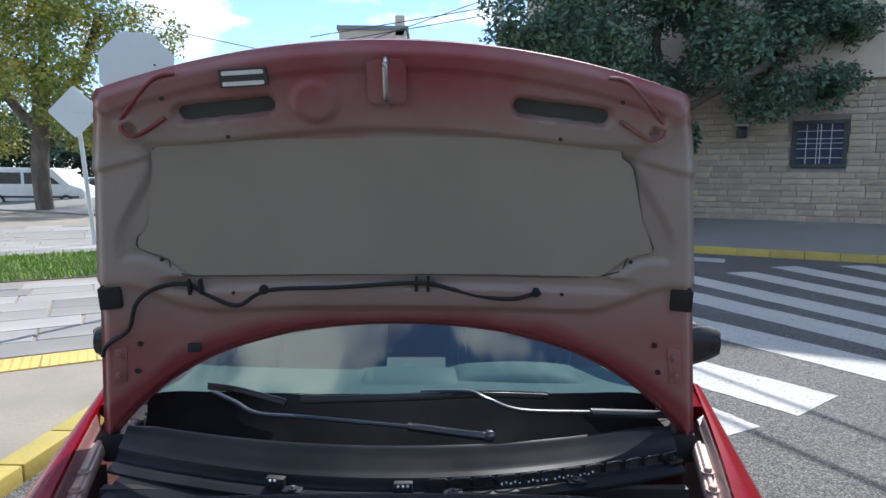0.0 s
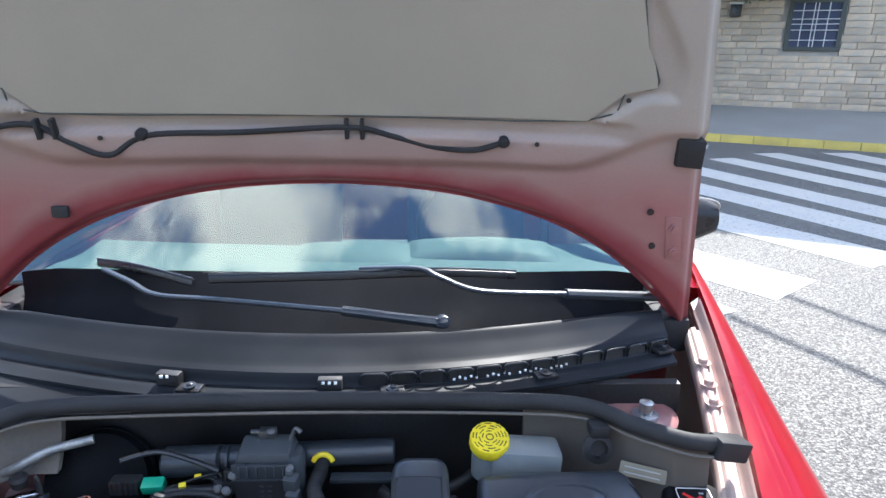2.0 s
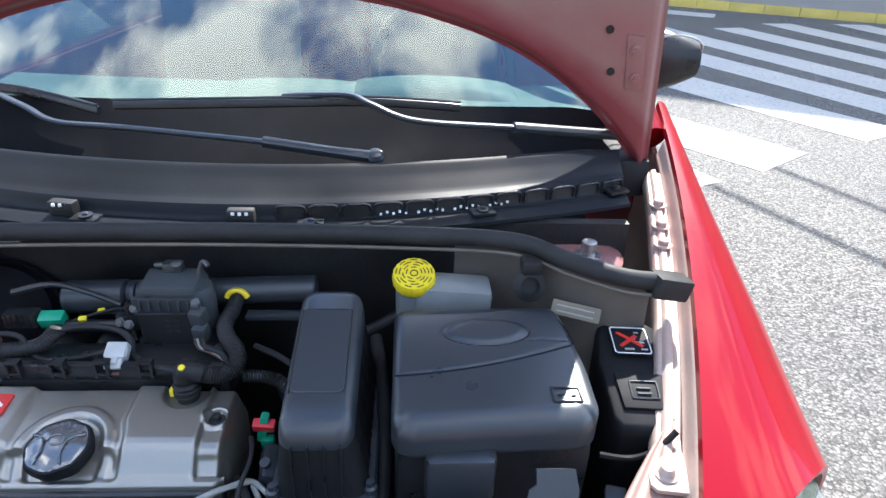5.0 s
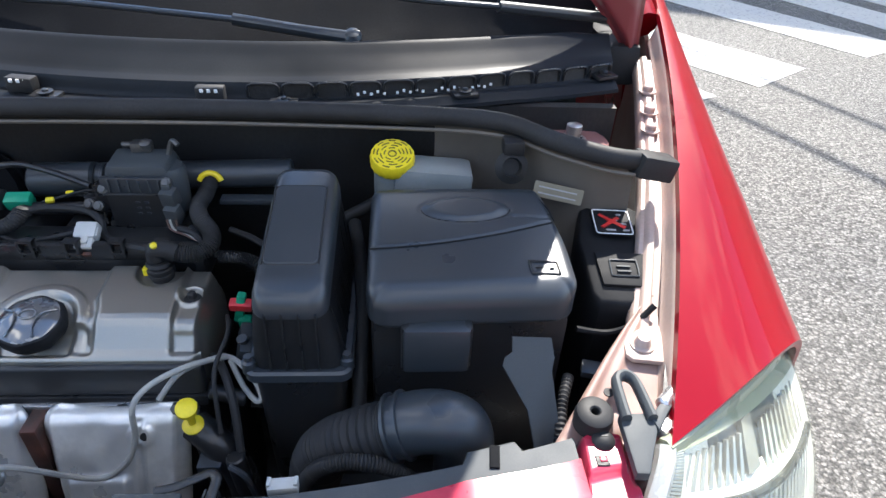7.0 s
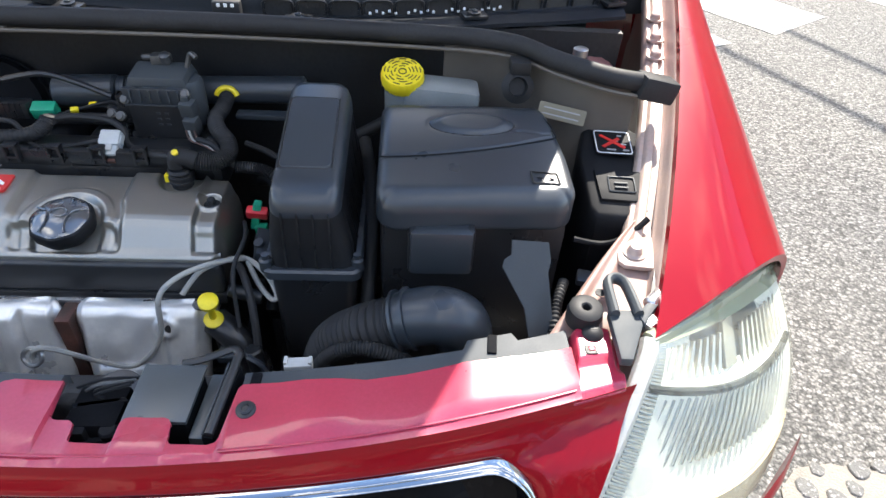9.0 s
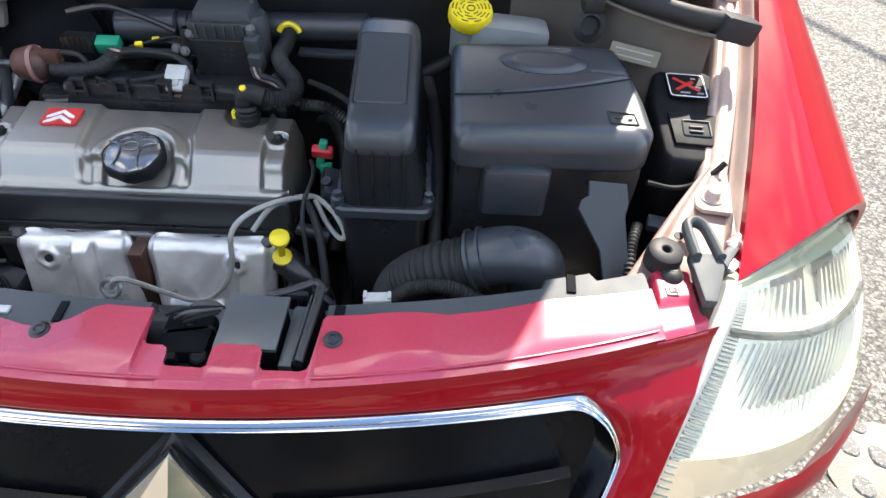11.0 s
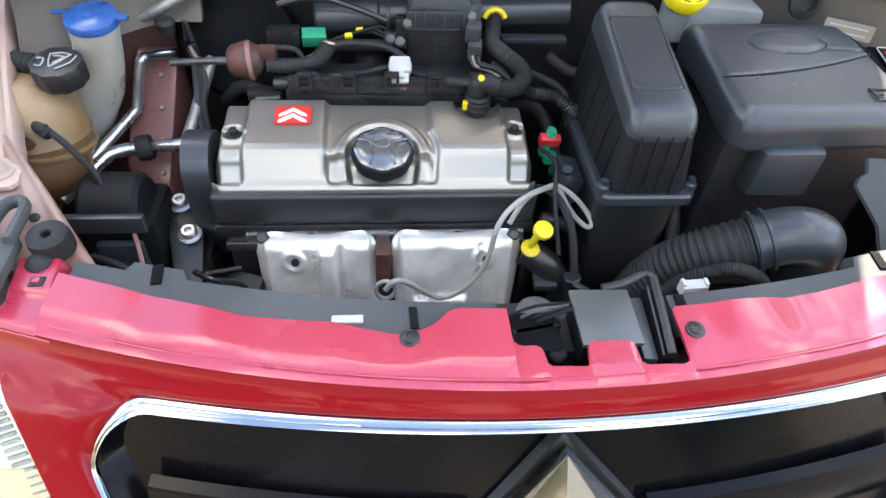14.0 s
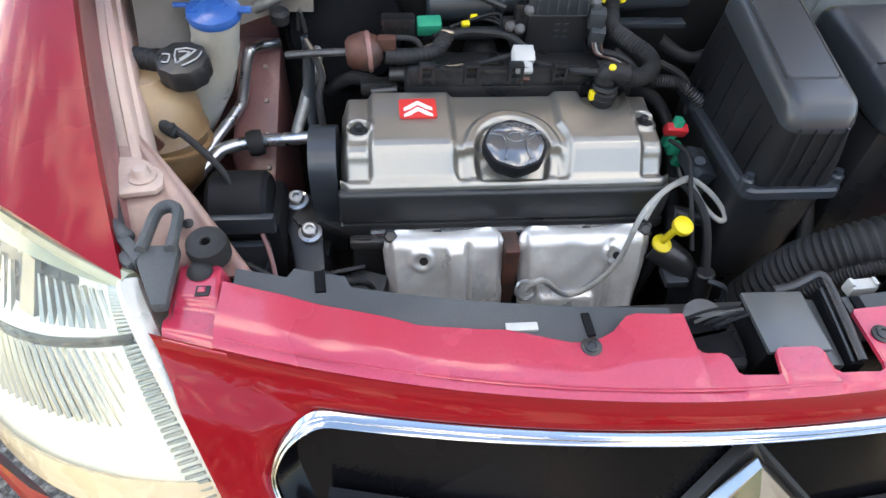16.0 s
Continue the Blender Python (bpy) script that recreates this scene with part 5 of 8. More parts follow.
for x in (-0.462, -0.437, 0.040, 0.066):
    part("hose_clip", box(h_at(x, 0.398, 0.036), (0.007, 0.014, 0.034), 0.002, (16, 0, 0)), M["rubber"], bonnet)
part("hose_nozzle", lathe([(0.010, 0), (0.010, 0.01), (0.006, 0.016)], h_at(0.309, 0.382, 0.03), HN, 14), M["rubber"], bonnet)
part("hose_nozzle", lathe([(0.010, 0), (0.010, 0.01), (0.006, 0.016)], h_at(-0.300, 0.386, 0.03), HN, 14), M["rubber"], bonnet)
part("striker", tube([h_at(-0.012, 0.885, 0.04), h_at(-0.012, 0.87, 0.078), h_at(-0.012, 0.81, 0.078), h_at(-0.012, 0.795, 0.04)], 0.005, 8, 5), M["steel"], bonnet, "steel bonnet striker")
part("striker_plate", prism(rounded(0.075, 0.085, 0.012, 4), 0.020, 0.052, 0.002, place=lambda x, s, d: h_at(x - 0.012, 0.84 + s, d)), M["underside"], bonnet)
lab = part("sticker", prism(rounded(0.092, 0.034, 0.003, 3), 0.030, 0.051, 0.0, place=lambda x, s, d: h_at(-0.287 + x, 0.846 + s + 0.06 * x, d)), M["slot"], bonnet, "paper sticker with unreadable lines")
for k in (-1, 1):
    part("print_bar", prism(rounded(0.080, 0.008, 0.002, 2), 0.051, 0.052, 0.0, place=lambda x, s, d, k=k: h_at(-0.287 + x, 0.846 + 0.010 * k + s + 0.06 * x, d)), M["whitepaint"], lab)

# ---- nose: lock platform, bumper, grille, headlamps ----
RED_BACK = [(-0.470, 0.083), (-0.38, 0.055), (-0.293, 0.029), (-0.211, 0.021), (-0.176, 0.012), (-0.155, 0.006), (-0.135, 0.005), (-0.115, 0.014), (-0.098, 0.031), (-0.088, 0.034), (-0.0425, 0.032), (-0.0405, -0.004), (-0.037, -0.0085), (-0.032, -0.010), (-0.021, -0.0105), (-0.016, -0.014), (-0.0145, -0.020), (-0.0135, -0.0315), (-0.010, -0.0345), (0.022, -0.0355), (0.0255, -0.0335), (0.0275, -0.0155), (0.0305, -0.0112), (0.035, -0.0098), (0.066, -0.0098), (0.0705, -0.0115), (0.0735, -0.0165), (0.0745, -0.033), (0.079, -0.0372), (0.112, -0.0392), (0.1185, -0.0365), (0.1205, -0.031), (0.125, 0.026), (0.1285, 0.0305), (0.25, 0.036), (0.35, 0.055), (0.466, 0.077)]


def dent(x, y):
    return 0.79 + 0.010 * (abs(x) / 0.46) ** 2 + 0.0026 * math.sin(21 * x + 30 * y) * math.sin(16 * x + 1.0) + 0.0014 * math.sin(47 * x - 55 * y) + 0.0007 * math.sin(110 * x + 70 * y) * math.sin(31 * x)


def platform_mesh():
    """The red top flange: from the crease back to its cut-out rear edge."""
    bm = bmesh.new()
    cols = []
    pts = []
    for (xa, ya), (xb, yb) in zip(RED_BACK, RED_BACK[1:]):
        n = max(1, int(abs(xb - xa) / 0.012))
        pts += [(lerp(xa, xb, k / n), lerp(ya, yb, k / n)) for k in range(n)]
    pts.append(RED_BACK[-1])
    for x, y in pts:
        yf = crease_y(x)
        cols.append([(x, lerp(yf, y, v), lerp(0.787 + 0.006 * (abs(x) / 0.46) ** 2, dent(x, y), step(0, 0.35, v))) for v in (0, 0.08, 0.2, 0.35, 0.5, 0.65, 0.8, 0.93, 1)])
    T = [[bm.verts.new(p) for p in c] for c in cols]
    U = [[bm.verts.new((p[0], p[1] + 0.0005, p[2] - 0.004)) for p in c] for c in cols]
    for i in range(len(T) - 1):
        for j in range(8):
            bm.faces.new((T[i][j], T[i + 1][j], T[i + 1][j + 1], T[i][j + 1]))
            bm.faces.new((U[i][j + 1], U[i + 1][j + 1], U[i + 1][j], U[i][j]))
        bm.faces.new((T[i][8], T[i + 1][8], U[i + 1][8], U[i][8]))
        bm.faces.new((T[i + 1][0], T[i][0], U[i][0], U[i + 1][0]))
    for c, d in ((T[0], U[0]), (T[-1], U[-1])):
        for j in range(8):
            bm.faces.new((c[j], c[j + 1], d[j + 1], d[j]))
    return bm


def grille_ring(n, grow=0.0):
    """The grille's rounded outline in (x, z), n points anticlockwise from the right."""
    w, h, r, cz = 0.829 + 2 * grow, 0.190 + 2 * grow, 0.046 + grow, 0.6512
    pts = rounded(w, h, r, 12, 0, cz)
    out = []
    m = len(pts)
    per = [0]
    for i in range(m):
        a, b = pts[i], pts[(i + 1) % m]
        per.append(per[-1] + math.hypot(b[0] - a[0], b[1] - a[1]))
    for k in range(n):
        q = per[-1] * k / n
        i = max(j for j in range(m) if per[j] <= q)
        t = (q - per[i]) / max(1e-9, per[i + 1] - per[i])
        a, b = pts[i], pts[(i + 1) % m]
        x, z = lerp(a[0], b[0], t), lerp(a[1], b[1], t)
        drop = max(0, 0.716 - z)
        x *= 1 - 1.5 * drop * drop / (drop + 0.016)
        out.append((x, z - 0.003 * (abs(x) / 0.41) ** 2))
    return out


def bumper_edge(x, z):
    """Push a point of the grille's outline out to the bumper's own edge: crease, lamp side, below the lamp, underside."""
    ax, sg = abs(x), (1 if x > 0 else -1)
    if z > 0.728:
        t = min(1, ax / 0.39)
        return (sg * 0.528 * t, 0.787 + 0.004 * t)
    if z > 0.612:
        t = (0.728 - z) / 0.116
        return (sg * lerp(0.528, 0.452, t), lerp(0.787, 0.650, t))
    if z > 0.572:
        t = (0.612 - z) / 0.040
        return (sg * lerp(0.452, 0.800, t), lerp(0.650, 0.636, t))
    if ax > 0.30:
        t = min(1, max(0, (0.385 - ax) / 0.085))
        return (sg * 0.80, lerp(0.636, 0.30, t))
    return (sg * 0.80 * ax / 0.30, 0.30)


bumper = part("bumper", platform_mesh(), M["flange"], car, "red bumper skin with a dented top flange")
NB = 320
g_in = grille_ring(NB, 0.012)
rows = []
for q in (0, 0.06, 0.15, 0.3, 0.45, 0.6, 0.75, 0.88, 0.96, 1.0):
    row = []
    for x, z in g_in:
        X, Z = bumper_edge(x, z)
        xx, zz = lerp(x, X, q), lerp(z, Z, q)
        row.append(Vector((xx, face_y(xx, zz) + 0.006 * step(0.1, 0, q), zz)))
    rows.append(row)
part("bumper_face", loft(rows, cap=False), M["paint"], bumper, "glossy red bumper face", smooth=60)


part("crease_bead", tube([(x, crease_y(x) + 0.010, 0.7895 + 0.006 * (abs(x) / 0.46) ** 2) for x in (k * 0.046 for k in range(-10, 11))], 0.0018, 8, 4, flat=0.6), M["flange"], bumper)


def chrome_ring():
    """Two polished beads; the groove between them is shaped to give a dark reflected line."""
    profile = ((0.0126, 0.0045), (0.0125, -0.0006), (0.0121, -0.0030), (0.0113, -0.0044), (0.0105, -0.0040), (0.0100, -0.0024), (0.0096, -0.0022), (0.0092, -0.0036), (0.0085, -0.0050), (0.0078, -0.0048), (0.0072, -0.0032), (0.0069, -0.0006), (0.0068, 0.0045))
    return loft([[Vector((x, face_y(x, z) + dy, z)) for x, z in grille_ring(NB, g)] for g, dy in profile], cap=False)


grille = part("grille", loft([[Vector((x * k, face_y(x * k, 0.6585 + (z - 0.6585) * k) + 0.030 + 0.004 * (1 - k), 0.6585 + (z - 0.6585) * k)) for x, z in grille_ring(NB, -0.008)] for k in (1, 0.8, 0.6, 0.4, 0.2, 0.02)]), M["gloss"], car, "black grille panel in a chrome surround")
part("grille_wall", loft([[Vector((x, face_y(x, z) + dy, z)) for x, z in grille_ring(NB, g)] for g, dy in ((0.0064, 0.0005), (0.004, 0.004), (-0.008, 0.03))], cap=False), M["gloss"], grille)
part("chrome_surround", chrome_ring(), M["chrome"], grille, "polished chrome surround", smooth=60)
# bars coloured near-black instead of grey, for the shade of the recess
for sx in (-1, 1):
    part("grille_bar", slab(24, 6, lambda u, v, sx=sx: Vector((sx * lerp(0.085, 0.375, u), face_y(lerp(0.085, 0.375, u), 0.66) + 0.031 - 0.016 * math.sin(math.pi * v) ** 0.8, lerp(0.604, 0.684, v) + 0.012 * u)), lambda u, v, p: Vector(p) + Vector((0, 0.012, 0))), M["gloss"], grille, "dark grey grille bar")
for sx in (-1, 1):
    def on_face(x, z, off, sx=sx):
        return Vector((sx * x, face_y(x, z) + off, z))

    part("emblem_leg", loft([[on_face(0.0, 0.741, d - 0.006), on_face(0.118, 0.632, d + 0.012), on_face(0.118, 0.565, d + 0.012), on_face(0.0, 0.672, d - 0.006)] for d in (0.012, 0.0)]), M["chrome"], grille, "chrome emblem leg", smooth=20)
    part("emblem_leg", loft([[on_face(0.0, 0.655, d), on_face(0.110, 0.555, d + 0.014), on_face(0.100, 0.555, d + 0.014), on_face(0.0, 0.60, d)] for d in (0.012, 0.0)]), M["chrome"], grille, smooth=20)
    part("emblem_base", loft([[on_face(0.0, 0.747, d), on_face(0.124, 0.634, d + 0.010), on_face(0.124, 0.558, d + 0.010), on_face(0.0, 0.558, d)] for d in (0.02, 0.008)]), M["black"], grille, smooth=20)

for sx in (-1, 1):
    # red end bracket with its rivet
    def bracket_top(u, v, sx=sx):
        x = lerp(lerp(0.458, 0.516, u), lerp(0.466, 0.524, u), v)
        y = lerp(crease_y(x) - 0.001, 0.113 - 0.016 * (2 * u - 1) ** 4, v)
        z = 0.788 + 0.004 * step(0, 0.1, v) - 0.010 * step(0.16, 0.04, u) * step(0.2, 0.5, v) - 0.012 * step(0.84, 0.97, u) * step(0.2, 0.5, v)
        z += 0.005 * step(0.40, 0.52, v) * step(0.10, 0.2, u) * step(0.92, 0.82, u) - 0.012 * step(0.94, 1.0, v)
        return Vector((sx * x, y, z))

    br = part("end_bracket", slab(28, 28, bracket_top, lambda u, v, p: Vector(p) - Vector((0, 0, 0.016))), M["flange"], bumper, "red moulded bracket")
    part("bracket_hole", joined(box((sx * 0.487, 0.074, 0.7975), (0.013, 0.012, 0.002), 0.001)), M["dark"], br)
    part("hole_tab", box((sx * 0.488, 0.075, 0.7985), (0.007, 0.006, 0.002), 0.0008), M["flange"], br)
    rv = part("rivet", lathe([(0.0115, 0), (0.0120, 0.003), (0.010, 0.006), (0.006, 0.0085), (0.003, 0.009)], (sx * 0.494, 0.098, 0.796), (0, -0.1, 1), 28), M["rubber"], br, "black plastic rivet")
    part("rivet_slot", box((sx * 0.494, 0.098, 0.8048), (0.008, 0.0016, 0.0012), 0.0), M["dark"], rv)
    stop_at = (sx * 0.489, 0.124, 0.789)
    part("bonnet_stop", lathe([(0.0165, 0), (0.0195, 0.003), (0.0205, 0.017), (0.019, 0.025), (0.016, 0.027), (0.0062, 0.0272), (0.0046, 0.026), (0.0042, 0.006)], stop_at, (0, -0.12, 1), 36), M["rubber"], car, "black rubber bonnet stop")
    # dusty pink corner plate with a curved inner edge, folded down along it
    EDGE = ((0.446, 0.106), (0.456, 0.118), (0.481, 0.150), (0.519, 0.200), (0.556, 0.246), (0.592, 0.288))

    def plate_top(u, v, sx=sx):
        f = v * (len(EDGE) - 1)
        i = min(int(f), len(EDGE) - 2)
        xi, yi = (lerp(EDGE[i][j], EDGE[i + 1][j], f - i) for j in range(2))
        q = max(0.0, (u - 0.18) / 0.82)
        x = lerp(xi, 0.548 + 0.068 * v, q)
        fold = step(0.20, 0.0, u)
        z = 0.780 + 0.037 * step(0.0, 0.9, v) - 0.050 * fold + 0.0035 * step(0.18, 0.24, u) * step(0.34, 0.27, u) - 0.004 * step(0.45, 0.55, u) * step(0.25, 0.45, v)
        return Vector((sx * (x + 0.004 * fold), yi, z))

    corner = part("corner_plate", slab(40, 36, plate_top, lambda u, v, p: Vector(p) - Vector((0, 0, 0.004))), M["corner"], car, "dusty pink beige corner plate", smooth=50)
    part("rail_foot", prism([(0.548, 0.205), (0.554, 0.197), (0.590, 0.192), (0.606, 0.200), (0.612, 0.235), (0.606, 0.250), (0.585, 0.250), (0.562, 0.238), (0.550, 0.222)], 0.806, 0.8125, 0.002, place=lambda x, y, z, sx=sx: Vector((sx * x, y, z + 0.05 * (y - 0.2)))), M["primer"], corner, "cream foot of the wing rail")
    part("wing_bolt", lathe([(0.0145, 0), (0.0145, 0.002), (0.0105, 0.003), (0.0095, 0.004), (0.0085, 0.010), (0.0065, 0.012)], (sx * 0.571, 0.219, 0.8130), (0, 0, 1), 24), M["primer"], corner)
    part("plate_hole", lathe([(0.0055, 0), (0.0055, 0.0015)], (sx * 0.512, 0.150, 0.8095), (0, -0.15, 1), 14), M["dark"], corner)
    part("plate_hole", prism([(0.565, 0.135), (0.600, 0.150), (0.606, 0.188), (0.588, 0.190)], 0.812, 0.8145, 0.0, place=lambda x, y, z, sx=sx: Vector((sx * x, y, z))), M["dark"], corner)
    # grey lamp bracket: a long loop, a webbed plate and an arm to the wing
    on_side = lambda x, y, z, sx=sx: Vector((sx * x, y, z))
    loop_line = [(0.5175, 0.108), (0.5200, 0.150), (0.5235, 0.163), (0.532, 0.168), (0.5400, 0.163), (0.5430, 0.150), (0.5445, 0.108)]
    lb = part("lamp_bracket", joined(tube([(sx * x, y, 0.817) for x, y in loop_line], 0.0056, 10, 8, flat=1.3),
                                     prism([(0.509, 0.047), (0.5125, 0.118), (0.551, 0.118), (0.546, 0.095), (0.522, 0.046)], 0.803, 0.815, 0.003, place=on_side),
                                     prism([(0.543, 0.110), (0.551, 0.120), (0.584, 0.155), (0.591, 0.146), (0.566, 0.118), (0.5475, 0.094)], 0.800, 0.817, 0.004, place=on_side)), M["slate"], car, "slate grey plastic lamp bracket")
    part("lamp_arm", joined(rod((sx * 0.562, 0.128, 0.812), (sx * 0.588, 0.152, 0.812), 0.0085, 14, 0.003), box((sx * 0.556, 0.108, 0.806), (0.020, 0.022, 0.014), 0.004, (0, 0, sx * 38))), M["pipe"] if sx > 0 else M["slate"], lb)
    # headlamp: clear lens over a bright reflector
    A, B, C, D = Vector((0.556, 0.080, 0.806)), Vector((0.802, 0.286, 0.757)), Vector((0.452, -0.090, 0.655)), Vector((0.772, 0.085, 0.640))
    top_m, low_m, in_m, out_m = Vector((0.664, 0.160, 0.797)), Vector((0.636, -0.042, 0.648)), Vector((0.527, 0.022, 0.765)), Vector((0.802, 0.172, 0.70))

    def quad(p, m, q, t):
        c = 2 * m - 0.5 * (p + q)
        return (1 - t) ** 2 * p + 2 * t * (1 - t) * c + t * t * q

    def lamp(u, v, sx=sx, depth=0.0, bulge=0.018):
        p = (1 - v) * quad(A, top_m, B, u) + v * quad(C, low_m, D, u) + (1 - u) * quad(A, in_m, C, v) + u * quad(B, out_m, D, v) - ((1 - u) * (1 - v) * A + u * (1 - v) * B + (1 - u) * v * C + u * v * D)
        k = 16 * u * (1 - u) * v * (1 - v)
        p = p + Vector((0.35, -0.72, 0.60)) * (bulge * k - depth)
        return Vector((sx * p.x, p.y, p.z))

    hl = part("headlamp", slab(30, 26, lambda u, v: lamp(u, v, bulge=0.008, depth=0.004 + 0.012 * math.sin(math.pi * min(1, max(0, (u - 0.06) / 0.9))) * (math.sin(math.pi * min(1, max(0, (v - 0.45) / 0.5))) + step(0.42, 0.30, v) * step(0.04, 0.14, v))), lambda u, v, p: Vector(p) + Vector((0, 0.05, -0.05))), M["reflector"], car, "clear headlamp with fluted reflector")
    part("lens", slab(30, 26, lamp, lambda u, v, p: Vector(p) + Vector((0, 0.002, -0.002))), M["lens"], hl, "clear plastic lens").visible_shadow = False
    part("lamp_rim", tube([lamp(0.0, v, depth=0.006, bulge=0) for v in (0, 0.2, 0.4, 0.6, 0.8, 1.0)], 0.011, 8, 4, flat=0.8), M["lampbody"], hl)
    part("lamp_rim", tube([lamp(u, 0.03, depth=0.008, bulge=0.004) for u in (0, 0.2, 0.4, 0.6, 0.8, 1.0)], 0.011, 8, 4), M["frosted"], hl, "cloudy grey lamp rim")
    part("lamp_edge", slab(30, 3, lambda u, v: lamp(u, 0.005 + (0.105 + 0.02 * u) * v, depth=0.003, bulge=0.012), lambda u, v, p: Vector(p) + Vector((0, 0.003, -0.003))), M["frosted"], hl, "clouded greenish lens edge")
    part("upper_bowl", slab(30, 10, lambda u, v: lamp(0.085 + 0.86 * u, 0.125 + (0.265 + 0.06 * math.sin(math.pi * (0.085 + 0.86 * u))) * v, depth=0.0115, bulge=0.008), lambda u, v, p: Vector(p) + Vector((0, 0.003, -0.003))), M["bowl"], hl, "grey upper reflector bowl")
    # stepped reflector under the clouded upper lens: slanted bars with one broad tilted facet between them
    for k in range(21):
        u = 0.10 + 0.040 * k
        lean = 0.035 + 0.001 * k
        if 7 < k < 11:
            continue
        part("reflector_step", prism([(0, 0), (1, 0), (1, 1), (0, 1)], -0.5, 0.5, 0.0, place=lambda a, b, c, u=u, lean=lean: lamp(u + 0.022 * c * (1 - 0.5 * b) + lean * b, 0.36 - 0.20 * b + 0.03 * math.sin(math.pi * u), depth=0.010 - 0.005 * a, bulge=0.008)), M["facet"], hl)
    part("reflector_step", prism([(0, 0), (1, 0), (1, 1), (0, 1)], -0.5, 0.5, 0.0, place=lambda a, b, c: lamp(0.455 + 0.10 * c + 0.04 * b, 0.37 - 0.24 * b, depth=0.012 - 0.007 * a + 0.006 * c, bulge=0.008)), M["facet"], hl, "broad tilted reflector facet")
    part("divider", tube([lamp(u, 0.40 + 0.06 * math.sin(math.pi * u), depth=0.004, bulge=0.008) for u in (0.04, 0.2, 0.4, 0.6, 0.8, 0.95)], 0.0050, 8, 5), M["bowl"], hl, "dark divider strip")
    part("amber_strip", slab(24, 3, lambda u, v: lamp(u, 0.885 + 0.115 * v, depth=0.0015, bulge=0.012), lambda u, v, p: Vector(p) + Vector((0, 0.004, -0.004))), M["orange"], hl, "pale amber indicator strip")
    for k in range(46):
        v = 0.10 + 0.0195 * k
        part("flute", tube([lamp(0.030, v, depth=0.0025, bulge=0.008), lamp(0.085, v + 0.016, depth=0.0035, bulge=0.008)], 0.0021, 6, 2), M["facet"], hl)
    for k in range(24):
        u = 0.13 + 0.034 * k
        part("rib", tube([lamp(u, 0.47, depth=0.006, bulge=0.008), lamp(u - 0.012, 0.60, depth=0.009, bulge=0.008), lamp(u - 0.026, 0.74, depth=0.012, bulge=0.008)], 0.0026, 6, 3), M["facet"], hl)

# black radiator top cover behind the red flange
def black_back(x):
    return 0.051 + 0.275 * x * x


def cover_piece(x0, x1, name, tab=None):
    def top(u, v):
        x = lerp(x0, x1, u)
        y1 = black_back(x) + (0.014 if tab and abs(x - tab) < 0.026 else 0)
        y0 = 0.0 + 0.27 * x * x
        return Vector((x, lerp(y0, y1, v), 0.7835 + 0.011 * (abs(x) / 0.46) ** 2 - 0.010 * step(0.93, 1.0, v)))
    return part(name, slab(int(abs(x1 - x0) / 0.006), 8, top, lambda u, v, p: Vector(p) - Vector((0, 0, 0.012))), M["slate"], bumper, "slate plastic radiator cover")


left_cover = cover_piece(-0.462, -0.050, "radiator_cover", -0.382)
right_cover = cover_piece(0.127, 0.465, "radiator_cover", 0.382)
for x, y, ob, w in ((-0.133, 0.028, left_cover, 0.008), (-0.382, 0.085, left_cover, 0.010), (0.382, 0.085, right_cover, 0.010), (0.139, 0.035, right_cover, 0.010)):
    # near-black bars laid on the cover for the dark inside its slots
    part("cover_slot", box((x, y, 0.7840 + 0.011 * (abs(x) / 0.46) ** 2), (w, 0.026, 0.004), 0.001, (0, 0, -math.degrees(0.3 * x))), M["cowl"], ob)
part("cover_window", box((-0.196, 0.027, 0.7865), (0.030, 0.009, 0.004), 0.001), M["white"], left_cover)
for sx in (-1, 1):
    part("flange_screw", lathe([(0.0095, 0), (0.0095, 0.002), (0.0065, 0.003), (0.0065, 0.0045), (0.004, 0.005), (0.003, 0.0035)], (sx * 0.138, 0.0, 0.790), (0, -0.1, 1), 28), M["black"], bumper, "dark plastic screw")
latch = thing("bonnet_latch", (0.05, 0.03, 0.70), "black bonnet latch with air intake mouth", "latch")
part("intake_mouth", prism([(0.025, -0.012), (0.085, -0.012), (0.0875, 0.056), (0.026, 0.057)], 0.783, 0.788, 0.0015), M["plate"], latch, "flat dusty grey cover plate")
part("mouth_wall", prism([(0.028, -0.008), (0.082, -0.008), (0.084, 0.052), (0.030, 0.053)], 0.70, 0.783, 0.001), M["cowl"], latch)
part("duct_floor", prism([(0.086, -0.020), (0.100, -0.021), (0.107, 0.056), (0.090, 0.056)], 0.745, 0.774, 0.002), M["plate"], latch, "recessed grey strip")
part("duct_frame", tube([(0.1085, -0.024, 0.786), (0.112, 0.010, 0.789), (0.117, 0.060, 0.792), (0.1165, 0.069, 0.793), (0.110, 0.073, 0.793), (0.096, 0.068, 0.791), (0.080, 0.062, 0.789), (0.062, 0.060, 0.786)], 0.0046, 10, 6, flat=0.75), M["black"], latch)
part("frame_lip", tube([(0.1015, -0.022, 0.783), (0.1045, 0.010, 0.786), (0.109, 0.058, 0.789)], 0.0012, 6, 4), M["slate"], latch)
part("duct_wall", prism([(0.1005, -0.024), (0.112, -0.026), (0.120, 0.062), (0.109, 0.062)], 0.735, 0.782, 0.002), M["cowl"], latch)
part("latch_body", joined(box((-0.012, 0.02, 0.745), (0.05, 0.05, 0.05), 0.006), box((0.0, -0.015, 0.73), (0.12, 0.05, 0.02), 0.004)), M["cowl"], latch)
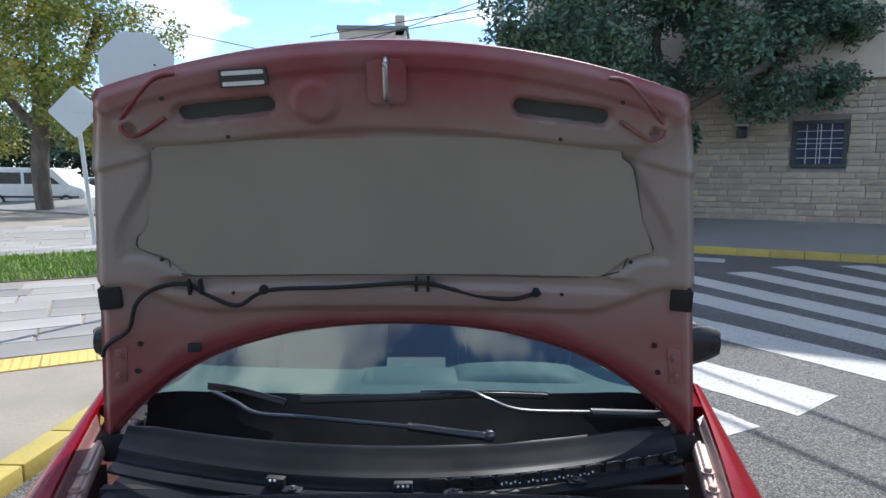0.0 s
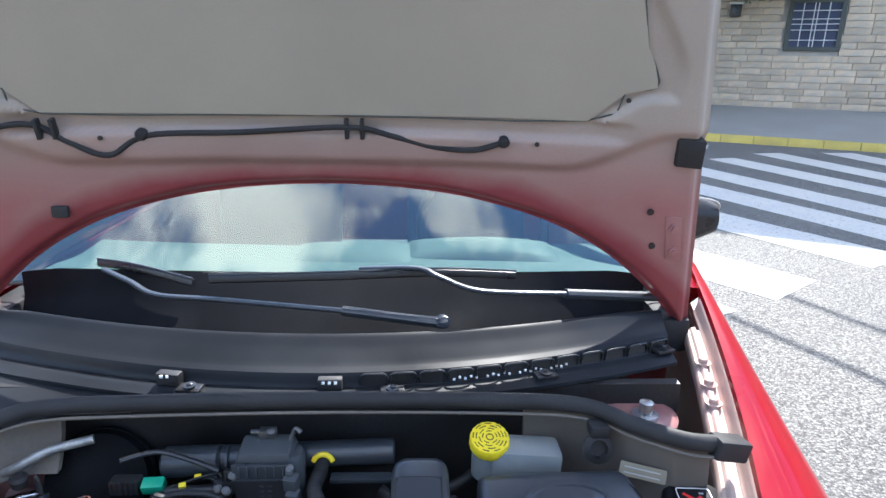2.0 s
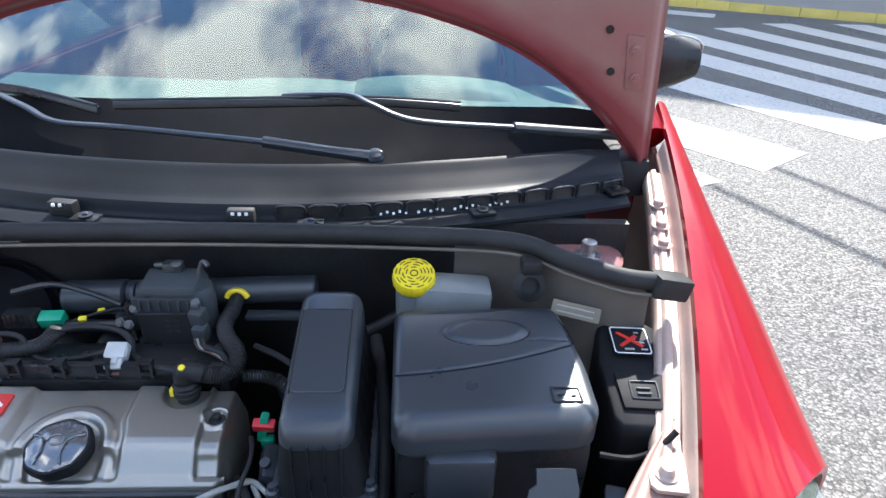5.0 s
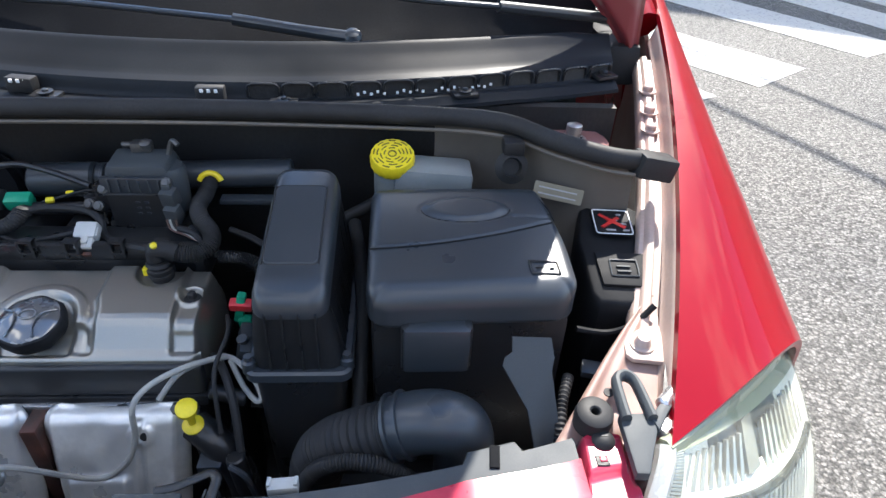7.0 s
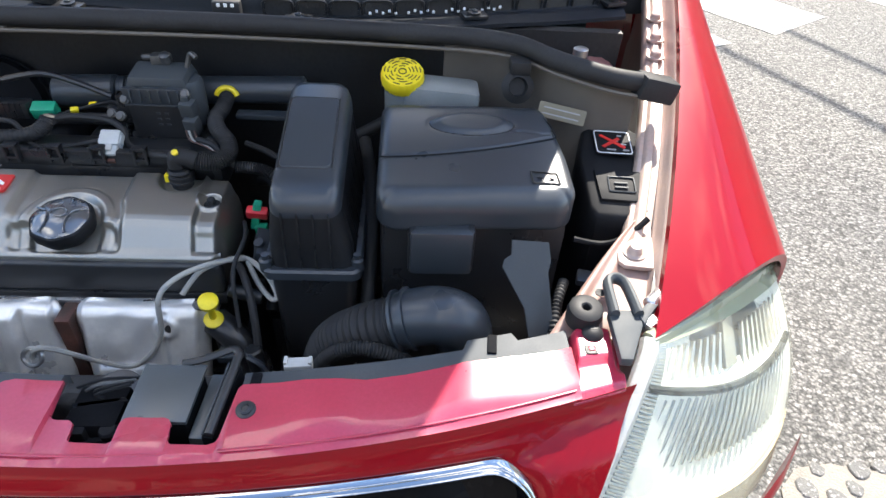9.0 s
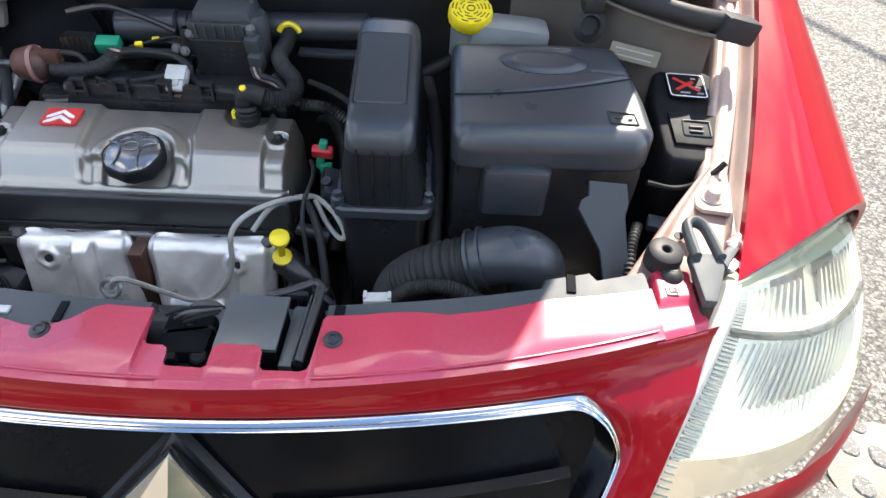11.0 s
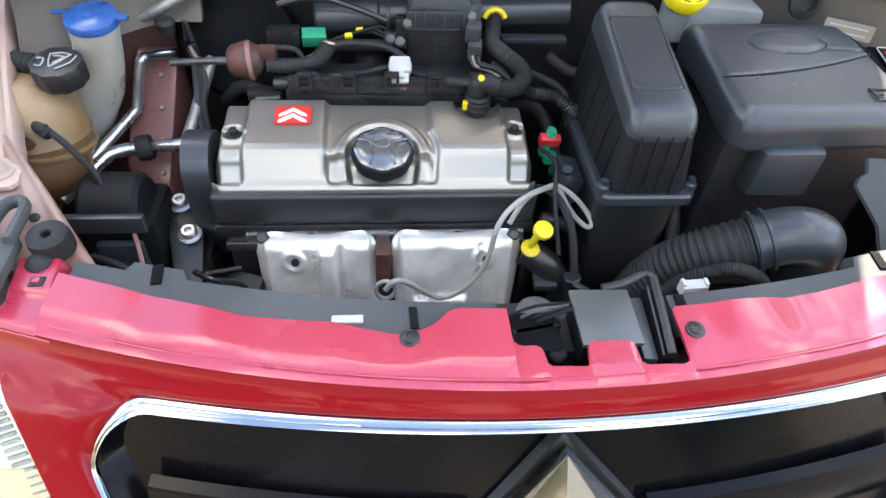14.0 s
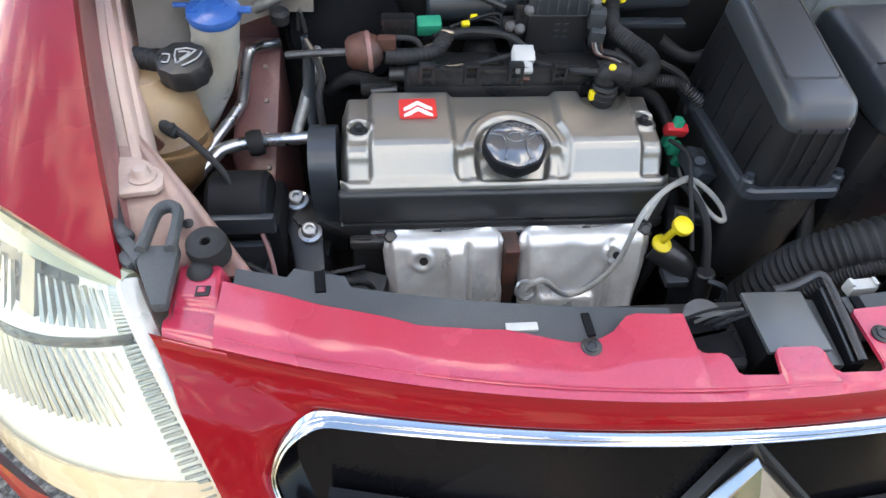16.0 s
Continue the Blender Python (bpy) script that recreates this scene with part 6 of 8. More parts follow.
part("latch_disc", lathe([(0.024, 0), (0.024, 0.004), (0.020, 0.005)], (-0.004, 0.046, 0.755), (0.1, -0.3, 1), 28), M["iron"], latch)
for k in range(4):
    part("latch_finger", prism([(-0.038 + 0.002 * k, 0.022 - 0.010 * k), (0.010 - 0.004 * k, 0.030 - 0.012 * k), (0.016 - 0.003 * k, 0.026 - 0.012 * k), (-0.034 + 0.002 * k, 0.016 - 0.010 * k)], 0.762 - 0.006 * k, 0.770 - 0.005 * k, 0.001), M["matt"], latch)
part("latch_post", joined(rod((0.008, -0.004, 0.70), (0.006, -0.006, 0.768), 0.009, 14, 0.002), box((-0.022, -0.002, 0.748), (0.014, 0.020, 0.040), 0.003)), M["matt"], latch)
for k in range(4):
    part("latch_spring", tube([(-0.036 + 0.01 * k, 0.036 - 0.004 * k, 0.776), (-0.010, 0.040 - 0.006 * k, 0.784), (0.022, 0.044 - 0.005 * k, 0.782 + 0.003 * k)], 0.0017, 6, 5), M["iron"] if k == 1 else M["matt"], latch)
# lower parts of the nose that close the bay
part("radiator", box((0, 0.075, 0.50), (0.70, 0.03, 0.46), 0.004), M["dark"], car)
part("crossmember", box((0, 0.03, 0.735), (0.92, 0.045, 0.03), 0.008), M["dark"], car)


# ---- engine ----
engine = thing("engine", (-0.16, 0.32, 0.35), "four cylinder engine with a grey metal valve cover", "engine")


COVER = [(0.2670, 0.694), (0.2660, 0.715), (0.2664, 0.7380), (0.2682, 0.7450), (0.2720, 0.7495), (0.2750, 0.7515), (0.2790, 0.7545), (0.2960, 0.7775), (0.3020, 0.7840), (0.3100, 0.7870), (0.3450, 0.7920), (0.4040, 0.7985)]
COVER_RUN = [0.0]
for (ya, za), (yb, zb) in zip(COVER, COVER[1:]):
    COVER_RUN.append(COVER_RUN[-1] + math.hypot(yb - ya, zb - za))


def cover_top(u, v):
    """The cover's pressed top: v runs up the skirt and face, then back over the top."""
    q = v * COVER_RUN[-1]
    i = max(k for k in range(len(COVER) - 1) if COVER_RUN[k] <= q + 1e-9)
    t = (q - COVER_RUN[i]) / (COVER_RUN[i + 1] - COVER_RUN[i])
    x, y, z = lerp(-0.374, 0.040, u), lerp(COVER[i][0], COVER[i + 1][0], t), lerp(COVER[i][1], COVER[i + 1][1], t)
    up = step(0.748, 0.757, z)
    end = max(step(-0.332, -0.340, x), step(0.000, 0.008, x))
    z -= 0.010 * end * up
    y += 0.003 * end * up * step(0.30, 0.29, y)
    r = math.hypot(x + 0.160, (y - 0.300) * 0.92)
    mid = step(-0.238, -0.228, x) * step(-0.092, -0.102, x)
    ring = step(0.076, 0.068, r)
    z -= 0.008 * max(ring, mid * step(0.288, 0.300, y)) * up
    y += 0.007 * mid * step(0.747, 0.762, z) * step(0.305, 0.290, y)
    z += 0.0035 * step(0.062, 0.058, r) * step(0.046, 0.050, r) * up
    z -= 0.005 * step(0.046, 0.043, r) * up
    for bx, by in ((-0.350, 0.338), (0.018, 0.347)):
        q = math.hypot(x - bx, y - by)
        z += 0.004 * step(0.020, 0.016, q) - 0.008 * step(0.014, 0.011, q)
    q = math.hypot(x + 0.030, y - 0.388)
    z -= 0.010 * step(0.034, 0.026, q)
    edge = min(x + 0.374, 0.040 - x)
    z -= 0.026 * step(0.012, 0.0, edge) ** 1.5 * up
    y += 0.010 * step(0.014, 0.0, edge) ** 1.6 * step(0.33, 0.28, y)
    z -= 0.020 * step(0.010, 0.0, 0.404 - y)
    return Vector((x, y, max(z, 0.693)))


vc = part("valve_cover", slab(180, 120, cover_top, lambda u, v, p: Vector((p.x, p.y, 0.692))), M["valve"], engine, "satin grey metal valve cover", smooth=60)
# dark band added over the metal foot, in place of its shade and dark reflection
part("skirt_band", box((-0.167, 0.2690, 0.7165), (0.419, 0.018, 0.049), 0.007, seg=4), M["skirt"], vc, "dark band for the shade at the foot of the cover")
part("gasket", box((-0.167, 0.333, 0.683), (0.424, 0.152, 0.020), 0.007), M["black"], engine)
part("cylinder_head", joined(box((-0.165, 0.335, 0.60), (0.40, 0.17, 0.15), 0.01), box((-0.165, 0.35, 0.42), (0.42, 0.22, 0.26), 0.02)), M["dark"], engine)
part("head_edge", joined(box((-0.167, 0.258, 0.664), (0.40, 0.02, 0.014), 0.004), *[lathe([(0.009, 0), (0.009, 0.012), (0.006, 0.014)], (x, 0.247, 0.660), (0, -1, 0.4), 12) for x in (-0.30, -0.235, -0.12, -0.06, 0.0)]), M["iron"], engine)
cap = part("oil_cap", lathe([(0.034, -0.014), (0.0385, -0.006), (0.0395, 0.004), (0.0375, 0.009), (0.034, 0.0105)], (-0.160, 0.298, 0.779), (0, -0.22, 1), 60, 8, 0.022), M["matt"], vc, "black oil filler cap with shiny top")
part("cap_top", lathe([(0.0345, 0.008), (0.035, 0.0105), (0.029, 0.0140), (0.010, 0.0160)], (-0.160, 0.298, 0.779), (0, -0.22, 1), 60, 8, 0.018), M["captop"], cap, "glossy dark cap top")
cm = Matrix.Translation((-0.160, 0.298, 0.7785)) @ frame_of((0, -0.22, 1)) @ Matrix.Translation((0, 0, -0.011))
for sx in (-1, 1):
    part("cap_rib", tube([cm @ Vector(p) for p in ((sx * 0.031, 0.012, 0.0265), (sx * 0.016, 0.006, 0.0285), (sx * 0.012, -0.012, 0.0285), (sx * 0.016, -0.028, 0.0265))], 0.0014, 6, 6), M["captop"], cap)
part("cap_rib", tube([cm @ Vector((0.010 * math.cos(a), 0.004 + 0.007 * math.sin(a), 0.0285)) for a in (k * math.pi / 5 for k in range(10))], 0.001, 6, 3, closed=True), M["captop"], cap)
badge_m = Matrix.Translation((-0.2755, 0.361, 0.7935)) @ pose(0, 0, 0, 4, 0, 1)
bd = part("maker_plate", prism(rounded(0.047, 0.036, 0.003, 3), 0.0, 0.003, 0.0, place=badge_m), M["redprint"], vc, "small red plate with two white chevrons")
for dy in (0.003, -0.009):
    part("chevron", prism([(-0.018, dy - 0.004), (0.0, dy + 0.010), (0.018, dy - 0.004), (0.018, dy - 0.0085), (0.010, dy - 0.0055), (0.0, dy + 0.003), (-0.010, dy - 0.0055), (-0.018, dy - 0.0085)], 0.003, 0.0040, 0.0, place=badge_m), M["whitepaint"], bd)
for bx, by in ((-0.350, 0.338), (0.018, 0.347)):
    part("cover_bolt", joined(lathe([(0.0125, -0.006), (0.0125, 0.002), (0.009, 0.004)], (bx, by, 0.777), (0, 0, 1), 20), lathe([(0.006, 0), (0.006, 0.008), (0.004, 0.010)], (bx, by, 0.780), (0, 0, 1), 6)), M["rubber"], vc, "dark cover bolt with rubber washer")
part("breather_cap", joined(lathe([(0.020, 0), (0.020, 0.010), (0.015, 0.012), (0.015, 0.024), (0.018, 0.026), (0.018, 0.032), (0.012, 0.036)], (-0.030, 0.385, 0.772), (0, 0, 1), 24)), M["rubber"], vc, "black breather stub")
part("breather_clip", box((-0.047, 0.380, 0.800), (0.007, 0.010, 0.012), 0.002), M["yellow"], vc)

# aluminium heat shields over the exhaust
def shield(x0, x1, seed, name):
    def top(u, v):
        x = lerp(x0 + 0.012 * v, x1 - 0.012 * v * (seed % 2), u)
        w, r = abs(x1 - x0), 0.024
        du = min(u * w, (1 - u) * w)
        cut = (r - math.sqrt(max(0, r * r - (r - du) ** 2))) if du < r else 0.0
        cut += 0.005 * math.sin(math.pi * u) ** 2
        v = lerp(cut / 0.17, 1, v)
        y = 0.252 - 0.010 * step(0, 0.12, v) - 0.062 * v
        z = 0.692 - 0.152 * v - 0.02 * v * v
        d = 0.004 * step(0, 0.03, min(u, 1 - u)) + 0.010 * step(0.050, 0.080, min(u, 1 - u)) * step(0.02, 0.06, v)
        d += 0.008 * step(0.50, 0.525, u) * step(0.66, 0.635, u) * step(0.05, 0.15, v) if seed == 0 else 0.0
        d -= 0.006 * step(0.655, 0.67, u) * step(0.715, 0.70, u) * step(0.06, 0.12, v)
        d += (0.008 * step(0.12, 0.16, u) * step(0.62, 0.56, u) * step(0.48, 0.56, v) * step(0.75, 0.66, v)) if seed else 0
        q = math.hypot((u - (0.30 if seed == 0 else 0.70)) * abs(x1 - x0), (v - 0.20) * 0.17)
        d += 0.005 * step(0.018, 0.013, q) - 0.003 * step(0.010, 0.007, q)
        d += 0.0008 * math.sin(60 * x + seed) * math.sin(17 * v + 2 * seed) + 0.0005 * math.sin(140 * x + 23 * v)
        d -= 0.012 * step(0.06, 0, min(u, 1 - u)) * v
        return Vector((x, y, z)) + d * Vector((0, -0.88, 0.47))
    sh = part(name, slab(64, 60, top, lambda u, v, p: Vector(p) + Vector((0, 0.004, -0.003))), M["alu"], engine, "crinkled aluminium heat shield", smooth=70)
    hx = lerp(x0, x1, 0.30 if seed == 0 else 0.70)
    part("shield_hole", lathe([(0.0055, 0), (0.0055, 0.002)], (hx + 0.004, 0.2155, 0.6685), (0, -0.90, 0.40), 14), M["dark"], sh)
    part("shield_bolt", lathe([(0.011, 0), (0.011, 0.003), (0.007, 0.004), (0.007, 0.009)], (lerp(x0, x1, 0.55), 0.180, 0.572), (0, -0.90, 0.40), 6), M["iron"], sh)
    part("shield_bolt", lathe([(0.009, 0), (0.009, 0.003), (0.006, 0.008)], ((x0 + 0.010) if seed == 0 else (x1 - 0.012), 0.240, 0.690), (0, -0.75, 0.66), 6), M["iron"], sh)


shield(-0.325, -0.168, 0, "heat_shield")
shield(-0.152, 0.024, 1, "heat_shield")
part("exhaust_gap", box((-0.161, 0.240, 0.60), (0.02, 0.05, 0.16), 0.004), M["rust"], engine, "rusty exhaust showing between the shields")
ring_at = (-0.159, 0.145, 0.692)
part("earth_cable", tube([ring_at, (-0.141, 0.149, 0.704), (-0.087, 0.190, 0.622), (-0.050, 0.196, 0.638), (-0.028, 0.20, 0.680), (-0.020, 0.205, 0.735), (0.0, 0.225, 0.752), (0.036, 0.254, 0.752), (0.072, 0.280, 0.740)], 0.0036, 8, 8), M["wire"], engine, "looping grey sensor cable")
part("cable_ring", tube([Vector(ring_at) + 0.011 * Vector((math.cos(a), 0.5 * math.sin(a), 0.85 * math.sin(a))) for a in (k * math.pi / 5 for k in range(10))], 0.0028, 6, 3, closed=True), M["steel"], engine)
part("earth_cable", tube([(0.000, 0.226, 0.722), (0.022, 0.248, 0.744), (0.052, 0.268, 0.746), (0.074, 0.280, 0.739), (0.100, 0.264, 0.726), (0.116, 0.244, 0.709), (0.110, 0.240, 0.702), (0.092, 0.256, 0.712), (0.074, 0.279, 0.735)], 0.0036, 8, 8), M["wire"], engine)

# dipstick
dip = thing("dipstick", (0.033, 0.22, 0.60), "bright yellow dipstick handle on a dark tube", "dipstick")
part("handle", joined(lathe([(0.004, 0), (0.0115, 0.002), (0.0128, 0.006), (0.0125, 0.011), (0.008, 0.014)], (0.0385, 0.208, 0.722), (0.12, -0.32, 1), 28), rod((0.0335, 0.222, 0.686), (0.038, 0.210, 0.724), 0.0048, 14), lathe([(0.006, 0), (0.0125, 0.003), (0.0130, 0.007), (0.007, 0.011)], (0.033, 0.224, 0.675), (0.12, -0.32, 1), 28)), M["yellow"], dip, "yellow plastic handle")
part("tube", tube([(0.033, 0.224, 0.682), (0.034, 0.232, 0.60), (0.03, 0.25, 0.45)], 0.007, 8, 6), M["black"], dip)

# timing cover, engine mount and belts at the left end
part("timing_cover", joined(loft([[Vector((x, 0.332 + 0.046 * math.cos(a), 0.735 + (0.048 if math.sin(a) > 0 else 0.16) * math.sin(a))) for a in (k * math.pi / 16 for k in range(32))] for x in (-0.412, -0.409, -0.382, -0.378)])), M["cover"], engine, "black plastic timing cover", smooth=50)
mount = thing("engine_mount", (-0.43, 0.28, 0.55), "black cast engine mount with two bright bolts", "engine mount")
part("arm", joined(prism([(-0.468, 0.335), (-0.452, 0.356), (-0.424, 0.350), (-0.404, 0.290), (-0.398, 0.205), (-0.412, 0.190), (-0.432, 0.205), (-0.446, 0.270)], 0.632, 0.668, 0.006, place=lambda x, y, z: Vector((x, y, z - 0.20 * max(0, 0.33 - y) - 0.5 * max(0, 0.26 - y)))), box((-0.44, 0.30, 0.58), (0.09, 0.07, 0.10), 0.012), box((-0.385, 0.295, 0.660), (0.050, 0.030, 0.016), 0.004, (0, 8, -25))), M["black"], mount)
for k in range(3):
    part("cast_mark", box((-0.442 + 0.006 * k, 0.300 - 0.008 * k, 0.6665 - 0.0015 * k), (0.008, 0.003, 0.002), 0.0005, (0, 0, -60)), M["iron"], mount)
for p in ((-0.440, 0.331, 0.671), (-0.420, 0.280, 0.660)):
    part("mount_bolt", joined(lathe([(0.0155, -0.003), (0.0155, 0.001), (0.0105, 0.002), (0.0105, 0.009), (0.0085, 0.011), (0.005, 0.011), (0.0045, 0.006)], p, (0, -0.25, 1), 28)), M["steel"], mount, "bright flange bolt")
for k in range(3):
    part("belt", tube([(-0.452 + 0.009 * k, 0.20, 0.66), (-0.458 + 0.009 * k, 0.17, 0.55), (-0.462 + 0.009 * k, 0.16, 0.42)], 0.0035, 6, 4), M["pinkish"], mount)
for k in range(4):
    part("fin", box((-0.372, 0.235 - 0.016 * k, 0.632 - 0.018 * k), (0.045, 0.005, 0.030), 0.001, (35, 0, 12)), M["dark"], mount)
part("bracket", joined(box((-0.345, 0.222, 0.618), (0.05, 0.03, 0.025), 0.005, (20, 0, -20)), box((-0.37, 0.21, 0.585), (0.05, 0.05, 0.09), 0.008)), M["dark"], mount)
alt = thing("alternator", (-0.50, 0.27, 0.45), "black ribbed housing low beside the engine", "alternator")
part("housing", joined(rod((-0.535, 0.285, 0.705), (-0.462, 0.285, 0.705), 0.045, 28, 0.006), box((-0.50, 0.30, 0.62), (0.10, 0.09, 0.16), 0.012)), M["matt"], alt)
part("band", joined(box((-0.50, 0.243, 0.715), (0.095, 0.012, 0.026), 0.004), box((-0.49, 0.235, 0.645), (0.055, 0.012, 0.09), 0.004)), M["cover"], alt)
for k in range(4):
    part("rib", box((-0.528 + 0.02 * k, 0.225, 0.61), (0.006, 0.04, 0.11), 0.002), M["matt"], alt)

# ---- intake side behind the engine ----
intake = thing("intake_manifold", (-0.15, 0.45, 0.70), "black plastic intake manifold behind the valve cover", "manifold")
part("plenum", joined(box((-0.135, 0.445, 0.782), (0.31, 0.075, 0.05), 0.010), box((-0.135, 0.414, 0.808), (0.30, 0.014, 0.026), 0.004)), M["black"], intake)
for k in range(5):
    x = -0.262 + 0.058 * k
    part("clip", joined(box((x - 0.008, 0.405, 0.818), (0.004, 0.010, 0.026), 0.001), box((x + 0.008, 0.405, 0.818), (0.004, 0.010, 0.026), 0.001), box((x, 0.407, 0.829), (0.020, 0.012, 0.004), 0.001), box((x, 0.405, 0.812), (0.020, 0.010, 0.004), 0.001)), M["black"], intake)
for k in range(4):
    part("runner", tube([(-0.245 + 0.068 * k, 0.45, 0.77), (-0.245 + 0.068 * k, 0.50, 0.785), (-0.24 + 0.065 * k, 0.545, 0.77), (-0.24 + 0.065 * k, 0.55, 0.70)], 0.024, 12, 6), M["dark"], intake)
part("fuel_rail", rod((-0.25, 0.500, 0.822), (-0.12, 0.500, 0.824), 0.009, 14, 0.002), M["black"], intake)
for k, x in enumerate((-0.205, -0.190)):
    part("rail_clip", box((x, 0.489 + 0.026 * k, 0.842 - 0.004 * k), (0.011, 0.008, 0.007), 0.002, (25, 0, 12)), M["yellow"], intake)
throttle = thing("throttle_body", (-0.08, 0.49, 0.78), "black throttle housing with a grey ribbed top", "throttle body")
part("housing", joined(box((-0.079, 0.503, 0.838), (0.086, 0.050, 0.082), 0.006), box((-0.080, 0.51, 0.79), (0.10, 0.06, 0.05), 0.008)), M["black"], throttle)
part("top", joined(box((-0.076, 0.512, 0.890), (0.092, 0.058, 0.022), 0.006, (6, 0, 0), taper=0.86), lathe([(0.022, 0), (0.0235, 0.004), (0.0235, 0.062), (0.020, 0.068)], (-0.040, 0.508, 0.822), (0, 0, 1), 28)), M["slate"], throttle, "grey housing lid")
part("lid_lip", joined(box((-0.079, 0.4795, 0.873), (0.090, 0.008, 0.026), 0.003), box((-0.083, 0.4750, 0.8605), (0.080, 0.003, 0.003), 0.001)), M["cover"], throttle)
for k in range(6):
    part("lid_rib", box((-0.112 + 0.0135 * k, 0.4745, 0.874), (0.0024, 0.005, 0.019), 0.0008), M["slate"], throttle)
for i in range(2):
    for j in range(3):
        part("mark", box((-0.080 + 0.012 * i, 0.4772, 0.829 + 0.009 * j), (0.006, 0.0012, 0.003), 0.0), M["cover"], throttle)
for p in ((-0.035, 0.478, 0.879), (-0.122, 0.479, 0.867), (-0.133, 0.475, 0.842), (-0.146, 0.478, 0.844)):
    part("screw", lathe([(0.0070, -0.004), (0.0070, 0.003), (0.0045, 0.004), (0.0045, 0.0065)], p, (0, -0.8, 0.5), 16), M["iron"], throttle)
part("side_lug", joined(box((-0.128, 0.490, 0.852), (0.022, 0.016, 0.040), 0.004), box((-0.146, 0.490, 0.838), (0.020, 0.014, 0.026), 0.004)), M["black"], throttle)
part("lever", joined(box((-0.078, 0.530, 0.908), (0.028, 0.018, 0.016), 0.004), rod((-0.104, 0.530, 0.910), (-0.066, 0.530, 0.912), 0.0045, 10), lathe([(0.008, 0), (0.008, 0.010), (0.005, 0.012)], (-0.070, 0.526, 0.908), (0, -0.3, 1), 14)), M["iron"], throttle)
part("stud", tube([(-0.042, 0.520, 0.895), (-0.036, 0.522, 0.912), (-0.030, 0.520, 0.922), (-0.022, 0.515, 0.918)], 0.0038, 8, 5), M["iron"], throttle)
part("plug", joined(box((-0.031, 0.470, 0.860), (0.022, 0.020, 0.026), 0.004, (10, 0, -12)), box((-0.028, 0.463, 0.838), (0.020, 0.018, 0.026), 0.003, (14, 0, -12)), box((-0.034, 0.474, 0.874), (0.012, 0.014, 0.010), 0.002)), M["slate"], throttle, "grey blue cable plug")
for k in range(4):
    part("lead", tube([(-0.036 + 0.004 * k, 0.453, 0.834), (-0.030 + 0.004 * k, 0.446, 0.822), (-0.012 + 0.004 * k, 0.440, 0.818), (0.008, 0.430, 0.812 + 0.001 * k), (0.016, 0.412, 0.806)], 0.0017, 6, 6), (M["rust"], M["wire"], M["rubber"], M["rust"])[k], throttle)
part("lead", tube([(-0.020, 0.446, 0.824), (0.004, 0.436, 0.822), (0.018, 0.420, 0.815), (0.020, 0.402, 0.804)], 0.0046, 8, 8), M["rubber"], throttle)
part("intake_pipe", joined(rod((-0.255, 0.553, 0.842), (0.125, 0.555, 0.856), 0.021, 28, 0.003), rod((-0.255, 0.548, 0.842), (-0.16, 0.548, 0.846), 0.025, 28, 0.004), rod((-0.152, 0.550, 0.844), (-0.146, 0.550, 0.844), 0.0245, 28, 0.001)), M["cover"], intake, "long black resonator pipe")
part("pipe_bracket", box((0.07, 0.525, 0.825), (0.10, 0.02, 0.008), 0.002), M["cover"], intake)
breather = thing("breather_hose", (0.01, 0.45, 0.79), "ribbed black breather hose with a yellow collar", "hose")
part("hose", tube([(0.008, 0.534, 0.852), (0.004, 0.512, 0.842), (0.000, 0.482, 0.838), (0.012, 0.450, 0.838), (0.031, 0.424, 0.833), (0.034, 0.404, 0.825), (0.018, 0.391, 0.820), (-0.006, 0.387, 0.823), (-0.022, 0.387, 0.826)], 0.0112, 16, 10, rib=0.0010, ribs=64), M["rubber"], breather)
part("elbow", joined(tube([(-0.006, 0.387, 0.824), (-0.020, 0.387, 0.829), (-0.031, 0.387, 0.828), (-0.032, 0.386, 0.815)], 0.0128, 16, 8), lathe([(0.0165, 0), (0.0180, 0.004), (0.0150, 0.008), (0.0150, 0.014), (0.0175, 0.018), (0.0150, 0.022)], (-0.030, 0.385, 0.792), (0, 0, 1), 24)), M["rubber"], breather)
part("collar", tube([Vector((0.008, 0.529, 0.848)) + 0.0165 * Vector((math.cos(a), 0.25 * math.sin(a), math.sin(a))) for a in (0.35 + k * math.pi / 9 for k in range(8))], 0.0046, 8, 4), M["yellow"], breather, "yellow plastic collar")
part("collar", lathe([(0.0045, 0), (0.0045, 0.003), (0.003, 0.004)], (-0.029, 0.380, 0.8395), (0, -0.5, 1), 14), M["yellow"], breather)
loom = thing("wiring_loom", (-0.15, 0.46, 0.80), "black wiring loom with plugs across the manifold", "wiring")
part("cable", tube([(-0.236, 0.462, 0.838), (-0.205, 0.476, 0.838), (-0.155, 0.476, 0.834), (-0.130, 0.462, 0.826), (-0.118, 0.440, 0.816), (-0.085, 0.415, 0.818), (-0.050, 0.395, 0.825), (-0.026, 0.384, 0.830)], 0.0052, 8, 8), M["rubber"], loom)
part("cable", tube([(-0.130, 0.458, 0.822), (-0.112, 0.438, 0.812), (-0.080, 0.420, 0.813), (-0.030, 0.405, 0.818), (0.012, 0.400, 0.812)], 0.0036, 8, 8), M["rubber"], loom)
part("cable", tube([(-0.315, 0.452, 0.842), (-0.275, 0.450, 0.840), (-0.258, 0.444, 0.812), (-0.232, 0.438, 0.806), (-0.190, 0.436, 0.814), (-0.150, 0.440, 0.822), (-0.138, 0.436, 0.824)], 0.0038, 8, 8), M["rubber"], loom)
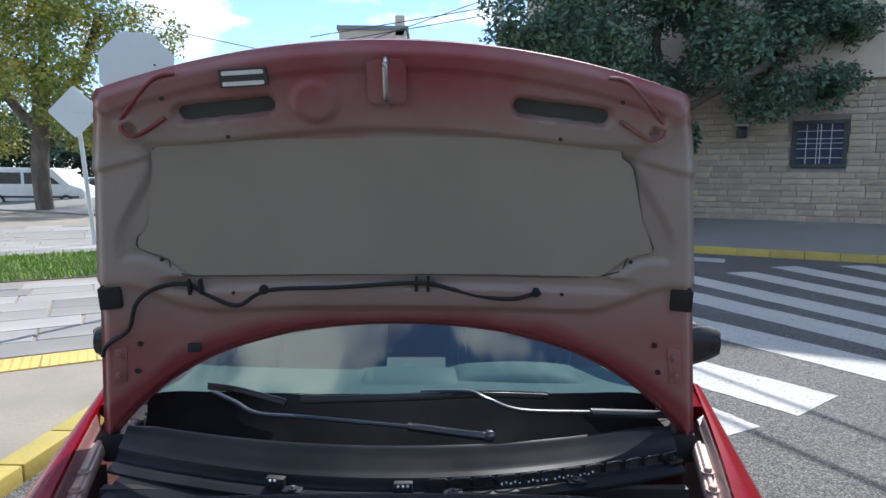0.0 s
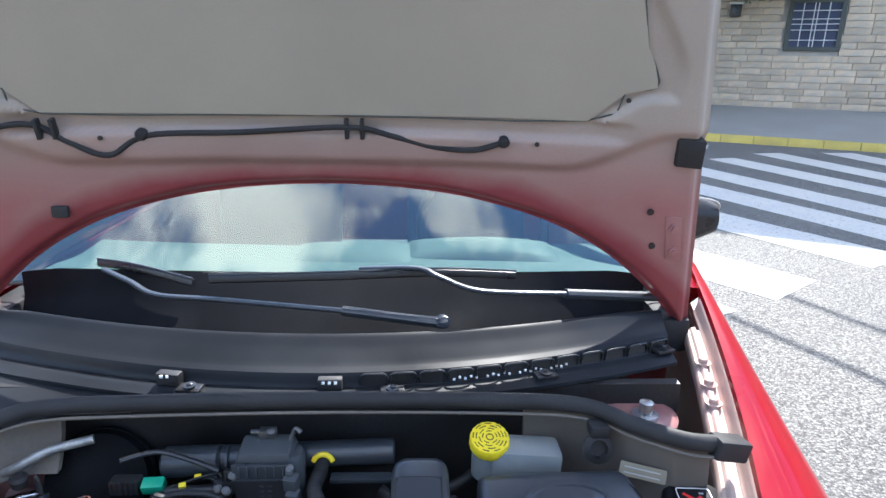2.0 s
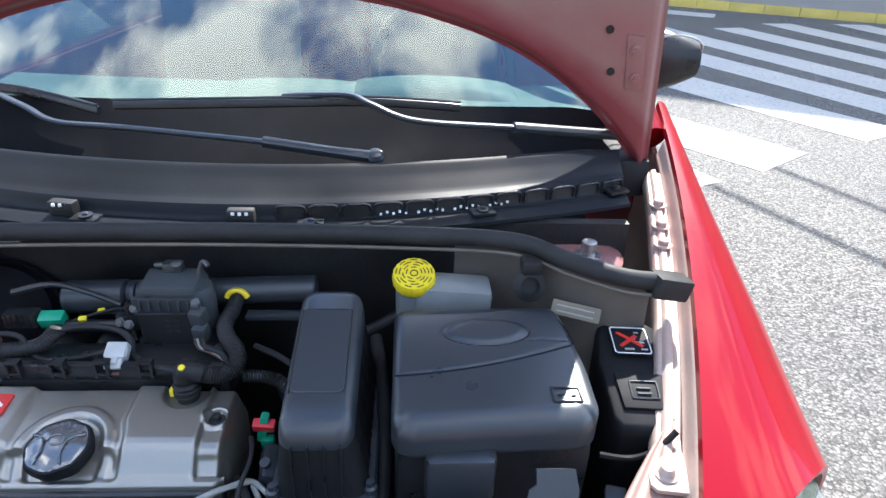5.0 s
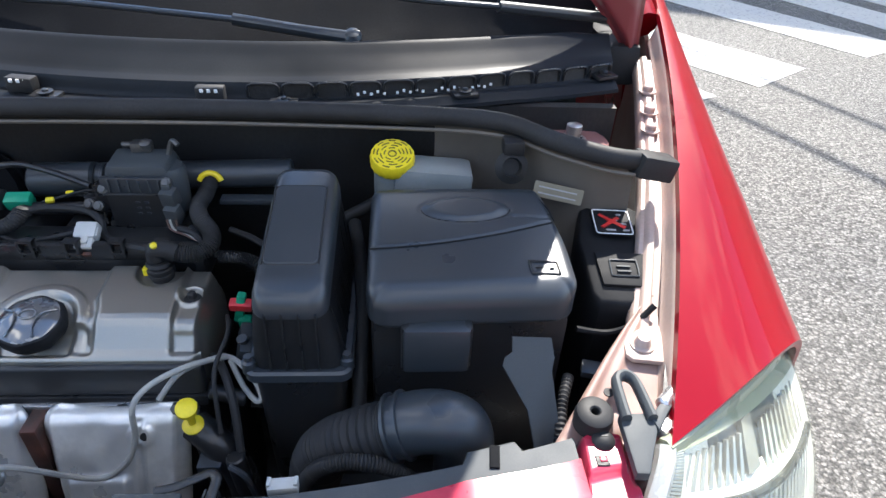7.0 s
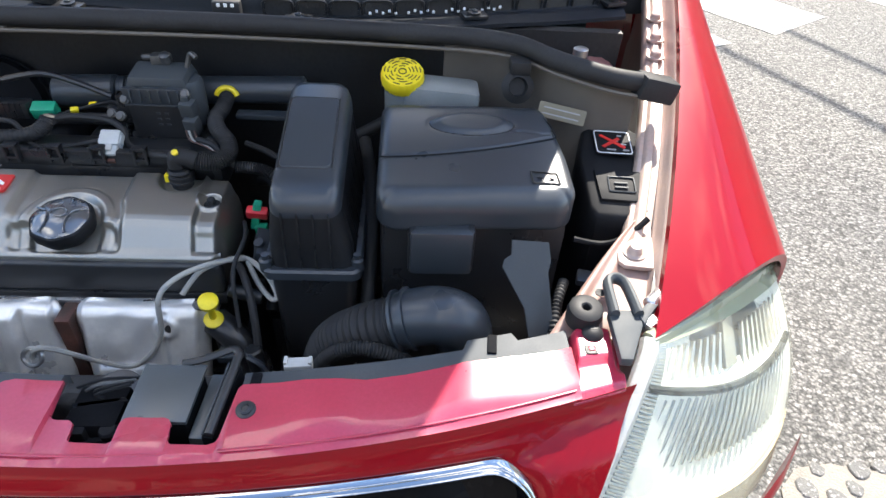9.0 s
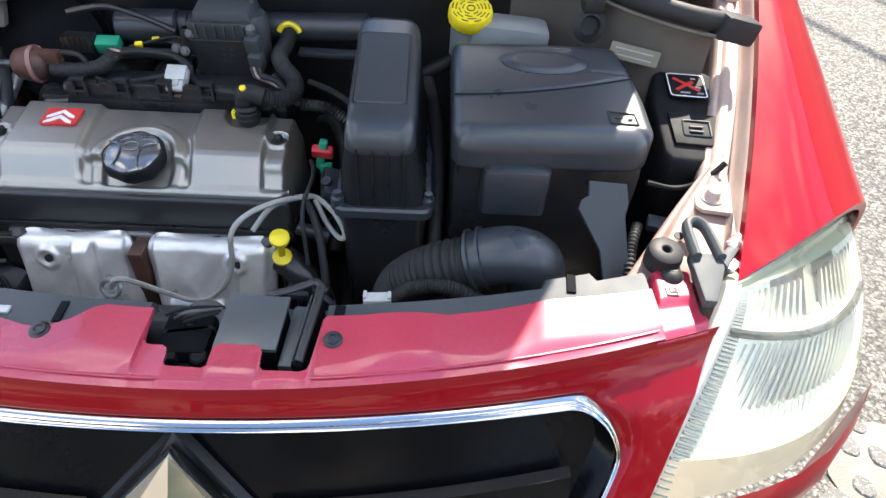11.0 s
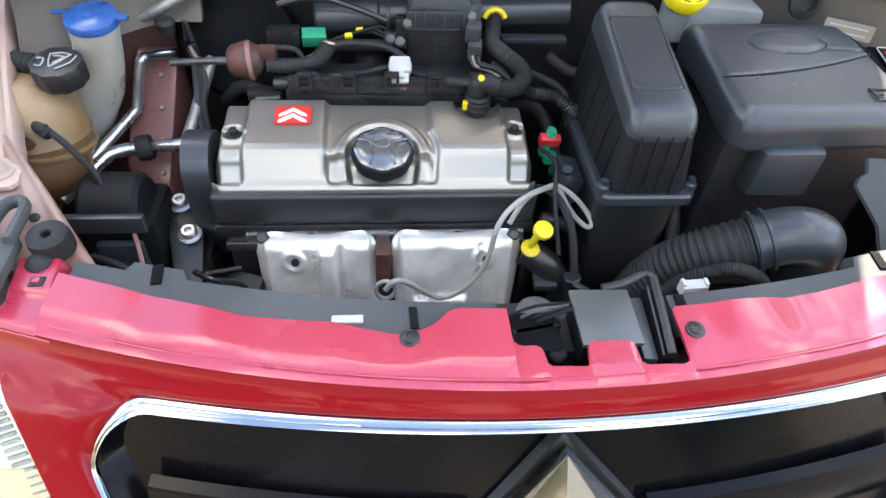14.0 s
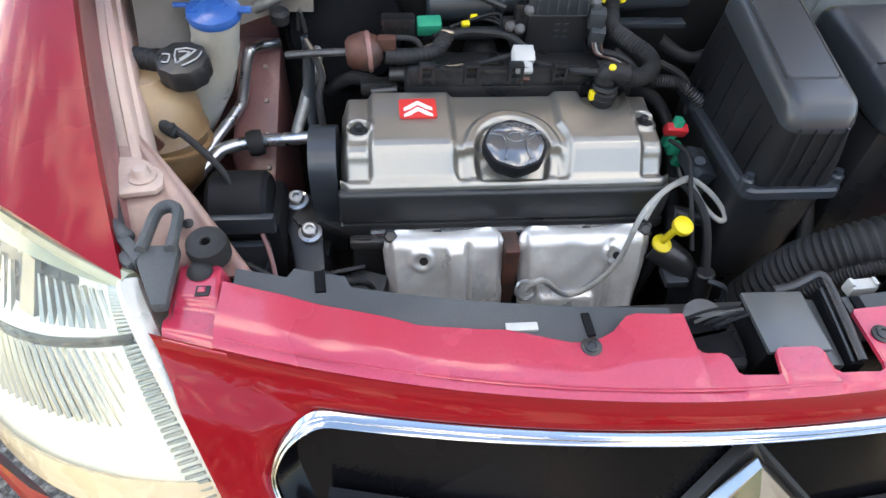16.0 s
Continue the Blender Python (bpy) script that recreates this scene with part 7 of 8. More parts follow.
for k in range(3):
    part("cable", tube([(-0.225, 0.500, 0.832), (-0.18 + 0.01 * k, 0.515, 0.836 + 0.004 * k), (-0.15, 0.505, 0.830), (-0.135, 0.49, 0.815 - 0.006 * k)], 0.0022, 6, 6), M["rubber"], loom)
part("cable", tube([(-0.125, 0.438, 0.80), (-0.10, 0.430, 0.796), (-0.05, 0.428, 0.800), (0.01, 0.428, 0.806)], 0.0042, 8, 6), M["rubber"], loom)
part("cable", tube([(-0.005, 0.447, 0.825), (0.015, 0.440, 0.812), (0.022, 0.438, 0.795), (0.03, 0.435, 0.785)], 0.006, 8, 6), M["rubber"], loom)
part("cable", tube([(0.040, 0.412, 0.800), (0.068, 0.410, 0.800), (0.090, 0.406, 0.794), (0.118, 0.395, 0.775)], 0.0085, 12, 8, rib=0.0009, ribs=26), M["black"], loom)
wc = part("white_plug", joined(box((-0.134, 0.430, 0.828), (0.028, 0.024, 0.018), 0.003, (30, 0, 0)), box((-0.1345, 0.418, 0.816), (0.024, 0.020, 0.020), 0.003, (30, 0, 0)), box((-0.1345, 0.416, 0.827), (0.012, 0.016, 0.004), 0.001, (30, 0, 0)), box((-0.1475, 0.428, 0.828), (0.004, 0.014, 0.010), 0.001, (30, 0, 0)), box((-0.1205, 0.428, 0.828), (0.004, 0.014, 0.010), 0.001, (30, 0, 0))), M["white"], loom, "dirty white cable plug")
part("plug_seal", box((-0.1345, 0.408, 0.808), (0.017, 0.008, 0.006), 0.001, (30, 0, 0)), M["rust"], wc)
part("green_plug", box((-0.254, 0.500, 0.834), (0.034, 0.020, 0.020), 0.003, (20, 0, 4)), M["green"], loom, "green cable plug")
part("black_plug", joined(box((-0.296, 0.500, 0.836), (0.046, 0.024, 0.024), 0.004), *[box((-0.314 + 0.008 * k, 0.488, 0.838), (0.003, 0.003, 0.022), 0.0) for k in range(5)]), M["black"], loom)
part("hose", tube([(-0.234, 0.466, 0.838), (-0.238, 0.458, 0.832), (-0.252, 0.450, 0.823), (-0.282, 0.444, 0.820), (-0.315, 0.442, 0.822)], 0.0105, 14, 8, rib=0.0005, ribs=20), M["rubber"], loom)
part("collar", lathe([(0.010, 0), (0.010, 0.01), (0.006, 0.012)], (-0.233, 0.467, 0.832), (0.2, 0.3, 1), 14), M["rubber"], loom)
valve = thing("vacuum_valve", (-0.335, 0.465, 0.78), "rusty brown vacuum valve with a thin pipe", "valve")
part("body", joined(lathe([(0.014, -0.024), (0.021, -0.018), (0.024, -0.006), (0.0255, 0.0), (0.024, 0.008), (0.019, 0.018), (0.011, 0.024)], (-0.342, 0.446, 0.826), (1, 0.1, 0.05), 28), box((-0.312, 0.446, 0.838), (0.024, 0.016, 0.018), 0.003)), M["rust"], valve)
part("ring", lathe([(0.026, -0.003), (0.027, 0.0), (0.026, 0.003)], (-0.336, 0.446, 0.826), (1, 0.1, 0.05), 28), M["pinkish"], valve)
part("pipe", tube([(-0.366, 0.447, 0.825), (-0.40, 0.450, 0.822), (-0.445, 0.455, 0.816)], 0.0052, 8, 5), M["iron"], valve)
part("bracket", joined(box((-0.325, 0.455, 0.768), (0.05, 0.02, 0.02), 0.004), rod((-0.31, 0.45, 0.79), (-0.275, 0.45, 0.79), 0.010, 12), rod((-0.335, 0.43, 0.775), (-0.30, 0.43, 0.778), 0.006, 10)), M["iron"], valve)

# ---- air filter box ----
airbox = thing("air_filter_box", (0.165, 0.32, 0.50), "tall black ribbed plastic air filter box", "air filter box")


def air_ring(x0, x1, y0, y1, zf, zb, r, n=6):
    out = []
    for sx, sy, a0 in ((1, 1, 0), (-1, 1, 90), (-1, -1, 180), (1, -1, 270)):
        for k in range(n + 1):
            a = radians(a0 + 90 * k / n)
            x = (x0 + x1) / 2 + sx * ((x1 - x0) / 2 - r) + r * math.cos(a)
            y = (y0 + y1) / 2 + sy * ((y1 - y0) / 2 - r) + r * math.sin(a)
            out.append(Vector((x, y, lerp(zf, zb, (y - y0) / (y1 - y0)))))
    return out


wall_ring = [air_ring(0.117, 0.222, 0.226, 0.462, 0.772, 0.772, 0.016), air_ring(0.1195, 0.214, 0.2245, 0.456, 0.815, 0.834, 0.018), air_ring(0.1237, 0.2083, 0.2270, 0.4518, 0.850, 0.890, 0.020)]
lid = part("lid", loft([air_ring(0.1233, 0.2087, 0.2265, 0.452, 0.8485, 0.8885, 0.020), air_ring(0.1235, 0.2085, 0.2265, 0.452, 0.856, 0.898, 0.020), air_ring(0.1245, 0.2075, 0.229, 0.450, 0.866, 0.908, 0.020), air_ring(0.127, 0.205, 0.235, 0.447, 0.875, 0.916, 0.018), air_ring(0.131, 0.201, 0.245, 0.443, 0.8805, 0.9205, 0.015), air_ring(0.138, 0.194, 0.260, 0.434, 0.8845, 0.9215, 0.012)]), M["cover"], airbox, "smooth grey black lid shell", smooth=50)
# wall and side ribs take the darker black for the shade below the shell
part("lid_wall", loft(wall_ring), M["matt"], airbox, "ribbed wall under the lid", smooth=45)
panel_m = Matrix.Translation((0.1635, 0.3415, 0.9010)) @ pose(0, 0, 0, 12.0, 0, 0)
part("lid_panel", prism(rounded(0.062, 0.132, 0.008, 5), -0.002, 0.0022, 0.0009, 1, place=panel_m), M["cover"], lid)
part("panel_groove", tube([panel_m @ Vector((x, y, 0.0004)) for x, y in rounded(0.0645, 0.1345, 0.009, 5)], 0.0011, 5, 2, closed=True), M["dark"], lid)
for k in range(4):
    x = 0.139 + 0.0185 * k
    part("front_rib", prism([(0.236, 0.774), (0.2215, 0.774), (0.2215, 0.815), (0.2245, 0.855), (0.240, 0.858)], -0.0009, 0.0009, 0.0, place=lambda y, z, t, x=x: Vector((x + t, y, z))), M["black"], lid)
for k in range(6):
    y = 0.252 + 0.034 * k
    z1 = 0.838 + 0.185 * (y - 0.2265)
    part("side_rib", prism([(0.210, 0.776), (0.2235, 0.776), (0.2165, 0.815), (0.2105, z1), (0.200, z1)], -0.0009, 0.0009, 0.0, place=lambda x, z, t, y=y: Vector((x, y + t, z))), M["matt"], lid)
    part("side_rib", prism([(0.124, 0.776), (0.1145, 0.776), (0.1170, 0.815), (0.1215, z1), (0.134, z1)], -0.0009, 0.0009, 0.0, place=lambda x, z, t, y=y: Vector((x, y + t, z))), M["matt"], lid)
part("rim", loft([air_ring(0.107, 0.232, 0.218, 0.47, 0.758, 0.758, 0.014), air_ring(0.107, 0.232, 0.218, 0.47, 0.769, 0.769, 0.014), air_ring(0.110, 0.229, 0.221, 0.467, 0.772, 0.772, 0.013)]), M["cover"], airbox, "flanged rim")
part("base", loft([air_ring(0.118, 0.215, 0.238, 0.45, 0.50, 0.50, 0.02), air_ring(0.114, 0.224, 0.228, 0.46, 0.759, 0.759, 0.016)]), M["black"], airbox)
for x, y in ((0.226, 0.236), (0.112, 0.232), (0.112, 0.40)):
    part("clip_screw", joined(lathe([(0.0085, 0), (0.0085, 0.016), (0.005, 0.018), (0.005, 0.024)], (x, y, 0.764), (0, 0, 1), 14)), M["cover"], airbox)
part("sensor_bracket", joined(box((0.093, 0.31, 0.735), (0.030, 0.05, 0.024), 0.004, (10, 20, 10)), lathe([(0.007, 0), (0.007, 0.006)], (0.088, 0.30, 0.748), (-0.2, -0.3, 1), 12)), M["cover"], airbox)
clip = thing("sensor_clip", (0.075, 0.36, 0.70), "green sensor plug with a red locking clip", "plug")
part("body", joined(box((0.072, 0.362, 0.752), (0.012, 0.014, 0.045), 0.003, (0, 12, 0)), box((0.078, 0.356, 0.730), (0.018, 0.014, 0.018), 0.003), box((0.088, 0.350, 0.712), (0.014, 0.012, 0.016), 0.003, (0, 20, 0))), M["green"], clip)
part("lock", box((0.074, 0.360, 0.757), (0.030, 0.014, 0.016), 0.003, (20, 5, 0)), M["redplastic"], clip, "red locking tab")
for k in range(3):
    part("lead", tube([(0.086 + 0.004 * k, 0.348, 0.706), (0.092 + 0.005 * k, 0.335, 0.69), (0.098 + 0.004 * k, 0.31, 0.685), (0.09, 0.28, 0.70)], 0.002, 5, 5), M["wire"] if k == 1 else M["black"], clip)
part("white_tag", box((0.100, 0.300, 0.702), (0.016, 0.012, 0.014), 0.002, (10, 30, 0)), M["slot"], clip)

# ---- intake elbow and hose ----
duct = thing("intake_duct", (0.28, 0.16, 0.62), "black corrugated intake duct with a smooth elbow", "duct")
part("bellows", tube([(0.178, 0.195, 0.590), (0.190, 0.180, 0.660), (0.208, 0.168, 0.702), (0.240, 0.158, 0.733), (0.288, 0.152, 0.758)], 0.0315, 28, 12, rib=0.0018, ribs=24), M["rubber"], duct)
part("elbow", tube([(0.280, 0.152, 0.755), (0.312, 0.148, 0.770), (0.336, 0.145, 0.772), (0.354, 0.146, 0.758), (0.361, 0.149, 0.720), (0.362, 0.155, 0.620)], 0.0345, 36, 12), M["cover"], duct, "smooth black elbow")
for k in range(2):
    c0, c1 = Vector((0.280 + 0.013 * k, 0.152 - 0.001 * k, 0.755 + 0.006 * k)), Vector((0.286 + 0.013 * k, 0.1515 - 0.001 * k, 0.7575 + 0.006 * k))
    part("clamp", lathe([(0.0345, -0.001), (0.0385, 0.0), (0.0390, 0.0035), (0.0345, 0.0045)], c0, c1 - c0, 40), M["cover"], duct)
part("thin_hose", tube([(0.176, 0.135, 0.670), (0.190, 0.125, 0.712), (0.210, 0.115, 0.742), (0.240, 0.112, 0.752), (0.275, 0.114, 0.738), (0.300, 0.118, 0.710), (0.32, 0.12, 0.66)], 0.0085, 12, 10, rib=0.0010, ribs=60), M["rubber"], duct)
part("white_block", joined(box((0.174, 0.076, 0.764), (0.030, 0.014, 0.014), 0.003, (0, 0, 4)), box((0.161, 0.0765, 0.770), (0.004, 0.010, 0.008), 0.001), box((0.187, 0.077, 0.770), (0.004, 0.010, 0.008), 0.001)), M["white"], duct, "white plastic hose clip")
lower_pipe = thing("coolant_pipe", (0.08, 0.22, 0.55), "black coolant outlet pipes below the dipstick", "pipe")
part("pipe", joined(tube([(0.030, 0.235, 0.665), (0.062, 0.215, 0.650), (0.085, 0.205, 0.600), (0.090, 0.20, 0.50)], 0.020, 14, 8), rod((0.088, 0.19, 0.66), (0.096, 0.185, 0.60), 0.012, 12, 0.002), rod((0.05, 0.255, 0.705), (0.095, 0.25, 0.695), 0.010, 12, 0.002)), M["black"], lower_pipe)
part("bracket", joined(box((0.055, 0.20, 0.64), (0.03, 0.03, 0.012), 0.003), tube([(0.085, 0.175, 0.66), (0.105, 0.165, 0.655), (0.112, 0.165, 0.62)], 0.004, 6, 5)), M["cover"], lower_pipe)

# ---- battery box ----
battery = thing("battery_box", (0.375, 0.35, 0.55), "black plastic battery box with a domed lid", "battery box")


def fold(t, lo, hi, r, d):
    """Along a lid from lip to lip: the place across, and how far it has rolled down at either end."""
    a = r * math.pi / 2
    total = hi - lo - 2 * r + 2 * a + 2 * d
    q, near = t * total, True
    if q > total / 2:
        q, near = total - q, False
    if q < d:
        p, fall = 0.0, r + d - q
    elif q < d + a:
        p, fall = r * (1 - math.cos((q - d) / r)), r * (1 - math.sin((q - d) / r))
    else:
        p, fall = r + q - d - a, 0.0
    return (lo + p if near else hi - p), fall


def bat_top(u, v):
    y, fy = fold(v, 0.234, 0.462, 0.026, 0.020)
    x, fx = fold(u, 0.250, 0.497 - 0.018 * step(0.30, 0.46, y), 0.014, 0.032)
    k = (x - 0.250) / 0.247
    z = 0.884 + 0.016 * step(0.24, 0.42, y) - 0.008 * k * k - 0.010 * step(0.42, 0.46, y)
    crease = 0.313 + 0.050 * max(0, k) ** 2
    z += 0.0022 * step(crease - 0.003, crease + 0.002, y) * step(0.955, 0.94, k)
    z -= 0.0012 * step(0.003, 0.0, abs(y - crease)) * step(0.955, 0.94, k)
    z -= 0.0014 * step(0.0025, 0.0, abs(y - 0.372 + 0.02 * (k - 0.5))) * step(0.62, 0.72, k) * step(0.955, 0.94, k)
    q = math.hypot((x - 0.372) / 0.058, (y - 0.382) / 0.026)
    z += 0.004 * step(1.0, 0.72, q) - 0.001 * step(1.08, 1.0, q) * step(0.92, 1.0, q)
    ex, ey = 0.03 - min(x - 0.250, 0.497 - x), 0.03 - min(y - 0.234, 0.462 - y)
    if ex > 0 and ey > 0:
        s = max(ex, ey) / math.hypot(ex, ey)
        x += (1 if x < 0.37 else -1) * ex * (1 - s)
        y += (1 if y < 0.35 else -1) * ey * (1 - s)
    return Vector((x, y + 0.021 * (k - 0.5), z - (fx ** 3 + fy ** 3) ** (1 / 3)))


part("lid", slab(110, 110, bat_top, lambda u, v, p: Vector((lerp(p.x, 0.374, 0.02), lerp(p.y, 0.348, 0.02), min(p.z - 0.004, 0.850)))), M["cover"], battery, "grained black lid", smooth=50)
part("case", joined(box((0.372, 0.35, 0.70), (0.236, 0.21, 0.27), 0.014), box((0.33, 0.232, 0.807), (0.082, 0.030, 0.068), 0.006)), M["black"], battery, "black battery case")
part("front_block", box((0.330, 0.226, 0.808), (0.078, 0.026, 0.066), 0.007), M["cover"], battery)
# thin black lines drawn along the lid's creases in place of their shade
for line in ([(0.252 + 0.232 * k / 14, 0.313 + 0.050 * (0.94 * k / 14) ** 2) for k in range(15)] + [(0.4845, 0.366), (0.4815, 0.385), (0.474, 0.405)],
             [(0.4295, 0.3765), (0.452, 0.3735), (0.4825, 0.372)], [(0.315 + 0.0575 * (1 - math.cos(a)), 0.382 - 0.0255 * math.sin(a)) for a in (k * math.pi / 12 for k in range(13))]):
    pts = []
    for x, y in line:
        k = (x - 0.250) / 0.247
        pts.append((x, y + 0.021 * (k - 0.5), 0.8862 + 0.016 * step(0.24, 0.42, y) - 0.008 * k * k - 0.0012))
    part("lid_crease", tube(pts, 0.0011, 6, 3), M["matt"], battery)
lbl = Matrix.Translation((0.458, 0.280, 0.8812)) @ pose(0, 0, 0, 5, 5, 3)
part("moulded_mark", tube([lbl @ Vector((x, y, 0)) for x, y in rounded(0.034, 0.022, 0.002, 2)], 0.0012, 5, 2, closed=True), M["black"], battery)
for dx in (-0.008, 0.008):
    part("moulded_mark", prism([(dx - 0.004, -0.002), (dx + 0.004, -0.002), (dx + 0.002, 0.003), (dx - 0.001, 0.0)], 0.0, 0.0015, 0.0, place=lbl), M["black"], battery)
flap = thing("air_guide", (0.435, 0.17, 0.65), "slate grey plastic air guide plate", "air guide")
part("plate", loft([[Vector(p) + Vector((0, 0.004 * k, -0.004 * k)) for p in ((0.412, 0.203, 0.843), (0.457, 0.206, 0.838), (0.459, 0.188, 0.824), (0.456, 0.18, 0.812), (0.466, 0.10, 0.735), (0.452, 0.09, 0.70), (0.430, 0.09, 0.70), (0.436, 0.12, 0.745), (0.428, 0.150, 0.782), (0.402, 0.186, 0.815), (0.404, 0.190, 0.824), (0.412, 0.192, 0.830))] for k in (1, 0)]), M["slate"], flap, smooth=20)

# ---- fuse box ----
fuse = thing("fuse_box", (0.575, 0.36, 0.60), "black fuse box with a printed warning label", "fuse box")
FUSE = ((0.532, 0.300), (0.540, 0.288), (0.600, 0.284), (0.614, 0.292), (0.634, 0.375), (0.632, 0.452), (0.622, 0.462), (0.560, 0.466), (0.546, 0.456), (0.530, 0.390))


def fuse_z(y):
    return 0.820 + 0.28 * min(max(0.0, y - 0.284), 0.09) + 0.14 * max(0.0, y - 0.374)


part("body", loft([[Vector((0.582 + (x - 0.582) * k, 0.375 + (y - 0.375) * k, (fuse_z(y) if k < 1.03 else fuse_z(0.375) - 0.02) - dz)) for x, y in FUSE] for k, dz in ((0.98, 0.24), (1.0, 0.020), (0.99, 0.008), (0.965, 0.003), (0.92, 0.0))]), M["matt"], fuse, smooth=50)
part("lid_step", prism([(0.548, 0.312), (0.606, 0.308), (0.614, 0.360), (0.546, 0.364)], -0.002, 0.003, 0.0015, place=lambda x, y, z: Vector((x, y, fuse_z(y) + z))), M["matt"], fuse)
wm = Matrix.Translation((0.5845, 0.420, 0.8545)) @ pose(0, 0, 0, 8, 0, -4) @ Matrix.Scale(1.10, 4)
wl_ = part("warning_label", prism(rounded(0.050, 0.050, 0.005, 4), 0.0, 0.0015, 0.0, place=wm), M["matt"], fuse, "black label with pale border and red cross")
part("label_border", tube([wm @ Vector((x, y, 0.0018)) for x, y in rounded(0.046, 0.046, 0.005, 3)], 0.0009, 5, 2, closed=True), M["whitepaint"], wl_)
part("red_cross", joined(prism([(-0.017, 0.012), (-0.014, 0.015), (0.016, -0.009), (0.013, -0.013)], 0.0015, 0.0026, 0.0, place=wm), prism([(-0.016, -0.010), (-0.013, -0.013), (0.010, 0.006), (0.007, 0.010)], 0.0015, 0.0028, 0.0, place=wm)), M["redprint"], wl_)
for x, y, w in ((0.010, 0.014, 0.006), (0.013, -0.004, 0.008), (-0.004, -0.016, 0.012), (0.015, -0.016, 0.008), (0.002, 0.003, 0.01)):
    part("print_mark", prism([(x - w / 2, y - 0.0012), (x + w / 2, y - 0.0012), (x + w / 2, y + 0.0012), (x - w / 2, y + 0.0012)], 0.0015, 0.0024, 0.0, place=wm), M["greyprint"], wl_)
mm2 = Matrix.Translation((0.580, 0.336, 0.8380)) @ pose(0, 0, 0, 15.6, 0, -3)
part("moulded_mark", joined(tube([mm2 @ Vector((x, y, 0.0005)) for x, y in rounded(0.036, 0.026, 0.003, 2)], 0.0012, 5, 2, closed=True), prism([(-0.010, 0.001), (0.008, 0.001), (0.008, 0.003), (-0.010, 0.003)], 0, 0.002, 0, place=mm2), prism([(-0.010, -0.007), (0.008, -0.007), (0.008, -0.005), (-0.010, -0.005)], 0, 0.002, 0, place=mm2)), M["slate"], fuse)
cable = thing("battery_cable", (0.55, 0.27, 0.74), "black cables and plug below the fuse box", "cable")
part("cable", tube([(0.505, 0.262, 0.80), (0.545, 0.262, 0.793), (0.575, 0.262, 0.806), (0.60, 0.27, 0.83)], 0.004, 8, 6), M["matt"], cable)
part("plug", box((0.530, 0.246, 0.745), (0.026, 0.022, 0.012), 0.003, (10, 0, -15)), M["cover"], cable)
part("corrugated_cable", tube([(0.486, 0.205, 0.775), (0.470, 0.165, 0.775), (0.462, 0.13, 0.762), (0.46, 0.12, 0.72)], 0.0062, 10, 8, rib=0.0011, ribs=22), M["rubber"], cable)

# ---- brake fluid reservoir ----
res = thing("brake_reservoir", (0.29, 0.505, 0.84), "brake fluid reservoir with a yellow printed cap", "reservoir")
part("tank", joined(box((0.335, 0.510, 0.868), (0.115, 0.060, 0.060), 0.012, (0, 4, 0)), rod((0.277, 0.512, 0.84), (0.277, 0.512, 0.898), 0.027, 24, 0.003)), M["tankshade"], res, "milky plastic tank")
bc = part("cap", lathe([(0.0305, 0), (0.0318, 0.003), (0.0318, 0.016), (0.030, 0.020), (0.010, 0.0205)], (0.277, 0.510, 0.896), (0, -0.35, 1), 60, 20, 0.018), M["yellow"], res, "yellow screw cap")
bcm = Matrix.Translation((0.277, 0.510, 0.896)) @ frame_of((0, -0.35, 1))
for r, n, w in ((0.0265, 9, 0.55), (0.0215, 7, 0.62), (0.0165, 6, 0.6), (0.0115, 5, 0.6)):
    for k in range(n):
        a0 = 2 * math.pi * k / n
        a1 = a0 + 2 * math.pi / n * w
        part("print_arc", tube([bcm @ Vector((r * math.cos(lerp(a0, a1, t)), r * math.sin(lerp(a0, a1, t)), 0.0206)) for t in (0, 0.33, 0.66, 1)], 0.0010, 4, 2), M["printing"], bc)
part("centre_ring", tube([bcm @ Vector((0.0055 * math.cos(a), 0.0055 * math.sin(a), 0.0208)) for a in (k * math.pi / 5 for k in range(10))], 0.001, 5, 2, closed=True), M["printing"], bc)
note = thing("paper_label", (0.535, 0.462, 0.85), "yellowed paper label on the scuttle panel", "label")
part("paper", prism(rounded(0.070, 0.022, 0.002, 2), 0.0, 0.0015, 0.0, place=Matrix.Translation((0.512, 0.458, 0.880)) @ pose(0, 0, 0, 72, 4, -18)), M["notepaper"], note)
for k in range(2):
    part("print_bar", prism([(-0.028, -0.001), (0.026, -0.001), (0.026, 0.001), (-0.028, 0.001)], 0.0015, 0.002, 0.0, place=Matrix.Translation((0.512, 0.458, 0.880)) @ pose(0, 0, 0, 72, 4, -18) @ pose(0, 0.004 - 0.009 * k, 0)), M["greyprint"], note)
part_plug = thing("rubber_grommet", (0.445, 0.49, 0.90), "black rubber grommet in the scuttle panel", "grommet")
part("grommet", joined(lathe([(0.022, 0), (0.024, 0.01), (0.014, 0.016), (0.012, 0.006)], (0.445, 0.488, 0.905), (0, -0.9, 0.4), 24), box((0.447, 0.495, 0.935), (0.03, 0.03, 0.02), 0.005)), M["rubber"], part_plug)

# ---- washer filler, coolant tank and pipes on the other side ----
washer = thing("washer_bottle", (-0.53, 0.44, 0.60), "milky washer bottle neck with a blue cap", "bottle")
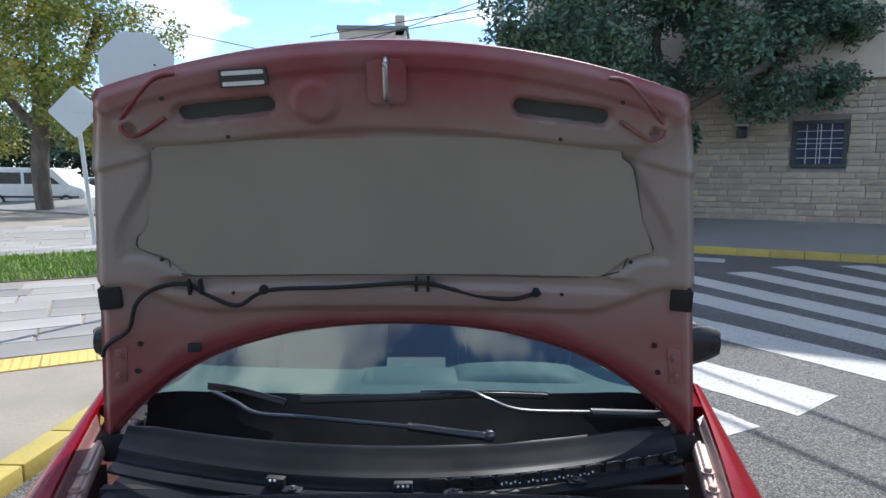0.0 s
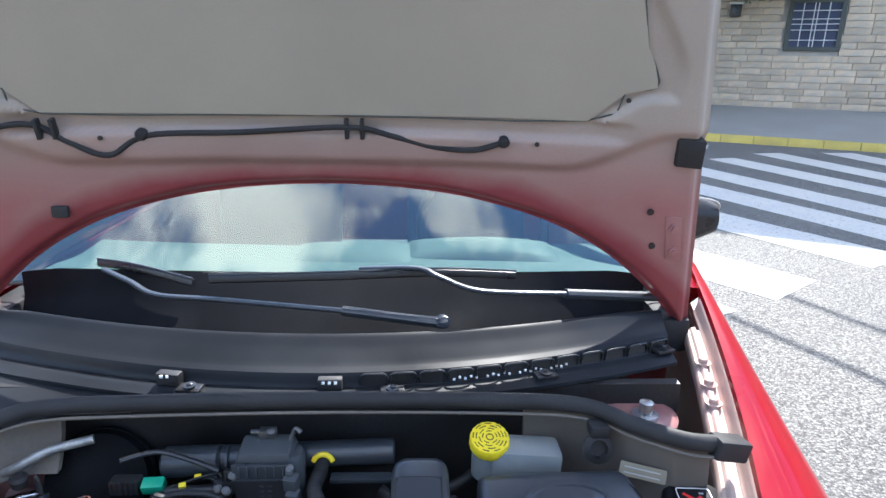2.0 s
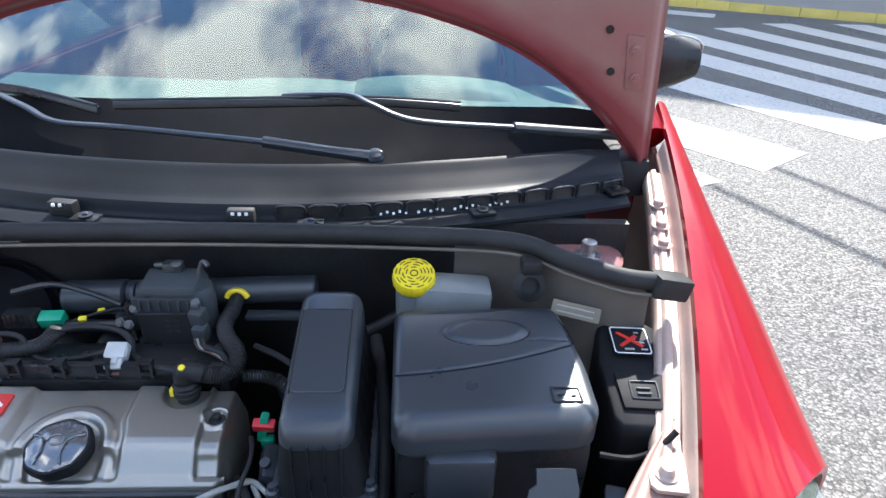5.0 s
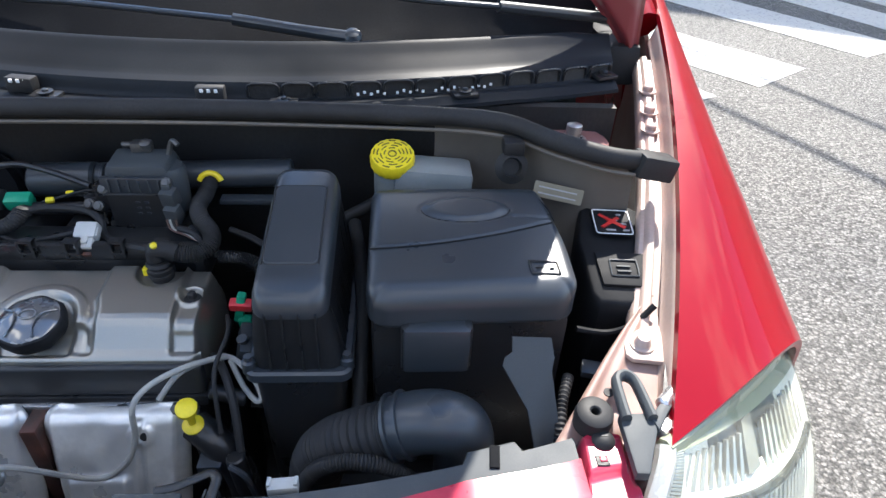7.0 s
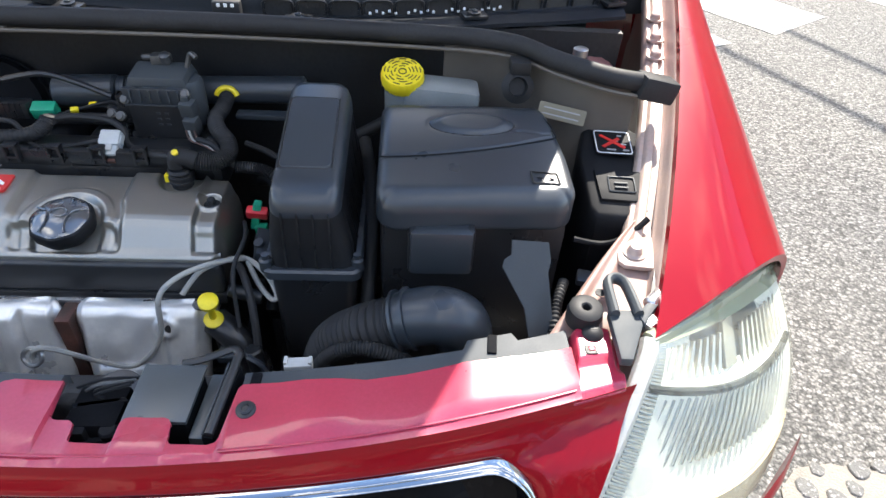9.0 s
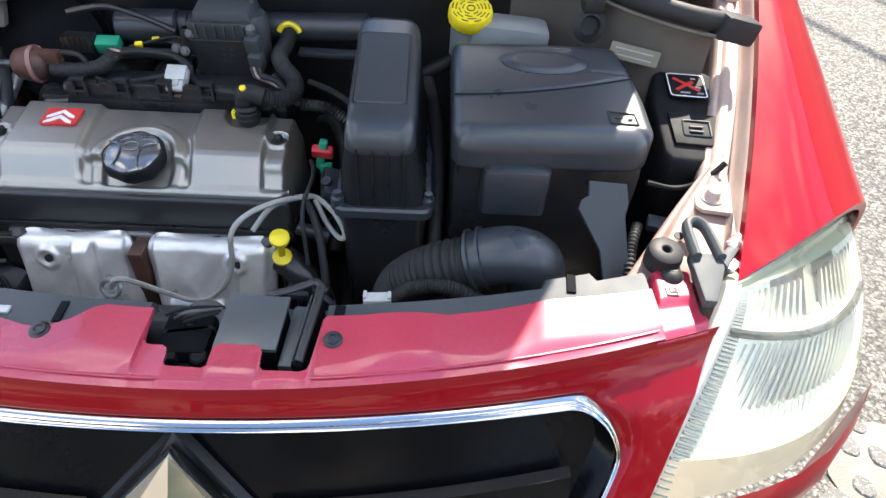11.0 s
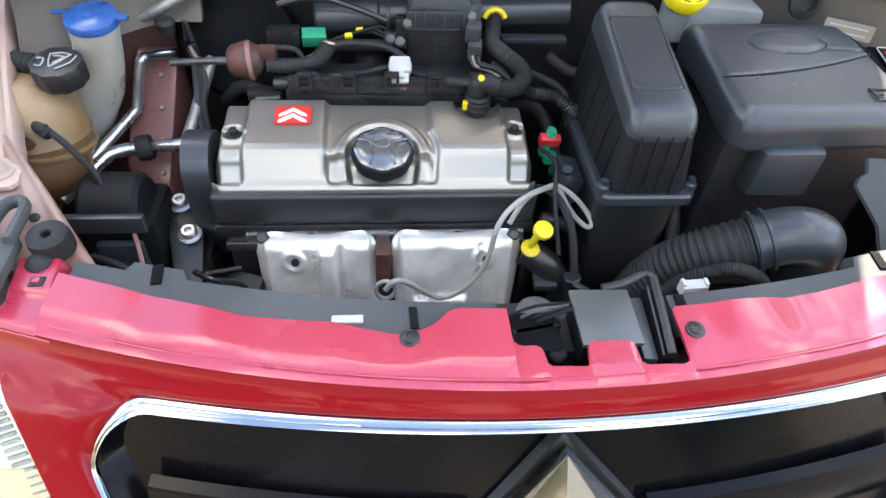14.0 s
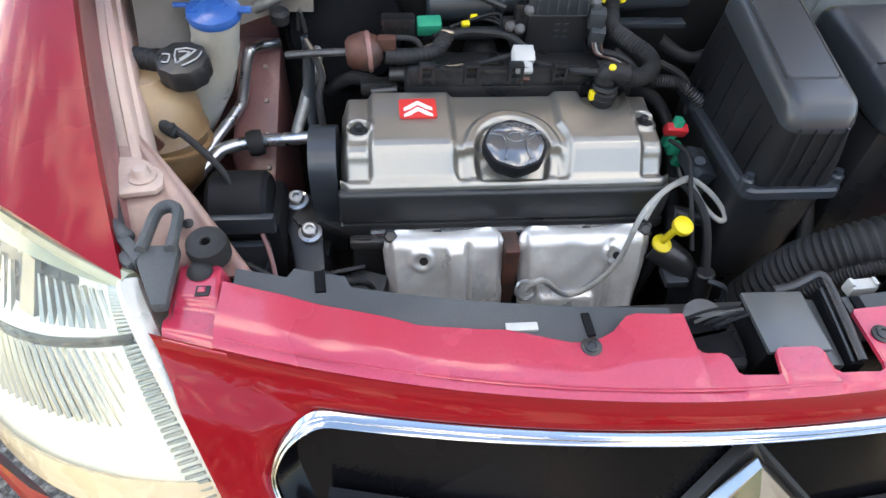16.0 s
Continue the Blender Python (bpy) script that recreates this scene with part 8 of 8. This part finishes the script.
part("neck", loft([[Vector((cx + r * math.cos(a), cy + r * math.sin(a), z)) for a in (k * math.pi / 16 for k in range(32))] for cx, cy, z, r in ((-0.625, 0.478, 0.655, 0.020), (-0.620, 0.477, 0.672, 0.042), (-0.605, 0.474, 0.710, 0.050), (-0.575, 0.466, 0.755, 0.047), (-0.552, 0.456, 0.795, 0.040), (-0.532, 0.446, 0.830, 0.031), (-0.524, 0.440, 0.856, 0.029), (-0.521, 0.437, 0.870, 0.030), (-0.520, 0.436, 0.880, 0.030))]), M["milky"], washer)
wcap = part("cap", lathe([(0.026, 0), (0.0320, 0.002), (0.0330, 0.007), (0.031, 0.012), (0.021, 0.015), (0.007, 0.0165)], (-0.519, 0.436, 0.879), (0.02, -0.18, 1), 40), M["blue"], washer, "blue push-on cap")
part("cap_tab", box((-0.481, 0.432, 0.890), (0.016, 0.012, 0.005), 0.002), M["blue"], wcap)
part("cap_tab", box((-0.557, 0.440, 0.892), (0.018, 0.007, 0.004), 0.001), M["blue"], wcap)
tank = thing("coolant_tank", (-0.58, 0.35, 0.72), "stained cream coolant tank with a black cap", "coolant tank")
part("tank", lathe([(0.030, -0.092), (0.050, -0.075), (0.062, -0.040), (0.066, -0.004), (0.0685, 0.0), (0.066, 0.004), (0.062, 0.034), (0.049, 0.056), (0.036, 0.066), (0.032, 0.072)], (-0.612, 0.372, 0.764), (0.05, 0.12, 1), 44), M["amber"], tank, "stained cream plastic tank")
part("weld_seam", lathe([(0.0650, -0.004), (0.0700, -0.002), (0.0700, 0.002), (0.0650, 0.004)], (-0.612, 0.372, 0.750), (0.16, 0.22, 1), 44), M["amber"], tank)
tcap = part("cap", lathe([(0.029, 0), (0.0305, 0.005), (0.0305, 0.022), (0.0285, 0.0265), (0.010, 0.0290)], (-0.553, 0.382, 0.832), (0.02, -0.16, 1), 56, 10, 0.03), M["black"], tank, "black screw cap")
tcm = Matrix.Translation((-0.554, 0.382, 0.832)) @ frame_of((0.02, -0.16, 1))
part("cap_mark", joined(*[tube([tcm @ Vector((x * 0.82, y * 0.82, 0.0293)) for x, y in pts], 0.0011, 5, 2) for pts in (((-0.004, -0.016), (0.022, 0.010), (-0.006, 0.014), (-0.004, -0.016)), ((0.0, -0.008), (0.014, 0.006), (-0.002, 0.009)), ((-0.024, -0.010), (-0.016, -0.012), (-0.014, 0.004), (-0.024, 0.006)), ((0.004, -0.022), (0.024, -0.008), (0.030, 0.006)))]), M["greyprint"], tcap)
part("level_window", prism(rounded(0.030, 0.014, 0.004, 3), 0.0, 0.003, 0.0, place=Matrix.Translation((-0.588, 0.307, 0.795)) @ pose(0, 0, 0, 78, 0, 0) @ pose(0, 0, 0, 0, 0, -50)), M["rust"], tank)
part("hose", tube([(-0.576, 0.333, 0.797), (-0.560, 0.318, 0.797), (-0.536, 0.300, 0.788), (-0.511, 0.285, 0.761), (-0.505, 0.275, 0.734), (-0.510, 0.268, 0.69), (-0.517, 0.260, 0.62)], 0.0042, 8, 8), M["rubber"], tank, "thin black overflow hose")
part("hose_end", joined(rod((-0.582, 0.330, 0.800), (-0.560, 0.314, 0.796), 0.0075, 12, 0.002), box((-0.566, 0.318, 0.801), (0.008, 0.012, 0.010), 0.002)), M["rubber"], tank)
part("top_hose", tube([(-0.690, 0.425, 0.836), (-0.640, 0.415, 0.838), (-0.605, 0.405, 0.840), (-0.570, 0.395, 0.838)], 0.014, 12, 6, rib=0.0006, ribs=18), M["rubber"], tank)
pipes = thing("air_con_pipes", (-0.52, 0.42, 0.65), "bare aluminium air conditioning pipes", "pipe")
part("pipe", tube([(-0.47, 0.55, 0.782), (-0.492, 0.530, 0.788), (-0.503, 0.512, 0.791), (-0.509, 0.505, 0.780), (-0.523, 0.490, 0.727), (-0.528, 0.478, 0.720), (-0.560, 0.415, 0.702), (-0.603, 0.335, 0.679)], 0.0075, 12, 8), M["pipe"], pipes)
part("pipe", tube([(-0.40, 0.432, 0.700), (-0.447, 0.424, 0.704), (-0.507, 0.424, 0.698), (-0.540, 0.412, 0.698), (-0.556, 0.395, 0.695), (-0.596, 0.333, 0.676)], 0.0095, 12, 8), M["pipe"], pipes)
part("pipe", tube([(-0.446, 0.424, 0.703), (-0.436, 0.455, 0.725), (-0.427, 0.48, 0.746), (-0.414, 0.51, 0.774), (-0.41, 0.54, 0.79)], 0.0085, 10, 8), M["foil"], pipes)
part("clamp", lathe([(0.017, -0.010), (0.019, 0), (0.017, 0.010)], (-0.500, 0.416, 0.703), (1, 0.2, 0.1), 20), M["rubber"], pipes)
part("braided_hose", tube([(-0.505, 0.510, 0.845), (-0.455, 0.505, 0.870), (-0.420, 0.52, 0.885), (-0.36, 0.545, 0.89)], 0.0075, 10, 8), M["foil"], pipes)
part("valve_cap", joined(lathe([(0.012, 0), (0.013, 0.014), (0.008, 0.018)], (-0.452, 0.492, 0.845), (0.1, -0.2, 1), 16), tube([(-0.43, 0.495, 0.83), (-0.425, 0.49, 0.86), (-0.42, 0.49, 0.83)], 0.003, 6, 5)), M["rubber"], pipes)
tower = thing("chassis_rail", (-0.47, 0.44, 0.55), "pinkish overspray chassis rail beside the engine", "car body")
part("rail", joined(prism([(-0.548, 0.44), (-0.484, 0.40), (-0.466, 0.57), (-0.53, 0.57)], 0.50, 0.765, 0.010, place=lambda x, y, z: Vector((x, y, z + (y - 0.55))))), M["pinkish"], tower)
part("strap", tube([(-0.425, 0.50, 0.82), (-0.422, 0.49, 0.79), (-0.424, 0.47, 0.74), (-0.42, 0.45, 0.70)], 0.009, 8, 6, flat=0.4), M["cover"], tower)
for k in range(4):
    part("seam_bolt", lathe([(0.004, 0), (0.003, 0.004)], (-0.492, 0.43 + 0.035 * k, 0.646 + 0.035 * k), (0, -0.7, 0.7), 8), M["primer"], tower)
# brake servo behind the loom, its near-black colour standing in for deep shade
servo = thing("brake_servo", (-0.36, 0.52, 0.80), "round black servo drum by the bulkhead", "servo")
part("drum", lathe([(0.02, -0.05), (0.080, -0.04), (0.086, -0.01), (0.080, 0.01), (0.04, 0.022), (0.02, 0.026)], (-0.37, 0.555, 0.80), (0.1, -0.8, 0.4), 40), M["cowl"], servo)
part("rim_band", lathe([(0.0865, -0.014), (0.089, -0.010), (0.0865, -0.006)], (-0.37, 0.555, 0.80), (0.1, -0.8, 0.4), 40), M["cowl"], servo)
# dark lower floor of the bay
part("undertray", box((0, 0.33, 0.30), (1.1, 0.50, 0.03), 0.01), M["dark"], car)
part("gearbox", joined(box((0.30, 0.35, 0.45), (0.30, 0.26, 0.20), 0.04), rod((0.10, 0.33, 0.48), (0.42, 0.33, 0.48), 0.11, 24, 0.02)), M["dark"], engine)
for k, pts in enumerate((((0.05, 0.50, 0.72), (0.08, 0.46, 0.74), (0.10, 0.40, 0.70), (0.09, 0.30, 0.62)), ((-0.40, 0.52, 0.72), (-0.36, 0.49, 0.76), (-0.30, 0.47, 0.75), (-0.25, 0.49, 0.72)), ((0.22, 0.50, 0.80), (0.235, 0.40, 0.78), (0.238, 0.30, 0.74), (0.235, 0.22, 0.66)), ((0.10, 0.54, 0.79), (0.15, 0.52, 0.77), (0.22, 0.53, 0.80), (0.26, 0.54, 0.82)))):
    tagged(solo("hose", tube(pts, 0.010, 10, 8), M["rubber"], "dark rubber hose low in the engine bay", "hose", group="low hoses"))

# exhaust flange under the valve cover, with its studs
part("exhaust_flange", box((-0.155, 0.256, 0.676), (0.37, 0.010, 0.016), 0.003), M["pipe"], engine, "bare metal exhaust flange")
for x in (-0.31, -0.255, -0.185, -0.125, -0.06, 0.0):
    part("flange_stud", lathe([(0.010, 0), (0.010, 0.006), (0.0055, 0.007), (0.0055, 0.016)], (x, 0.249, 0.678), (0, -1, 0.35), 6), M["iron"], engine)
# cables and clips low in the bay
for pts, r, m, label in (
        (((-0.52, 0.22, 0.68), (-0.47, 0.19, 0.69), (-0.43, 0.17, 0.66), (-0.40, 0.15, 0.60)), 0.0045, "rubber", "black cable beside the engine mount"),
        (((-0.47, 0.24, 0.70), (-0.455, 0.20, 0.68), (-0.45, 0.15, 0.62), (-0.44, 0.12, 0.55)), 0.0030, "pinkish", "thin red cable below the engine mount"),
        (((-0.40, 0.21, 0.66), (-0.37, 0.19, 0.665), (-0.34, 0.20, 0.64), (-0.33, 0.18, 0.58)), 0.0040, "black", "black cable below the timing cover"),
        (((0.045, 0.30, 0.72), (0.065, 0.27, 0.735), (0.085, 0.23, 0.71), (0.095, 0.19, 0.64)), 0.0055, "rubber", "black cable beside the dipstick"),
        (((0.06, 0.34, 0.755), (0.07, 0.30, 0.76), (0.062, 0.25, 0.74), (0.07, 0.21, 0.68)), 0.0030, "rubber", "thin black lead beside the dipstick"),
        (((-0.42, 0.47, 0.83), (-0.40, 0.44, 0.80), (-0.405, 0.42, 0.77), (-0.40, 0.40, 0.72)), 0.0050, "rubber", "black lead behind the timing cover"),
        (((-0.30, 0.50, 0.88), (-0.25, 0.515, 0.885), (-0.20, 0.51, 0.875), (-0.15, 0.50, 0.86)), 0.0045, "black", "black lead over the manifold"),
        (((0.04, 0.48, 0.80), (0.08, 0.46, 0.795), (0.11, 0.44, 0.78), (0.115, 0.42, 0.74)), 0.0050, "rubber", "black lead beside the filter box")):
    solo("cable", tube(pts, r, 8, 8), M[m], label, "cable")
